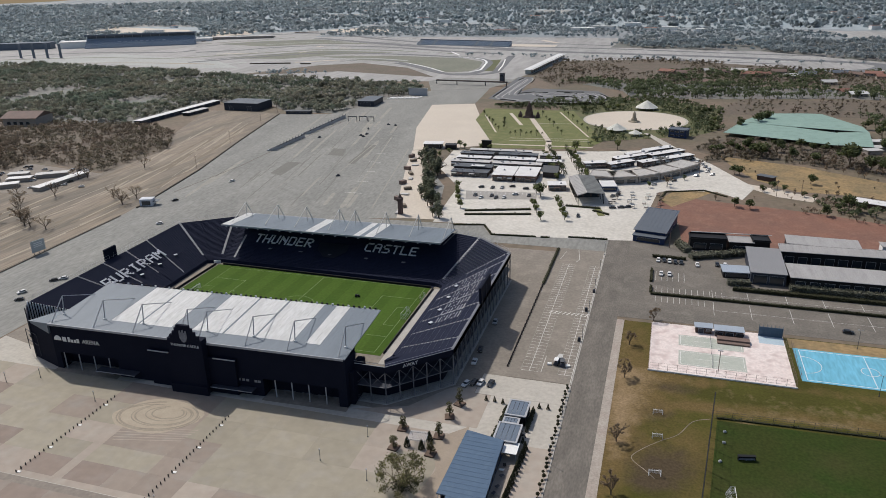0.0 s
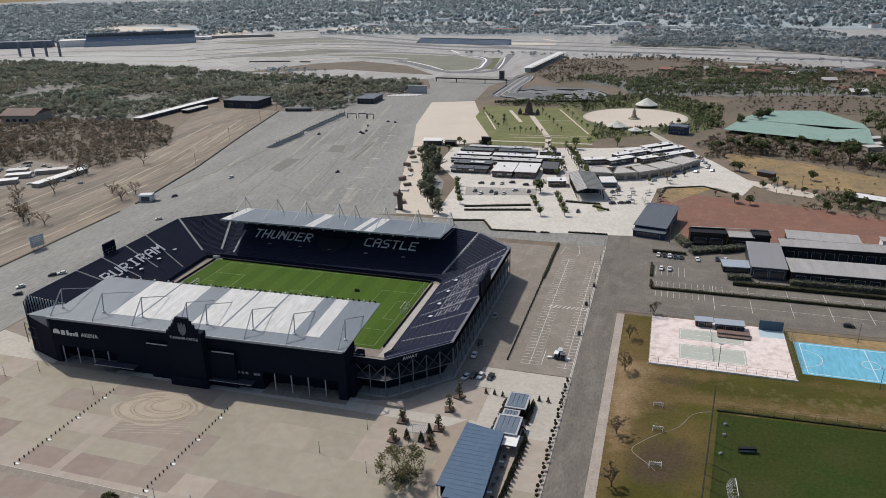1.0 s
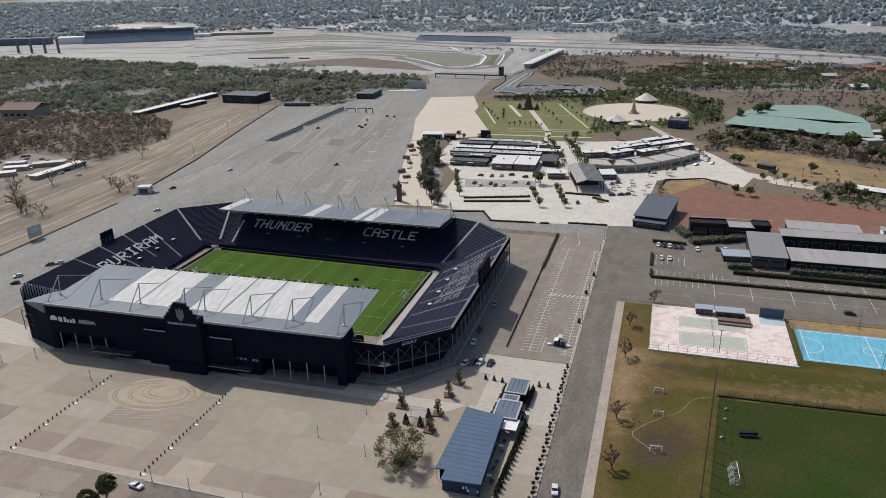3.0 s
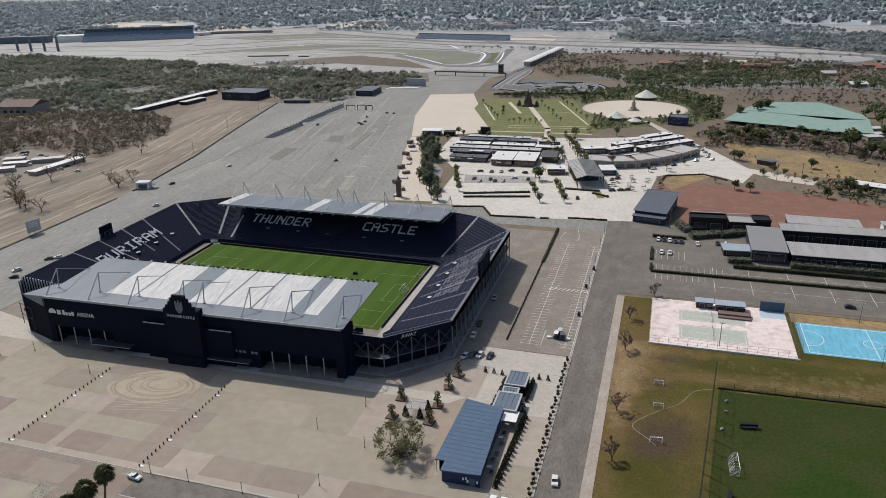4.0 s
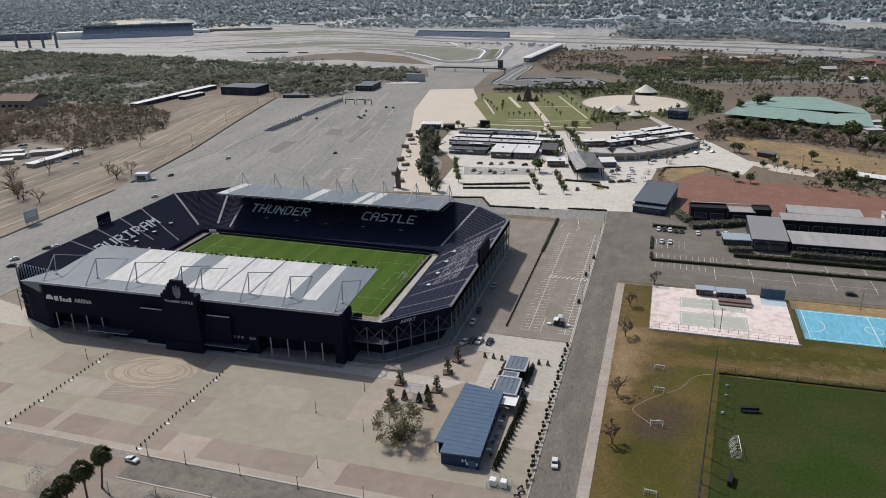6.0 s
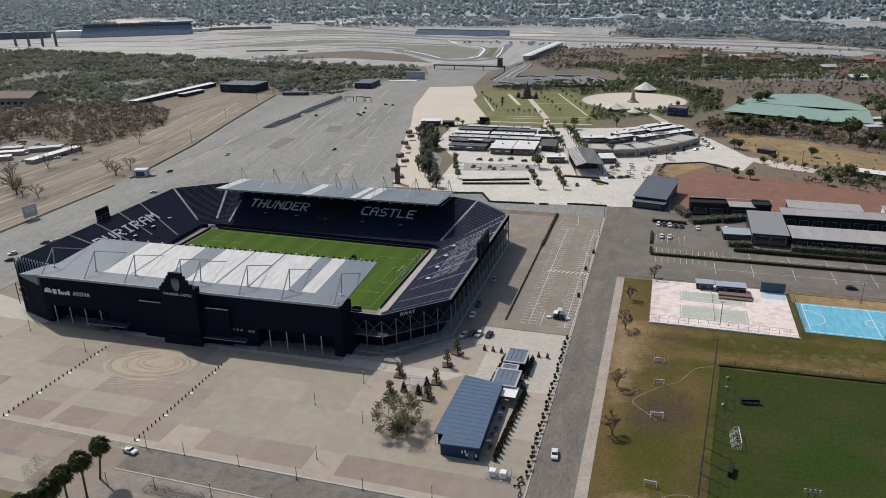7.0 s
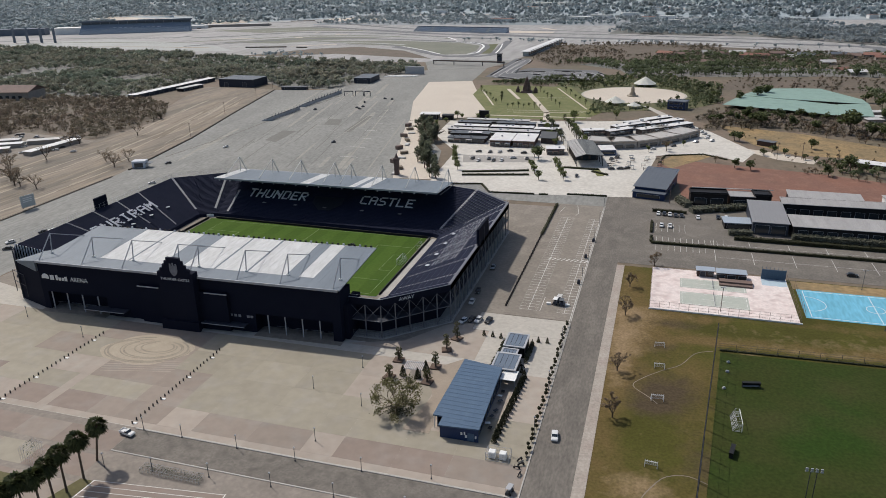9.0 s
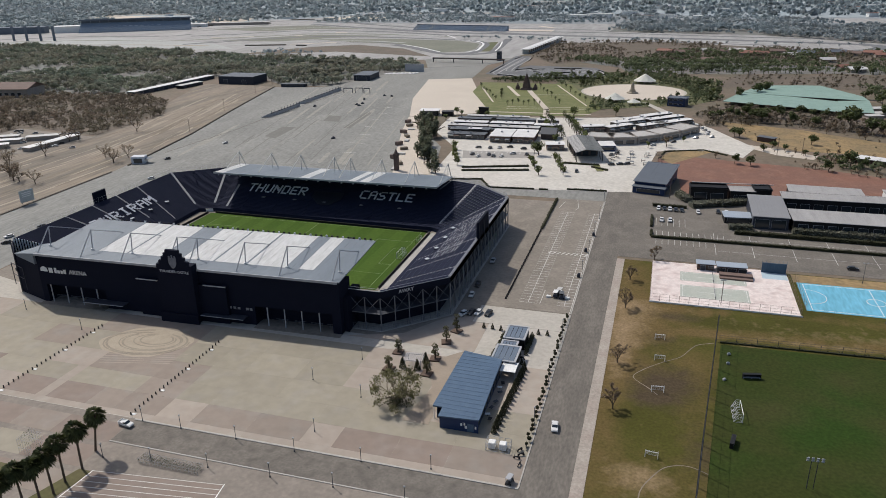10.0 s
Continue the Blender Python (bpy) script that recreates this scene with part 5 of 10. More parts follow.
def palm(seed, h, r=2.6, fronds=34, fan=True, trunk_r=0.28, tilt=0.0):
    """A palm: a ringed trunk and a head of drooping fronds."""
    g = np.random.default_rng(seed)
    t = empty("palm_tree")
    bm = bmesh.new()
    px = Vector((0, 0, -0.1))
    lean = Vector((float(g.normal() * 0.02) + tilt, float(g.normal() * 0.02), 1))
    for k in range(6):
        q = px + lean * (h / 6)
        limb(bm, px, q, trunk_r * (1.1 - 0.05 * k), trunk_r * (1.0 - 0.05 * k), 7)
        px = q
    part("trunk", bm, M["trunk"], t)
    quads = []
    for k in range(fronds):
        a = 6.2832 * k / fronds * 2.39996 * 1.6
        el = g.uniform(-0.9, 1.25)
        d = np.array((math.cos(a) * math.cos(el), math.sin(a) * math.cos(el), math.sin(el)))
        side = np.cross(d, (0, 0, 1.0))
        side /= np.linalg.norm(side) + 1e-6
        o = np.array(px)
        L = r * g.uniform(0.75, 1.1)
        stem = o + d * L * 0.45
        if fan:
            for j in range(6):
                w = (j - 2.5) / 2.5
                tip = o + d * L * (1.0 - 0.18 * abs(w)) + side * w * L * 0.55 + np.array((0, 0, -0.22 * L * (1 + abs(w))))
                m1 = stem + side * w * L * 0.2
                wid = side * L * 0.10 + np.array((0, 0, 0.07 * L))
                quads.append((stem, m1 + (tip - m1) * 0.4 - wid, tip, m1 + (tip - m1) * 0.4 + wid))
        else:
            for j in range(5):
                u0, u1 = j / 5, (j + 1) / 5
                p0 = o + d * L * u0 + np.array((0, 0, -0.75 * L * u0 * u0))
                p1 = o + d * L * u1 + np.array((0, 0, -0.75 * L * u1 * u1))
                wd = side * L * 0.16 * (1 - u0 * 0.7)
                dr = np.array((0, 0, -0.1 * L))
                quads.append((p0, p0 + wd + dr, p1 + wd * 0.7 + dr, p1))
                quads.append((p0, p1, p1 - wd * 0.7 + dr, p0 - wd + dr))
    ob = new("fronds", quads_mesh("fronds", np.array(quads), M["palm_leaf"]))
    ob.parent = t
    return t


M["asphalt_dark"] = mat("tar_patched_asphalt", (0.195, 0.19, 0.172), (0.175, 0.171, 0.156), scale=0.1, fine=0.8, amount=0.9, spec=0.12)
M["palm_leaf"] = mat("palm_fronds", (0.06, 0.075, 0.028), (0.08, 0.09, 0.035), scale=0.4, amount=0.8, jitter=-0.35, rough=0.6, thin=0.3)
M["topiary"] = mat("clipped_shrub_leaves", (0.075, 0.085, 0.035), (0.10, 0.085, 0.04), scale=0.4, amount=0.8, jitter=-0.4, thin=0.3)
M["hedge"] = mat("hedge_leaves", (0.045, 0.05, 0.026), (0.06, 0.058, 0.03), scale=0.3, amount=0.8, jitter=-0.4, thin=0.3)
M["hedge_dry"] = mat("dusty_garden_leaves", (0.13, 0.135, 0.095), (0.17, 0.17, 0.135), scale=0.2, amount=0.9, jitter=-0.5, thin=0.3)
M["car_white"] = mat("white_car_paint", (0.72, 0.72, 0.71), rough=0.3, amount=0.1, spec=0.5)
M["car_dark"] = mat("black_car_paint", (0.02, 0.021, 0.024), rough=0.3, amount=0.1, spec=0.5)
M["car_silver"] = mat("silver_car_paint", (0.38, 0.39, 0.40), rough=0.3, amount=0.1, spec=0.5)
M["tyre"] = mat("rubber", (0.02, 0.02, 0.02), rough=0.85, amount=0.2)
M["planter"] = mat("brown_planter", (0.14, 0.095, 0.07), (0.10, 0.07, 0.055), amount=0.6)
M["board_blue"] = mat("blue_metal_wall", (0.012, 0.03, 0.085), (0.016, 0.036, 0.10), amount=0.3, rough=0.5)
M["solar"] = mat("glass_roof", (0.11, 0.14, 0.18), (0.15, 0.18, 0.22), amount=0.4, rough=0.2, spec=0.6)
M["bus_stone"] = mat("pale_stone", (0.36, 0.32, 0.25), (0.28, 0.245, 0.19), amount=0.8, scale=0.6)


def hedge(name, a, b, w, h, label, material="hedge", dens=9.0, group="", size=0.33):
    """A clipped hedge from a to b: a body of leaves along the line."""
    g = np.random.default_rng(int(abs(a[0] * 7 + a[1] * 13 + b[0])) + 5)
    a, b = np.array(a, float), np.array(b, float)
    L = np.linalg.norm(b - a)
    d = (b - a) / L
    s = np.array((-d[1], d[0]))
    n = int(L * dens * (w + h) * 0.6)
    u, v, z = g.uniform(0, L, n), g.uniform(-w / 2, w / 2, n), g.uniform(0.1, h, n)
    face = g.integers(0, 3, n)
    z = np.where(face == 0, h * g.uniform(0.85, 1.08, n), z)
    v = np.where(face == 1, -w / 2, np.where(face == 2, w / 2, v))
    p = np.column_stack((u * d[0] + v * s[0], u * d[1] + v * s[1], z))
    bm = bmesh.new()
    q = [(-s * w * 0.4), (d * L - s * w * 0.4), (d * L + s * w * 0.4), (s * w * 0.4)]
    prism(bm, [tuple(k) for k in q], 0, h * 0.85)
    o = finish(bm, name, M[material])
    o.matrix_basis = Matrix.Translation((a[0], a[1], 0.05))
    lv = new("leaves", quads_mesh("leaves", clumps(p, size, g), M[material]))
    lv.parent = o
    return tagged(o, label, "hedge", group=group)


def shrub(seed, r, h, material="topiary", n=160, shape="ball", size=0.2):
    """A clipped shrub, a ball or a cone, on a short stem."""
    g = np.random.default_rng(seed)
    t = empty("shrub")
    bm = bmesh.new()
    limb(bm, (0, 0, -0.05), (0, 0, h * 0.6), 0.07, 0.04, 5)
    part("stem", bm, M["trunk"], t)
    d = g.normal(size=(n, 3))
    d /= np.linalg.norm(d, axis=1)[:, None]
    if shape == "ball":
        p = d * np.array((r, r, r)) * g.uniform(0.75, 1.05, (n, 1)) + (0, 0, h - r)
    else:
        z = g.uniform(0, 1, n) ** 1.4
        a = g.uniform(0, 6.2832, n)
        p = np.column_stack((np.cos(a) * r * (1 - z) ** 0.8, np.sin(a) * r * (1 - z) ** 0.8, 0.1 + z * h))
    ob = new("leaves", quads_mesh("leaves", clumps(p, size, g), M[material]))
    ob.parent = t
    return t


def car_proto(paint, kind="car"):
    """A parked car or pick-up: shaped body, glass, wheels with rims, lights."""
    c = empty(kind)
    side = [(-2.15, 0.35), (-2.2, 0.75), (-1.95, 0.95), (-1.0, 1.02), (1.85, 1.02), (2.1, 0.92), (2.15, 0.4)]
    bm = bmesh.new()

    def loft(prof, ya, yb, inset):
        a = [bm.verts.new((x, ya, z)) for x, z in prof]
        b = [bm.verts.new((x, yb, z)) for x, z in prof]
        n = len(prof)
        bm.faces.new(a)
        bm.faces.new(b[::-1])
        for i in range(n):
            bm.faces.new((a[i], b[i], b[(i + 1) % n], a[(i + 1) % n]))

    loft(side, -0.86, 0.86, 0)
    bmesh.ops.bevel(bm, geom=list(bm.edges), offset=0.07, segments=1, affect="EDGES")
    if kind == "pickup_truck":
        box(bm, 0.55, 2.1, -0.86, -0.76, 1.0, 1.3)
        box(bm, 0.55, 2.1, 0.76, 0.86, 1.0, 1.3)
        box(bm, 2.0, 2.1, -0.76, 0.76, 1.0, 1.3)
    part("body", bm, M[paint], c)
    back = 0.5 if kind == "pickup_truck" else 1.75
    bm = bmesh.new()
    loft([(-1.05, 1.0), (-0.5, 1.46), (back - 0.35, 1.48), (back, 1.0)], -0.74, 0.74, 0)
    part("window_band", bm, M["glass"], c)
    bm = bmesh.new()
    box(bm, -0.45, back - 0.38, -0.72, 0.72, 1.45, 1.53, 0.03)
    part("roof", bm, M[paint], c)
    for x in (-1.35, 1.35):
        for y in (-0.8, 0.8):
            bm = bmesh.new()
            bar(bm, (x, y - 0.11, 0.33), (x, y + 0.11, 0.33), 0.33, 10)
            w = part("wheel", bm, M["tyre"], c)
            bm = bmesh.new()
            s = 0.125 if y > 0 else -0.125
            bar(bm, (x, y, 0.33), (x, y + s, 0.33), 0.19, 8)
            part("rim", bm, M["steel"], w)
    for y in (-0.62, 0.62):
        bm = bmesh.new()
        box(bm, -2.22, -2.12, y - 0.18, y + 0.18, 0.66, 0.8)
        part("headlight", bm, M["white"], c)
        bm = bmesh.new()
        box(bm, 2.1, 2.18, y - 0.16, y + 0.16, 0.7, 0.86)
        part("tail_light", bm, M["roof_red"], c)
    return c


def building(name, cx, cy, w, d, h, rz=0.0, wall="black", roof="roof_pale", label="", category="building", style="flat", rise=0.0, over=0.5, doors=(), windows=(), group="", z=0.05, parapet=0.0, ribs=0):
    """A building on a rectangle: walls, roof, doors and windows as (side, from, to, sill, head); side s, n, e, w."""
    b = empty(name, cx, cy, z, rz)
    X, Y = w / 2, d / 2
    th = 0.2
    bm = bmesh.new()
    gz = h + (rise if style == "gable" else 0)
    box(bm, -X, X, -Y, -Y + th, 0, h)
    box(bm, -X, X, Y - th, Y, 0, h + (rise if style == "mono" else 0))
    if style == "mono":
        for sx in (-X, X - th):
            prism(bm, [(sx, -Y + th), (sx + th, -Y + th), (sx + th, Y - th), (sx, Y - th)], 0, 0, top=[h, h, h + rise, h + rise])
    else:
        box(bm, -X, -X + th, -Y + th, Y - th, 0, h)
        box(bm, X - th, X, -Y + th, Y - th, 0, h)
    part("wall", bm, M[wall], b)
    bm = bmesh.new()
    o = over
    if style == "gable":
        vs = [bm.verts.new(v) for v in ((-X - o, -Y - o, h - 0.1), (X + o, -Y - o, h - 0.1), (X + o, 0, h + rise), (-X - o, 0, h + rise), (-X - o, Y + o, h - 0.1), (X + o, Y + o, h - 0.1))]
        lo = [bm.verts.new(v.co - Vector((0, 0, 0.18))) for v in vs]
        for q in ((0, 1, 2, 3), (3, 2, 5, 4)):
            bm.faces.new([vs[i] for i in q])
            bm.faces.new([lo[i] for i in q[::-1]])
        for i, j in ((0, 1), (1, 2), (2, 5), (5, 4), (4, 3), (3, 0)):
            bm.faces.new((vs[j], vs[i], lo[i], lo[j]))
        for sx in (-X, X):
            bm.faces.new([bm.verts.new(v) for v in ((sx, -Y, h - 0.15), (sx, Y, h - 0.15), (sx, 0, h + rise - 0.2))])
    else:
        r = rise if style == "mono" else 0.0
        vs = []
        for dz in (-0.18, 0.04):
            vs += [bm.verts.new(v) for v in ((-X - o, -Y - o, h + dz), (X + o, -Y - o, h + dz), (X + o, Y + o, h + r + dz), (-X - o, Y + o, h + r + dz))]
        for q in ((3, 2, 1, 0), (4, 5, 6, 7), (0, 1, 5, 4), (1, 2, 6, 5), (2, 3, 7, 6), (3, 0, 4, 7)):
            bm.faces.new([vs[i] for i in q])
    ro = part("roof", bm, M[roof], b)
    if ribs:
        n = max(2, int(w / ribs))
        for k in range(1, n):
            x = -X - o + (w + 2 * o) * k / n
            bm = bmesh.new()
            if style == "gable":
                bar(bm, (x, -Y - o, h - 0.06), (x, 0, h + rise + 0.04), 0.05, 4)
                bar(bm, (x, 0, h + rise + 0.04), (x, Y + o, h - 0.06), 0.05, 4)
            else:
                r = rise if style == "mono" else 0.0
                bar(bm, (x, -Y - o, h + 0.07), (x, Y + o, h + r + 0.07), 0.05, 4)
            part("roof_seam", bm, M[roof], ro)
    if parapet:
        bm = bmesh.new()
        for q in ((-X - 0.1, X + 0.1, -Y - 0.1, -Y + 0.15), (-X - 0.1, X + 0.1, Y - 0.15, Y + 0.1), (-X - 0.1, -X + 0.15, -Y + 0.15, Y - 0.15), (X - 0.15, X + 0.1, -Y + 0.15, Y - 0.15)):
            box(bm, *q, h + 0.05, h + parapet)
        part("parapet", bm, M[wall], b)
    for kind, items, m in (("door", doors, "dark_steel"), ("window", windows, "glass")):
        for side, u0, u1, z0, z1 in items:
            bm = bmesh.new()
            e = 0.06
            if side in "sn":
                y = -Y if side == "s" else Y
                box(bm, u0, u1, y - e, y + e, z0, z1)
            else:
                x = -X if side == "w" else X
                box(bm, x - e, x + e, u0, u1, z0, z1)
            p = part(kind, bm, M[m], b)
            bm = bmesh.new()
            if side in "sn":
                yy = y + (-0.09 if side == "s" else 0.09)
                for q in ((u0 - 0.1, u1 + 0.1, z1, z1 + 0.1), (u0 - 0.1, u0, z0, z1), (u1, u1 + 0.1, z0, z1)):
                    box(bm, q[0], q[1], yy - 0.04, yy + 0.04, q[2], q[3])
            else:
                xx = x + (-0.09 if side == "w" else 0.09)
                for q in ((u0 - 0.1, u1 + 0.1, z1, z1 + 0.1), (u0 - 0.1, u0, z0, z1), (u1, u1 + 0.1, z0, z1)):
                    box(bm, xx - 0.04, xx + 0.04, q[0], q[1], q[2], q[3])
            part("frame", bm, M["steel"], p)
    return tagged(b, label, category, group=group)


def lamp_post(h=4.0, heads=1):
    t = empty("lamp_post")
    bm = bmesh.new()
    bar(bm, (0, 0, 0), (0, 0, h), 0.075, 6)
    part("pole", bm, M["dark_steel"], t)
    bm = bmesh.new()
    cone(bm, (0, 0), 0.22, 0.16, 0, 0.35, 8)
    part("base", bm, M["dark_steel"], t)
    for k in range(heads):
        bm = bmesh.new()
        a = 6.2832 * k / max(heads, 1)
        x, y = (0.0, 0.0) if heads == 1 else (0.7 * math.cos(a), 0.7 * math.sin(a))
        box(bm, x - 0.2, x + 0.2, y - 0.2, y + 0.2, h - 0.1, h + 0.25, 0.06)
        if heads > 1:
            bar(bm, (0, 0, h - 0.2), (x, y, h), 0.05, 4)
        part("lamp_head", bm, M["steel"], t)
    return t


def smooth(pts, n=8):
    """A curve through the points."""
    out = []
    for i in range(len(pts) - 1):
        p = [Vector(pts[max(0, min(len(pts) - 1, i + k))]) for k in (-1, 0, 1, 2)]
        for j in range(n):
            t = j / n
            q = 0.5 * ((2 * p[1]) + (p[2] - p[0]) * t + (2 * p[0] - 5 * p[1] + 4 * p[2] - p[3]) * t * t + (3 * p[1] - p[0] - 3 * p[2] + p[3]) * t ** 3)
            out.append((q.x, q.y))
    out.append(tuple(pts[-1]))
    return out


def worn_strip(parent, pts, w, z, m, name):
    """A worn strip along a curve, in one piece, narrowing to its ends."""
    bm = bmesh.new()
    n = len(pts)
    rows = []
    for i, p in enumerate(pts):
        a, b = Vector(pts[max(0, i - 1)]), Vector(pts[min(n - 1, i + 1)])
        d = (b - a).normalized()
        s = Vector((-d.y, d.x)) * w / 2 * (0.25 if i in (0, n - 1) else 1.0)
        rows.append([bm.verts.new(v) for v in ((p[0] + s.x, p[1] + s.y, z), (p[0] - s.x, p[1] - s.y, z), (p[0] - s.x, p[1] - s.y, z - 0.03), (p[0] + s.x, p[1] + s.y, z - 0.03))])
    for r, q in zip(rows, rows[1:]):
        bm.faces.new((r[1], q[1], q[0], r[0]))
        bm.faces.new((r[0], q[0], q[3], r[3]))
        bm.faces.new((q[1], r[1], r[2], q[2]))
    return part(name, bm, M[m], parent)

# ---- plaza and avenue ----
slab("kerb_front", rect(24, 130, -132.6, -132.2), 0.22, M["kerb"], "pale concrete kerb along the plaza", "kerb")
slab("kerb_avenue", rect(129.8, 130.15, -132.2, -39), 0.24, M["kerb"], "pale concrete kerb along the avenue", "kerb")
slab("kerb_terrace", rect(24, 130, -142.5, -142.1), 0.2, M["kerb"], "pale concrete kerb below the terrace", "kerb")
slab("entry_strip", rect(98, 129.6, -52, -38.4), 0.105, M["concrete"], "pale concrete crossing strip", "pavement")
slab("timber_walk", [(92, -82), (101.5, -72), (102.3, -80), (102, -113.5), (94.5, -113.5), (97.5, -96)], 0.12, M["wood_deck"], "walk of worn timber boards beside the bar", "deck")
for x in (-25.0, 21.4):
    for k in range(25):
        y = -88.0 - 1.78 * k
        bm = bmesh.new()
        cone(bm, (0, 0), 0.2, 0.17, 0, 0.75, 8)
        cone(bm, (0, 0), 0.21, 0.06, 0.75, 0.9, 8)
        b = finish(bm, "bollard", M["black"])
        b.matrix_basis = pose(x, y, 0.07)
        tagged(b, "short black bollard standing on the plaza", "bollard", group="bollards on the plaza")
        if k % 7 == 2:
            bm = bmesh.new()
            box(bm, -0.6, 0.6, -0.4, 0.4, 0, 0.14, 0.04)
            s = finish(bm, "stone_slab", M["white"])
            s.matrix_basis = pose(x + 0.6, y - 1.4, 0.07)
            tagged(s, "pale stone slab lying beside the bollards", "slab", group="stone slabs on the plaza")
# tyre tracks drawn in arcs on a sandy patch
bm = bmesh.new()
prism(bm, [(-2.6 + 15.2 * math.cos(radians(a)) * (1 + 0.05 * math.sin(a * 0.11)), -93.6 + (9.8 + 0.8 * math.sin(a * 0.07)) * math.sin(radians(a)) + 0.12 * 15 * math.cos(radians(a))) for a in range(0, 360, 8)], 0.0, 0.085)
sand = tagged(finish(bm, "sandy_patch", M["sand_patch"]), "oval sandy patch with round tyre marks", "patch", kind="structure")
for k, (r0, x, y, a0, a1, w) in enumerate(((5.0, 0, -91.5, 120, 420, 0.3), (6.4, -0.4, -92, 100, 400, 0.22), (8.8, -1, -92.8, 140, 430, 0.3), (9.6, -1.2, -93, 130, 420, 0.2), (12.2, -2.4, -93.4, 100, 420, 0.35), (13.0, -2.4, -93.6, 150, 380, 0.2), (10.8, -4.5, -94.6, 90, 300, 0.25))):
    bm = bmesh.new()
    pts = [(x + r0 * 1.12 * math.cos(radians(a)), y + r0 * 0.66 * math.sin(radians(a)) + 0.1 * r0 * math.cos(radians(a))) for a in range(a0, a1, 8)]
    for (x0, y0), (x1, y1) in zip(pts, pts[1:]):
        n = Vector((y1 - y0, x0 - x1)).normalized() * w
        prism(bm, [(x0 - n.x, y0 - n.y), (x1 - n.x, y1 - n.y), (x1 + n.x, y1 + n.y), (x0 + n.x, y0 + n.y)], 0.06, 0.0925 + 0.0025 * k)
    part("tyre_mark", bm, M["tyre_mark"], sand)
for k in range(6):
    mark(sand, [(-12 + 0.8 * k, -102.5 - 1.3 * k), (16 - 0.4 * k, -97.5 - 1.3 * k)], 0.3, 0.084 + 0.0015 * k, m="block_d", name="worn_seam")

lp = lamp_post(4.0)
LAMPS = [(74.1, -124.5), (72.9, -133.5), (55.7, -132.9), (38.8, -132.6), (26.5, -132.4), (90.8, -132.8), (108.3, -130.9), (40.3, -146.7), (55.3, -144.9), (71.9, -144.0), (88.1, -143.3), (27.3, -148.5), (106, -143.3), (79.5, -106), (71.5, -86), (62, -101), (-30, -92), (-62, -84), (-72, -90)]
for x, y in LAMPS:
    tagged(copy_thing(lp, pose(x, y, 0.08)), "slim dark lamp post on the plaza", "lamp post", group="lamp posts of the plaza")
drop_proto(lp)
lp = lamp_post(6.5)
for x, y in [(130.9, -3 + 24 * k) for k in range(5)] + [(130.6, -56), (130.6, -84), (130.6, -108)]:
    tagged(copy_thing(lp, pose(x - 1.2, y, 0.08)), "slim dark street lamp beside the avenue", "street lamp", group="street lamps of the avenue")
drop_proto(lp)

# the bar with the slate blue roof
bar_house = tagged(empty("bar_building", 109.2, -98, 0.07), "long low bar with a slate blue metal roof", "bar")
BO = Matrix.Translation((-109.2, 98, 0))


def bpart(name, bm, m, label="", parent=None):
    ob = part(name, bm, M[m], parent or bar_house, label)
    ob.matrix_basis = Matrix() if parent else BO
    return ob


bm = bmesh.new()
prism(bm, [(102.3, -110.4), (105.1, -110.4), (105.1, -114.6), (116.0, -113.9), (115.2, -82.6), (103.0, -80.2)], 3.7, 0, top=[4.1, 4.1, 4.05, 4.05, 4.6, 4.6])
roof = bpart("roof", bm, "roof_blue")
for k in range(17):
    y = -112.8 + 1.95 * k
    bm = bmesh.new()
    bar(bm, (102.6 if y > -110.4 else 105.4, y, 4.14 + 0.5 * (y + 114) / 33), (115.6, y - 0.25, 4.1 + 0.5 * (y + 114) / 33), 0.025, 4)
    bpart("roof_seam", bm, "roof_blue", "", roof)
bm = bmesh.new()
box(bm, 105.3, 115.8, -114.0, -113.8, 0, 3.7)
box(bm, 103.3, 103.5, -109.8, -81, 0, 3.7)
box(bm, 115.0, 115.2, -113.8, -83, 0, 3.7)
box(bm, 103.3, 115.0, -81.2, -81, 0, 3.7)
bpart("wall", bm, "board_blue", "dark blue painted walls")
bm = bmesh.new()
box(bm, 112.9, 114.6, -114.12, -114.0, 0.2, 2.6)
bpart("door", bm, "roof_blue")
bm = bmesh.new()
for x, w, z in ((111.0, 0.5, 1.7), (111.9, 0.4, 1.9), (112.2, 0.6, 1.0), (114.9, 0.4, 1.2)):
    box(bm, x, x + w, -114.1, -114.0, z, z + 0.8)
bpart("wall_signs", bm, "white", "small white wall signs")
bm = bmesh.new()
for p in ((102.6, -110.2), (102.6, -100), (102.6, -90)):
    bar(bm, (*p, 0), (*p, 3.7), 0.12, 6)
bpart("porch_post", bm, "white")
for k in range(8):
    bm = bmesh.new()
    box(bm, 115.2, 115.3, -112 + 3.6 * k, -109.4 + 3.6 * k, 0.8, 3.0)
    bpart("window", bm, "glass")
can = tagged(empty("awning", 117.6, -83.6, 0.07), "flat white awning on thin posts", "awning")
bm = bmesh.new()
box(bm, -2.3, 2.3, -2.9, 2.9, 2.9, 3.05, 0.03)
part("canopy", bm, M["white"], can)
for x in (-2.1, 2.1):
    for y in (-2.7, 2.7):
        bm = bmesh.new()
        bar(bm, (x, y, 0), (x, y, 2.95), 0.06, 5)
        part("post", bm, M["steel"], can)
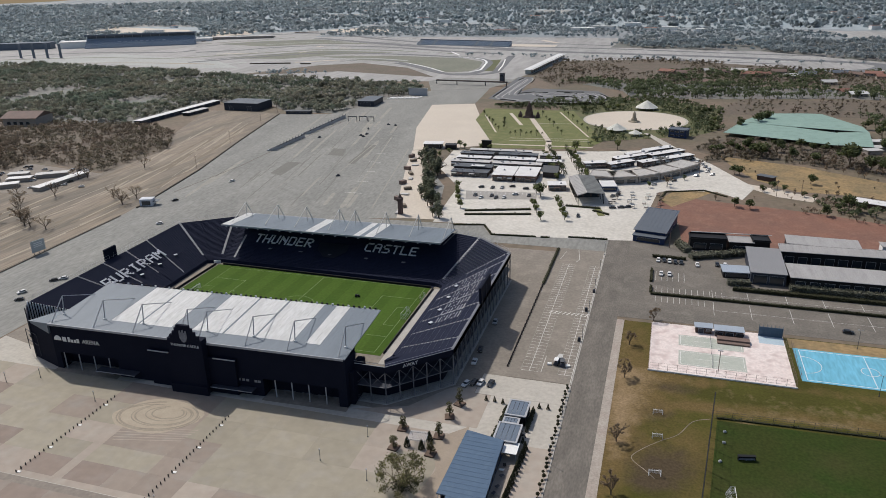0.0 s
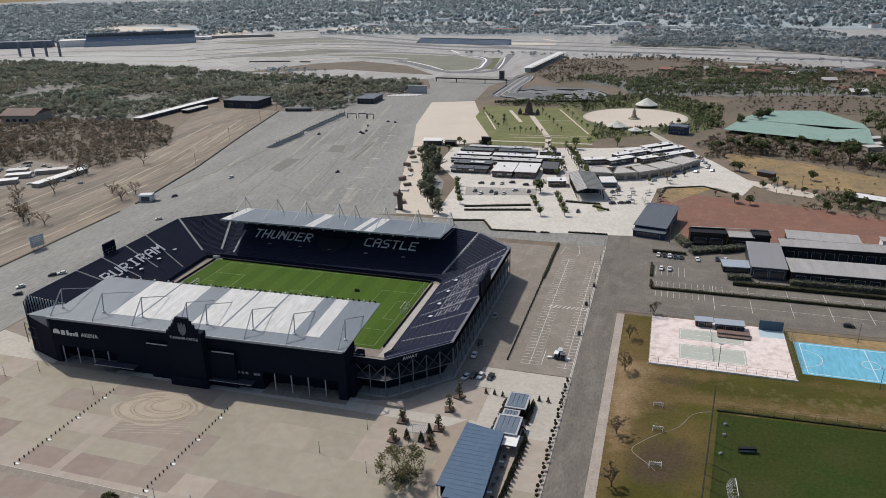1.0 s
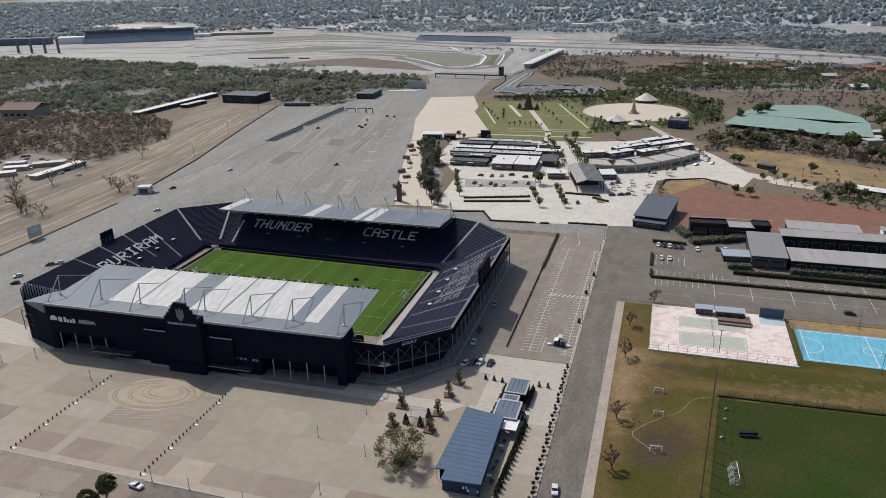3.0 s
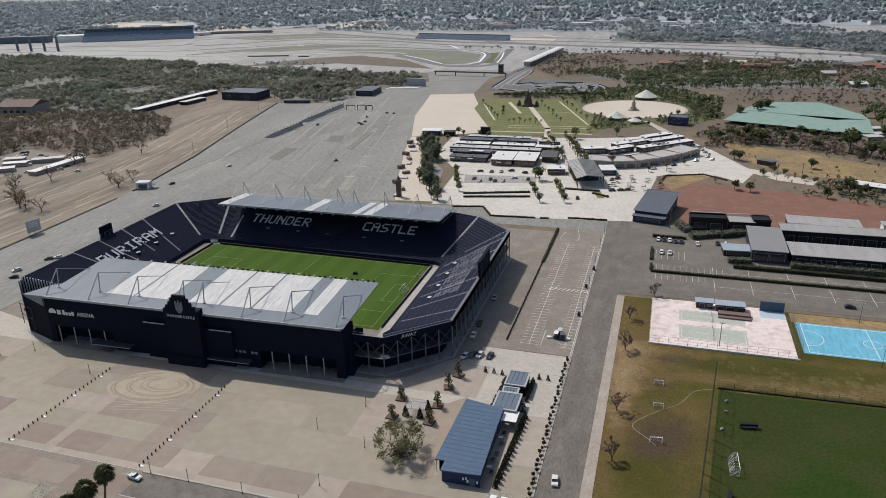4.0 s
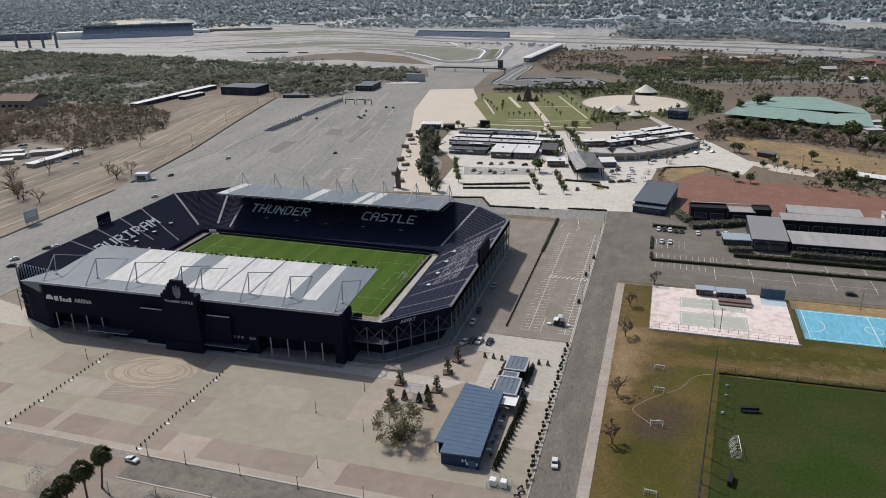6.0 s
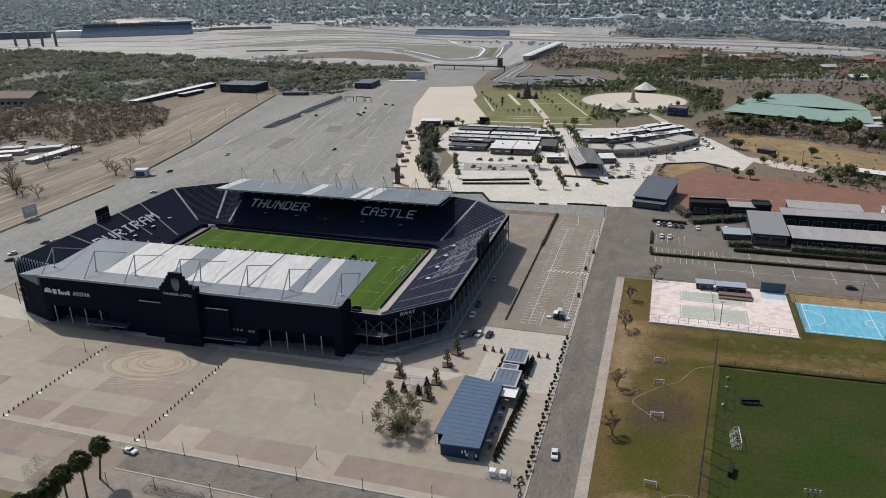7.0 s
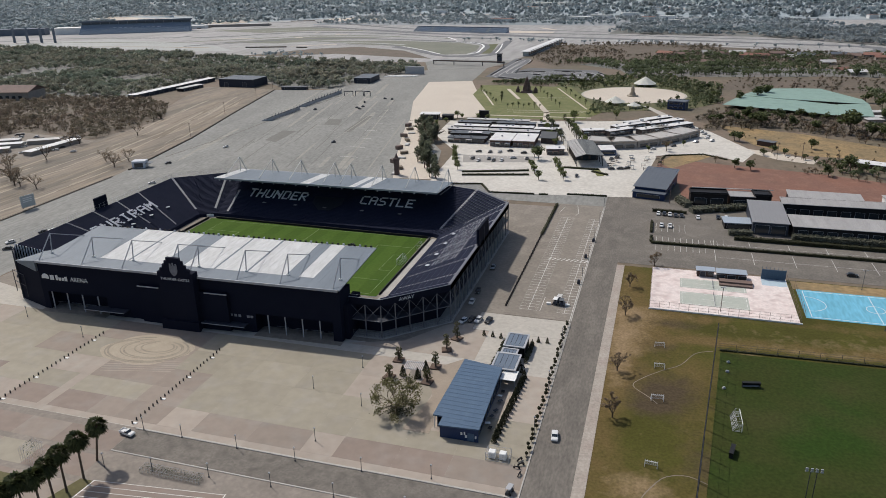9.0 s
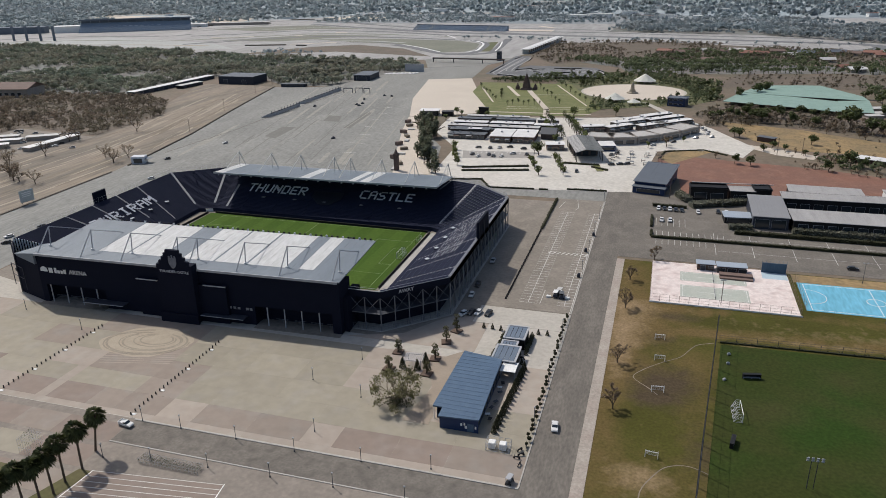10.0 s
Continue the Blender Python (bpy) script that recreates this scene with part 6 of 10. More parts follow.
for k, (x, y, m) in enumerate([(116.5, -91.5, "white"), (116.3, -105.5, "white"), (117.2, -94, "dark_steel"), (117.0, -99, "dark_steel"), (116.6, -102, "dark_steel"), (117.4, -107.5, "black"), (116.9, -89, "black")]):
    t = tagged(empty("outdoor_table", x, y, 0.07, 17 * k), "small outdoor table beside the bar", "table", group="tables beside the bar")
    bm = bmesh.new()
    box(bm, -0.7, 0.7, -0.5, 0.5, 0.68, 0.75, 0.02)
    part("tabletop", bm, M[m], t)
    bm = bmesh.new()
    bar(bm, (0, 0, 0), (0, 0, 0.7), 0.06, 5)
    part("leg", bm, M["dark_steel"], t)
# glass roofed stalls
for x0, x1, y0, y1, h in ((111.6, 118.8, -81.5, -72.0, 3.6), (112.4, 117.2, -71.2, -68.2, 3.3), (112.4, 118.9, -67.4, -58.6, 3.8)):
    st = tagged(empty("glass_stall", (x0 + x1) / 2, (y0 + y1) / 2, 0.07), "black framed stall with a glass roof", "stall", group="stalls beside the bar")
    w, d = (x1 - x0) / 2, (y1 - y0) / 2
    bm = bmesh.new()
    box(bm, -w, w, -d, -d + 0.2, 0, h - 0.2)
    box(bm, -w, w, d - 0.2, d, 0, h - 0.2)
    box(bm, w - 0.2, w, -d, d, 0, h - 0.2)
    box(bm, -w, -w + 0.2, -d, d, 0, h - 0.2)
    part("wall", bm, M["black"], st)
    bm = bmesh.new()
    for q in ((-w - 0.3, w + 0.3, -d - 0.3, -d + 0.3), (-w - 0.3, w + 0.3, d - 0.3, d + 0.3), (-w - 0.3, -w + 0.3, -d + 0.3, d - 0.3), (w - 0.3, w + 0.3, -d + 0.3, d - 0.3)):
        box(bm, *q, h - 0.2, h + 0.12)
    part("roof_frame", bm, M["steel"], st)
    n = 4
    for k in range(n):
        bm = bmesh.new()
        a = -w + 0.35 + (2 * w - 0.7) * k / n
        box(bm, a + 0.05, a + (2 * w - 0.7) / n - 0.05, -d + 0.35, d - 0.35, h - 0.1, h)
        part("roof_pane", bm, M["solar"], st)
# cage of tanks
cage = tagged(empty("gas_cage", 122.2, -118.6, 0.07), "wire cage with white tanks", "cage")
bm = bmesh.new()
for x in (-3, -1.5, 0, 1.5, 3):
    for y in (-1.6, 1.6):
        bar(bm, (x, y, 0), (x, y, 2.2), 0.05, 4)
for z in (0.1, 1.1, 2.2):
    for y in (-1.6, 1.6):
        bar(bm, (-3, y, z), (3, y, z), 0.05, 4)
    for x in (-3, 3):
        bar(bm, (x, -1.6, z), (x, 1.6, z), 0.05, 4)
part("wire_frame", bm, M["steel"], cage)
for x in (-1.6, 1.2):
    bm = bmesh.new()
    box(bm, x - 0.9, x + 0.9, -0.9, 0.9, 0.05, 1.9, 0.15)
    part("tank", bm, M["white"], cage)
kart = tagged(empty("golf_cart", 127.6, -130.8, 0.07, 80), "small dark golf cart with a roof", "golf cart")
bm = bmesh.new()
box(bm, -1.3, 1.3, -0.6, 0.6, 0.3, 0.85, 0.1)
part("body", bm, M["car_dark"], kart)
bm = bmesh.new()
box(bm, -1.1, 1.2, -0.65, 0.65, 1.85, 1.95, 0.04)
part("roof", bm, M["steel"], kart)
bm = bmesh.new()
box(bm, 0.1, 0.3, -0.5, 0.5, 0.85, 1.35, 0.04)
box(bm, -0.3, 0.3, -0.5, 0.5, 0.8, 0.95, 0.03)
part("seat", bm, M["step"], kart)
for x in (-1.0, 1.1):
    for y in (-0.58, 0.58):
        bm = bmesh.new()
        bar(bm, (x, y, 0.8), (x, y, 1.9), 0.035, 4)
        part("post", bm, M["steel"], kart)
for x in (-0.9, 0.9):
    for y in (-0.6, 0.6):
        bm = bmesh.new()
        bar(bm, (x, y - 0.09, 0.26), (x, y + 0.09, 0.26), 0.26, 9)
        part("wheel", bm, M["tyre"], kart)
# motorbikes parked by the kerb


def motorbike(x, y, rz):
    m = tagged(empty("motorbike", x, y, 0.1, rz), "dark motorbike parked on the pavement", "motorbike", group="motorbikes")
    bm = bmesh.new()
    box(bm, -0.5, 0.5, -0.13, 0.13, 0.4, 0.75, 0.06)
    bar(bm, (-0.6, -0.3, 1.0), (-0.6, 0.3, 1.0), 0.03, 4)
    bar(bm, (-0.65, 0, 0.3), (-0.55, 0, 1.0), 0.04, 4)
    part("frame", bm, M["car_dark"], m)
    bm = bmesh.new()
    box(bm, 0.0, 0.75, -0.14, 0.14, 0.75, 0.86, 0.03)
    part("seat", bm, M["black"], m)
    for wx in (-0.65, 0.62):
        bm = bmesh.new()
        bar(bm, (wx, -0.05, 0.3), (wx, 0.05, 0.3), 0.3, 10)
        part("wheel", bm, M["tyre"], m)
    return m


for k, (x, y) in enumerate([(127.5, -121.5), (128.3, -120.0), (127.6, -118.3), (128.6, -124), (129.0, -117), (118.2, -70), (119.6, -73), (118.8, -66)]):
    motorbike(x, y, 25 * k)

# shrubs along the avenue and behind the bar
protos = [shrub(40 + k, 0.42, 1.5, material="hedge") for k in range(3)]
for k in range(38):
    y = -116 + 2.05 * k
    tagged(set_tree(protos[k % 3], 128.9 + 0.35 * math.sin(k * 2.3), y, 0.85 + 0.25 * math.sin(k * 1.7) ** 2, 40 * k, 0.09), "small clipped dark green shrub along the avenue", "shrub", group="shrubs along the avenue")
for p in protos:
    drop_proto(p)
protos = [shrub(50 + k, 0.8, 2.7, shape="cone", material="hedge", n=300) for k in range(3)]
for k in range(17):
    tagged(set_tree(protos[k % 3], 119.6 + 0.105 * k, -112.5 + 2.08 * k, 0.9 + 0.2 * math.sin(k * 2.1) ** 2, 50 * k, 0.09), "dark green cone shaped shrub in a row", "shrub", group="cone shrubs behind the bar")
for k, (x, y) in enumerate([(111.2, -78), (111.0, -74), (111.2, -70), (111.2, -64), (111.4, -60), (119.9, -76), (120.0, -70), (120.2, -63), (119.9, -58), (103, -55.5), (106, -55.5), (109, -56), (112, -56.5), (115, -56), (121.5, -55.5), (124.5, -55.5)]):
    tagged(set_tree(protos[k % 3], x, y, 0.7, 50 * k, 0.09), "dark green shrub beside the stalls", "shrub", group="shrubs beside the stalls")
for k, (x, y) in enumerate([(85.3, -87.2), (90.1, -87.4), (91.2, -82.6)]):
    tagged(set_tree(protos[k % 3], x, y, 1.25, 50 * k, 0.09), "dark cone shaped shrub beside the pergola", "shrub", group="shrubs beside the pergola")
for p in protos:
    drop_proto(p)


# trained trees in square planters
def planter_tree(seed, x, y, h):
    g = np.random.default_rng(seed)
    t = tagged(empty("planter_tree", x, y, 0.08, float(g.uniform(-20, 20))), "cloud pruned tree in a low square planter", "planter", group="planters on the plaza")
    bm = bmesh.new()
    box(bm, -1.6, 1.6, -1.6, 1.6, 0, 0.5, 0.06)
    part("planter_box", bm, M["planter"], t)
    bm = bmesh.new()
    limb(bm, (0, 0, 0.4), (0.15, 0.1, h * 0.55), 0.3, 0.2, 6)
    limb(bm, (0.15, 0.1, h * 0.55), (-0.1, 0, h * 0.9), 0.2, 0.12, 6)
    part("trunk", bm, M["trunk"], t)
    for k, (dx, dz, r) in enumerate(((0.5, 0.3, 1.0), (-0.6, 0.45, 0.8), (0.1, 0.72, 1.0), (0.0, 1.0, 1.1))):
        d = g.normal(size=(110, 3))
        d /= np.linalg.norm(d, axis=1)[:, None]
        p = d * g.uniform(0.6, 1.0, (110, 1)) * np.array((r, r, r * 0.75)) + (dx, float(g.normal() * 0.3), 0.7 + dz * (h - 1.0))
        ob = new("leaf_cloud", quads_mesh("leaf_cloud", clumps(p, 0.2, g), M["topiary"]))
        ob.parent = t
    return t


for k, (x, y, h) in enumerate([(81.6, -89.3, 4.4), (93.7, -89.3, 4.2), (93.5, -80.1, 5.2), (80.9, -79.0, 4.2), (93.7, -68.7, 5.6), (94.9, -60.5, 6.0)]):
    planter_tree(60 + k, x, y, h)
perg = tagged(empty("pergola", 88.3, -84.8, 0.08, 4), "pale slatted pergola standing on the plaza", "pergola")
for x in (-2.4, 2.4):
    for y in (-2, 2):
        bm = bmesh.new()
        bar(bm, (x, y, 0), (x, y, 2.6), 0.1, 6)
        part("post", bm, M["steel"], perg)
for k in range(11):
    bm = bmesh.new()
    box(bm, -2.9 + 0.56 * k, -2.78 + 0.56 * k, -2.6, 2.6, 2.6, 2.78)
    part("slat", bm, M["seat_white"], perg)
for y in (-2, 2):
    bm = bmesh.new()
    box(bm, -2.9, 2.95, y - 0.08, y + 0.08, 2.44, 2.6)
    part("beam", bm, M["steel"], perg)
t = open_tree(3, 6.9, 6.7, "leaf_olive", per_tip=14, size=0.25, limbs=7, levels=4)
tagged(set_tree(t, 90.2, -106.2, 1.0, 30), "broad sparse olive green tree standing on the plaza", "tree")
drop_proto(t)
d = np.random.default_rng(9)
pts = d.normal(size=(620, 3)) * (1.5, 1.5, 0.6) + (90.2, -106.4, 1.1)
tagged(new("undergrowth", quads_mesh("undergrowth", clumps(pts, 0.25, d), M["hedge"])), "dark bushes round the tree's foot", "bush", kind="stuff")
# palms in front
pp = [palm(80, 11.6, 2.9, 80, tilt=0.2)] + [palm(80 + k, 11.0 + 0.2 * k, 3.1, 90) for k in range(1, 4)]
for k, (x, y) in enumerate([(23.5, -146.8), (25.5, -153.6), (25.2, -158.8), (25.8, -163.0), (25.9, -166.8), (24.6, -169.8), (23.0, -173.4)]):
    tagged(set_tree(pp[k and 1 + k % 3], x, y, 1.0, 70 * k if k else 0, 0.08), "fan palm with a dense dark green head", "palm", group="palms in a row")
for p in pp:
    drop_proto(p)
slab("grass_strip", [(21.0, -166), (26.5, -166), (28.8, -153.8), (24.8, -153.8)], 0.11, M["lawn"], "strip of grass below the palms", "lawn")
slab("grass_strip_west", [(-6, -166), (6, -166), (8, -157), (-4, -157)], 0.11, M["lawn"], "strip of grass on the terrace", "lawn")
bays = slab("terrace_parking", [(28.6, -153.6), (62.8, -149.4), (66, -180), (26, -180)], 0.095, M["block_a"], "dull pink parking bays with white lines", "car park")
for k in range(7):
    mark(bays, [(28.4 - 0.1 * k, -153.6 - 1.95 * k), (62.6 + 0.3 * k, -149.6 - 1.75 * k)], 0.2, 0.115, m="line")
mark(bays, [(28.6, -153.6), (27.5, -168)], 0.25, 0.12, m="white")
mark(bays, [(62.8, -149.4), (65, -166)], 0.25, 0.12, m="white")


def topiary_frame(name, x, y, w, d, h, label, seed):
    g = np.random.default_rng(seed)
    f = tagged(empty(name, x, y, 0.08), label, "frame")
    bm = bmesh.new()
    n = int(w / 0.8)
    for k in range(n + 1):
        u = -w / 2 + w * k / n
        for v in (-d / 2, d / 2):
            bar(bm, (u, v, 0), (u, v, h * (0.8 + 0.2 * math.sin(k))), 0.04, 4)
        bar(bm, (u, -d / 2, h * 0.8), (u, d / 2, h * 0.8), 0.03, 4)
    for z in (0.3 * h, 0.8 * h):
        for v in (-d / 2, d / 2):
            bar(bm, (-w / 2, v, z), (w / 2, v, z), 0.04, 4)
    part("wire_frame", bm, M["steel"], f)
    p = g.uniform(-0.5, 0.5, (int(w * 34), 3)) * (w, d, h) + (0, 0, h * 0.5)
    ob = new("dry_twigs", quads_mesh("dry_twigs", clumps(p, 0.16, g), M["hedge_dry"]))
    ob.parent = f


topiary_frame("plant_trellis", 46, -146.8, 17, 2.4, 1.7, "long wire frame with dry climbing plants", 5)
topiary_frame("plant_tower", 7, -150.5, 4, 4, 5.0, "wire tower with dry climbing plants", 6)

for a, b in (((110.4, -80.2), (110.6, -70.6)), ((110.9, -68.6), (111.2, -58.4)), ((111.0, -81.0), (117.6, -80.6)), ((119.9, -68.6), (120.1, -58.4))):
    hedge("hedge", a, b, 1.1, 1.5, "dark green hedge round the small pavilions", dens=9)

# vehicles near the plaza and the stadium
cars = {k: car_proto(k) for k in ("car_white", "car_dark", "car_silver")}
trucks = {k: car_proto(k, "pickup_truck") for k in ("car_white", "car_dark")}


def park(kind, x, y, rz, label, group, z=0.06, proto=None):
    ob = copy_thing((proto or cars)[kind], pose(x, y, z, 0, 0, rz))
    return tagged(ob, label, "car", group=group)


park("car_white", 23.6, -135.4, 172, "white pick-up truck parked at the end of the road", "cars at the plaza", proto=trucks)
park("car_white", 134.6, -106.5, 96, "small white car on the avenue", "cars on the avenue", z=0.09)
for kind, x, y, rz in (("car_white", 93.7, -47.8, 70), ("car_dark", 96.2, -46.2, 75), ("car_white", 98.6, -45.7, 80), ("car_dark", 102.2, -45.3, 80), ("car_silver", 92.6, 2.8, 92), ("car_white", 92.6, -31.8, 92), ("car_dark", 92.4, -22, 92)):
    park(kind, x, y, rz, {"car_white": "white", "car_dark": "black", "car_silver": "silver"}[kind] + " car parked beside the stadium", "cars beside the stadium")

# parking strip markings, hedge, booth
strip = bpy.data.objects["parking_strip"]
for x0, w in ((110.5, 6.4), (124.2, 5.0)):
    mark(strip, [(x0 + w / 2, -32), (x0 + w / 2, 76)], 0.2, 0.11, m="line")
    for xe in (x0 - 0.1, x0 + w + 0.1):
        mark(strip, [(xe, -32), (xe, 76)], 0.14, 0.108, m="line_dim")
    for k in range(44):
        y = -32 + 2.5 * k
        mark(strip, [(x0, y), (x0 + w, y)], 0.16, 0.105, m="line")
for k in range(9):
    mark(strip, [(113 + 1.9 * k, 18.2), (114.2 + 1.9 * k, 20.4)], 0.5, 0.115, m="line")
for pts in ([(110, 93), (108.5, 82)], [(116, 97), (118, 84), (117, 80)], [(129.4, 97), (129.4, -38)], [(118, -20), (118, -32)]):
    mark(strip, pts, 0.2, 0.11, m="line")
for k in range(46):
    y = -31 + 1.75 * k
    bm = bmesh.new()
    cone(bm, (0, 0), 0.42, 0.3, 0, 0.8, 7)
    t = finish(bm, "barrel", M["black"])
    t.matrix_basis = pose(105.3 + 0.12 * math.sin(k * 3.1), y, 0.09)
    tagged(t, "squat black barrel in a long row", "barrel", group="row of black barrels")
    if y > 47:
        break
hedge("hedge", (105.3, 47.5), (105.4, 96), 1.0, 1.1, "long dark clipped hedge beside the car park", dens=7)


def service_cart(x, y, rz, top):
    """A small cart with a canopy on four posts."""
    c = tagged(empty("service_cart", x, y, 0.1, rz), "small dark service cart with a pale canopy on the car park", "cart", group="service carts")
    bm = bmesh.new()
    box(bm, -1.5, 1.5, -0.75, 0.75, 0.4, 0.95, 0.12)
    box(bm, -1.4, -0.5, -0.7, 0.7, 0.95, 1.35, 0.1)
    part("body", bm, M["dark_steel"], c)
    bm = bmesh.new()
    box(bm, -0.1, 0.35, -0.6, 0.6, 0.9, 1.5, 0.08)
    part("seat", bm, M["black"], c)
    bm = bmesh.new()
    box(bm, -1.3, 1.5, -0.85, 0.85, 2.15, 2.3, 0.05)
    part("canopy", bm, M[top], c)
    for px_, py_ in ((-1.2, -0.7), (-1.2, 0.7), (1.4, -0.7), (1.4, 0.7)):
        bm = bmesh.new()
        bar(bm, (px_, py_, 0.9), (px_, py_, 2.2), 0.04, 5)
        part("post", bm, M["steel"], c)
    for px_, py_ in ((-1.0, -0.75), (-1.0, 0.75), (1.0, -0.75), (1.0, 0.75)):
        bm = bmesh.new()
        bar(bm, (px_, py_ - 0.12, 0.32), (px_, py_ + 0.12, 0.32), 0.32, 10)
        part("wheel", bm, M["tyre"], c)


for x, y, rz, top in ((122.6, -25.0, 85, "white"), (124.9, -25.4, 95, "roof_dark"), (123.6, -22.2, 80, "roof_pale")):
    service_cart(x, y, rz, top)
for x, y in ((120.2, -25.8), (127.0, -25.6), (123.5, -20.2)):
    bm = bmesh.new()
    box(bm, -0.8, 0.8, -0.6, 0.6, 0, 0.7, 0.06)
    b = finish(bm, "white_barrier", M["white"])
    b.matrix_basis = pose(x, y, 0.09)
    tagged(b, "low white barrier block on the car park", "barrier", group="white barrier blocks")
for x, y in ((129.4, 44), (128.2, 23.5), (128.6, -4.6)):
    bm = bmesh.new()
    box(bm, -0.6, 0.6, -0.5, 0.5, 0, 1.3, 0.1)
    box(bm, -0.45, 0.45, -0.4, 0.4, 1.3, 1.8, 0.08)
    b = finish(bm, "barrier_cabinet", M["dark_steel"])
    b.matrix_basis = pose(x, y, 0.1)
    tagged(b, "dark barrier cabinet beside the lane", "cabinet", group="barrier cabinets")

# sports courts
court = bpy.data.objects["pink_court"]
for y0, y1 in ((-13.5, -2.2), (2.0, 11.0)):
    bm = bmesh.new()
    box(bm, 166.5, 190.5, y0, y1, 0.1, 0.215)
    part("court_surface", bm, M["court_green"], court, "worn grey green playing surface")
    mark(court, rect(167.2, 189.8, y0 + 0.8, y1 - 0.8), 0.12, 0.23, closed=True, m="white")
    mark(court, [(178.5, y0 + 0.8), (178.5, y1 - 0.8)], 0.12, 0.23, m="white")
    mark(court, [(172.5, (y0 + y1) / 2), (184.5, (y0 + y1) / 2)], 0.12, 0.23, m="white")
    net = tagged(empty("tennis_net", 178.5, (y0 + y1) / 2, 0.2), "sagging tennis net across the court", "net", group="tennis nets")
    bm = bmesh.new()
    for s in (-1, 1):
        bar(bm, (0, s * (y1 - y0) * 0.48, 0), (0, s * (y1 - y0) * 0.48, 1.1), 0.06, 6)
    part("net_posts", bm, M["dark_steel"], net)
    bm = bmesh.new()
    L = (y1 - y0) * 0.48
    for k in range(5):
        bar(bm, (0, -L, 0.2 + 0.2 * k), (0, L, 0.2 + 0.2 * k), 0.02, 3)
    for k in range(18):
        bar(bm, (0, -L + 2 * L * k / 17, 0.15), (0, -L + 2 * L * k / 17, 1.02), 0.02, 3)
    part("mesh", bm, M["step"], net)


def wire_fence(name, pts, h, step, label, material="steel", r=0.05, rails=3):
    f = tagged(empty(name, pts[0][0], pts[0][1], 0.1), label, "fence")
    o = Vector((pts[0][0], pts[0][1], 0))
    for (x0, y0), (x1, y1) in zip(pts, pts[1:]):
        a, b = Vector((x0, y0, 0)) - o, Vector((x1, y1, 0)) - o
        n = max(1, round((b - a).length / step))
        for k in range(n):
            c = a.lerp(b, k / n)
            bm = bmesh.new()
            bar(bm, c, c + Vector((0, 0, h)), r, 4)
            part("post", bm, M[material], f)
        bm = bmesh.new()
        for k in range(rails):
            z = h * (k + 1) / rails
            bar(bm, a + Vector((0, 0, z)), b + Vector((0, 0, z)), min(r * 0.6, 0.05), 4)
        part("rail", bm, M[material], f)
    return f


wire_fence("court_fence", [(155.9, 20), (155.9, -20.2), (206, -20.2), (206, 20)], 3.2, 3.4, "rusty wire fence round the tennis courts", "rust")
wire_fence("court_fence", [(208.2, 12), (208.2, -16)], 3.0, 3.2, "rusty wire fence beside the blue court", "rust")
bm = bmesh.new()
box(bm, -25.4, 25.4, -0.15, 0.15, 0, 0.55)
w = finish(bm, "low_wall", M["white"])
w.matrix_basis = pose(181, -20.55, 0.1)
tagged(w, "low whitewashed wall at the court's edge", "wall")
mast = tagged(empty("light_mast", 180.2, -16.8, 0.2), "tall slim mast beside the tennis courts", "mast")
bm = bmesh.new()
bar(bm, (0, 0, 0), (0, 0, 9.5), 0.12, 6)
part("pole", bm, M["rust"], mast)
bm = bmesh.new()
box(bm, -0.9, 0.9, -0.2, 0.2, 9.2, 9.5, 0.05)
part("lamp_bar", bm, M["steel"], mast)
building("court_pavilion", 176.0, 16.4, 6.2, 3.6, 2.9, 2, "dark_wood", "roof_sky", "low timber pavilion with a pale roof beside the courts", "pavilion", doors=(("s", -2, 0, 0, 2.2),), windows=(("s", 1, 3, 0.9, 2.0),), ribs=2)
building("court_pavilion", 185.6, 15.4, 10.4, 4.2, 3.1, 2, "dark_wood", "roof_sky", "long timber pavilion with a pale roof beside the courts", "pavilion", windows=(("s", -5.5, -2.5, 0.9, 2.2), ("s", -1.5, 1.5, 0.9, 2.2), ("s", 2.5, 5.5, 0.9, 2.2)), ribs=2)
bm = bmesh.new()
box(bm, -6, 6, -2.5, 2.5, 0, 0.6)
box(bm, -6, 6, -0.5, 2.5, 0.6, 1.2)
b = finish(bm, "spectator_steps", M["roof_brown"])
b.matrix_basis = pose(187, 9.2, 0.2)
tagged(b, "brown wooden spectator steps beside the court", "steps")
bm = bmesh.new()
box(bm, -4.4, 4.4, -0.15, 0.15, 0, 4.0)
for k in range(7):
    bar(bm, (-4.4 + 1.466 * k, -0.2, 0), (-4.4 + 1.466 * k, -0.2, 5.2), 0.06, 4)
b = finish(bm, "practice_wall", M["court_blue_wall"])
b.matrix_basis = pose(201.3, 18.2, 0.2)
tagged(b, "dull blue tennis practice wall", "wall")
bm = bmesh.new()
box(bm, 196.8, 205.8, 11.5, 18.0, 0.05, 0.215)
part("court_surface", bm, M["pale_blue"], court, "pale blue strip below the wall")
blue = bpy.data.objects["blue_court"]
for pts in (rect(210.5, 255, -13.4, 9.4), arc(210.5, -2, 6.3, -90, 90, 18), arc(232.8, -2, 3.0, 0, 360, 24), [(232.8, -13.4), (232.8, 9.4)]):
    mark(blue, pts, 0.22, 0.22, closed=len(pts) == 4, m="white")
slab("clay_margin", rect(207.5, 262, 10.6, 18.5), 0.14, M["brown"], "strip of bare brown soil beside the court", "ground")

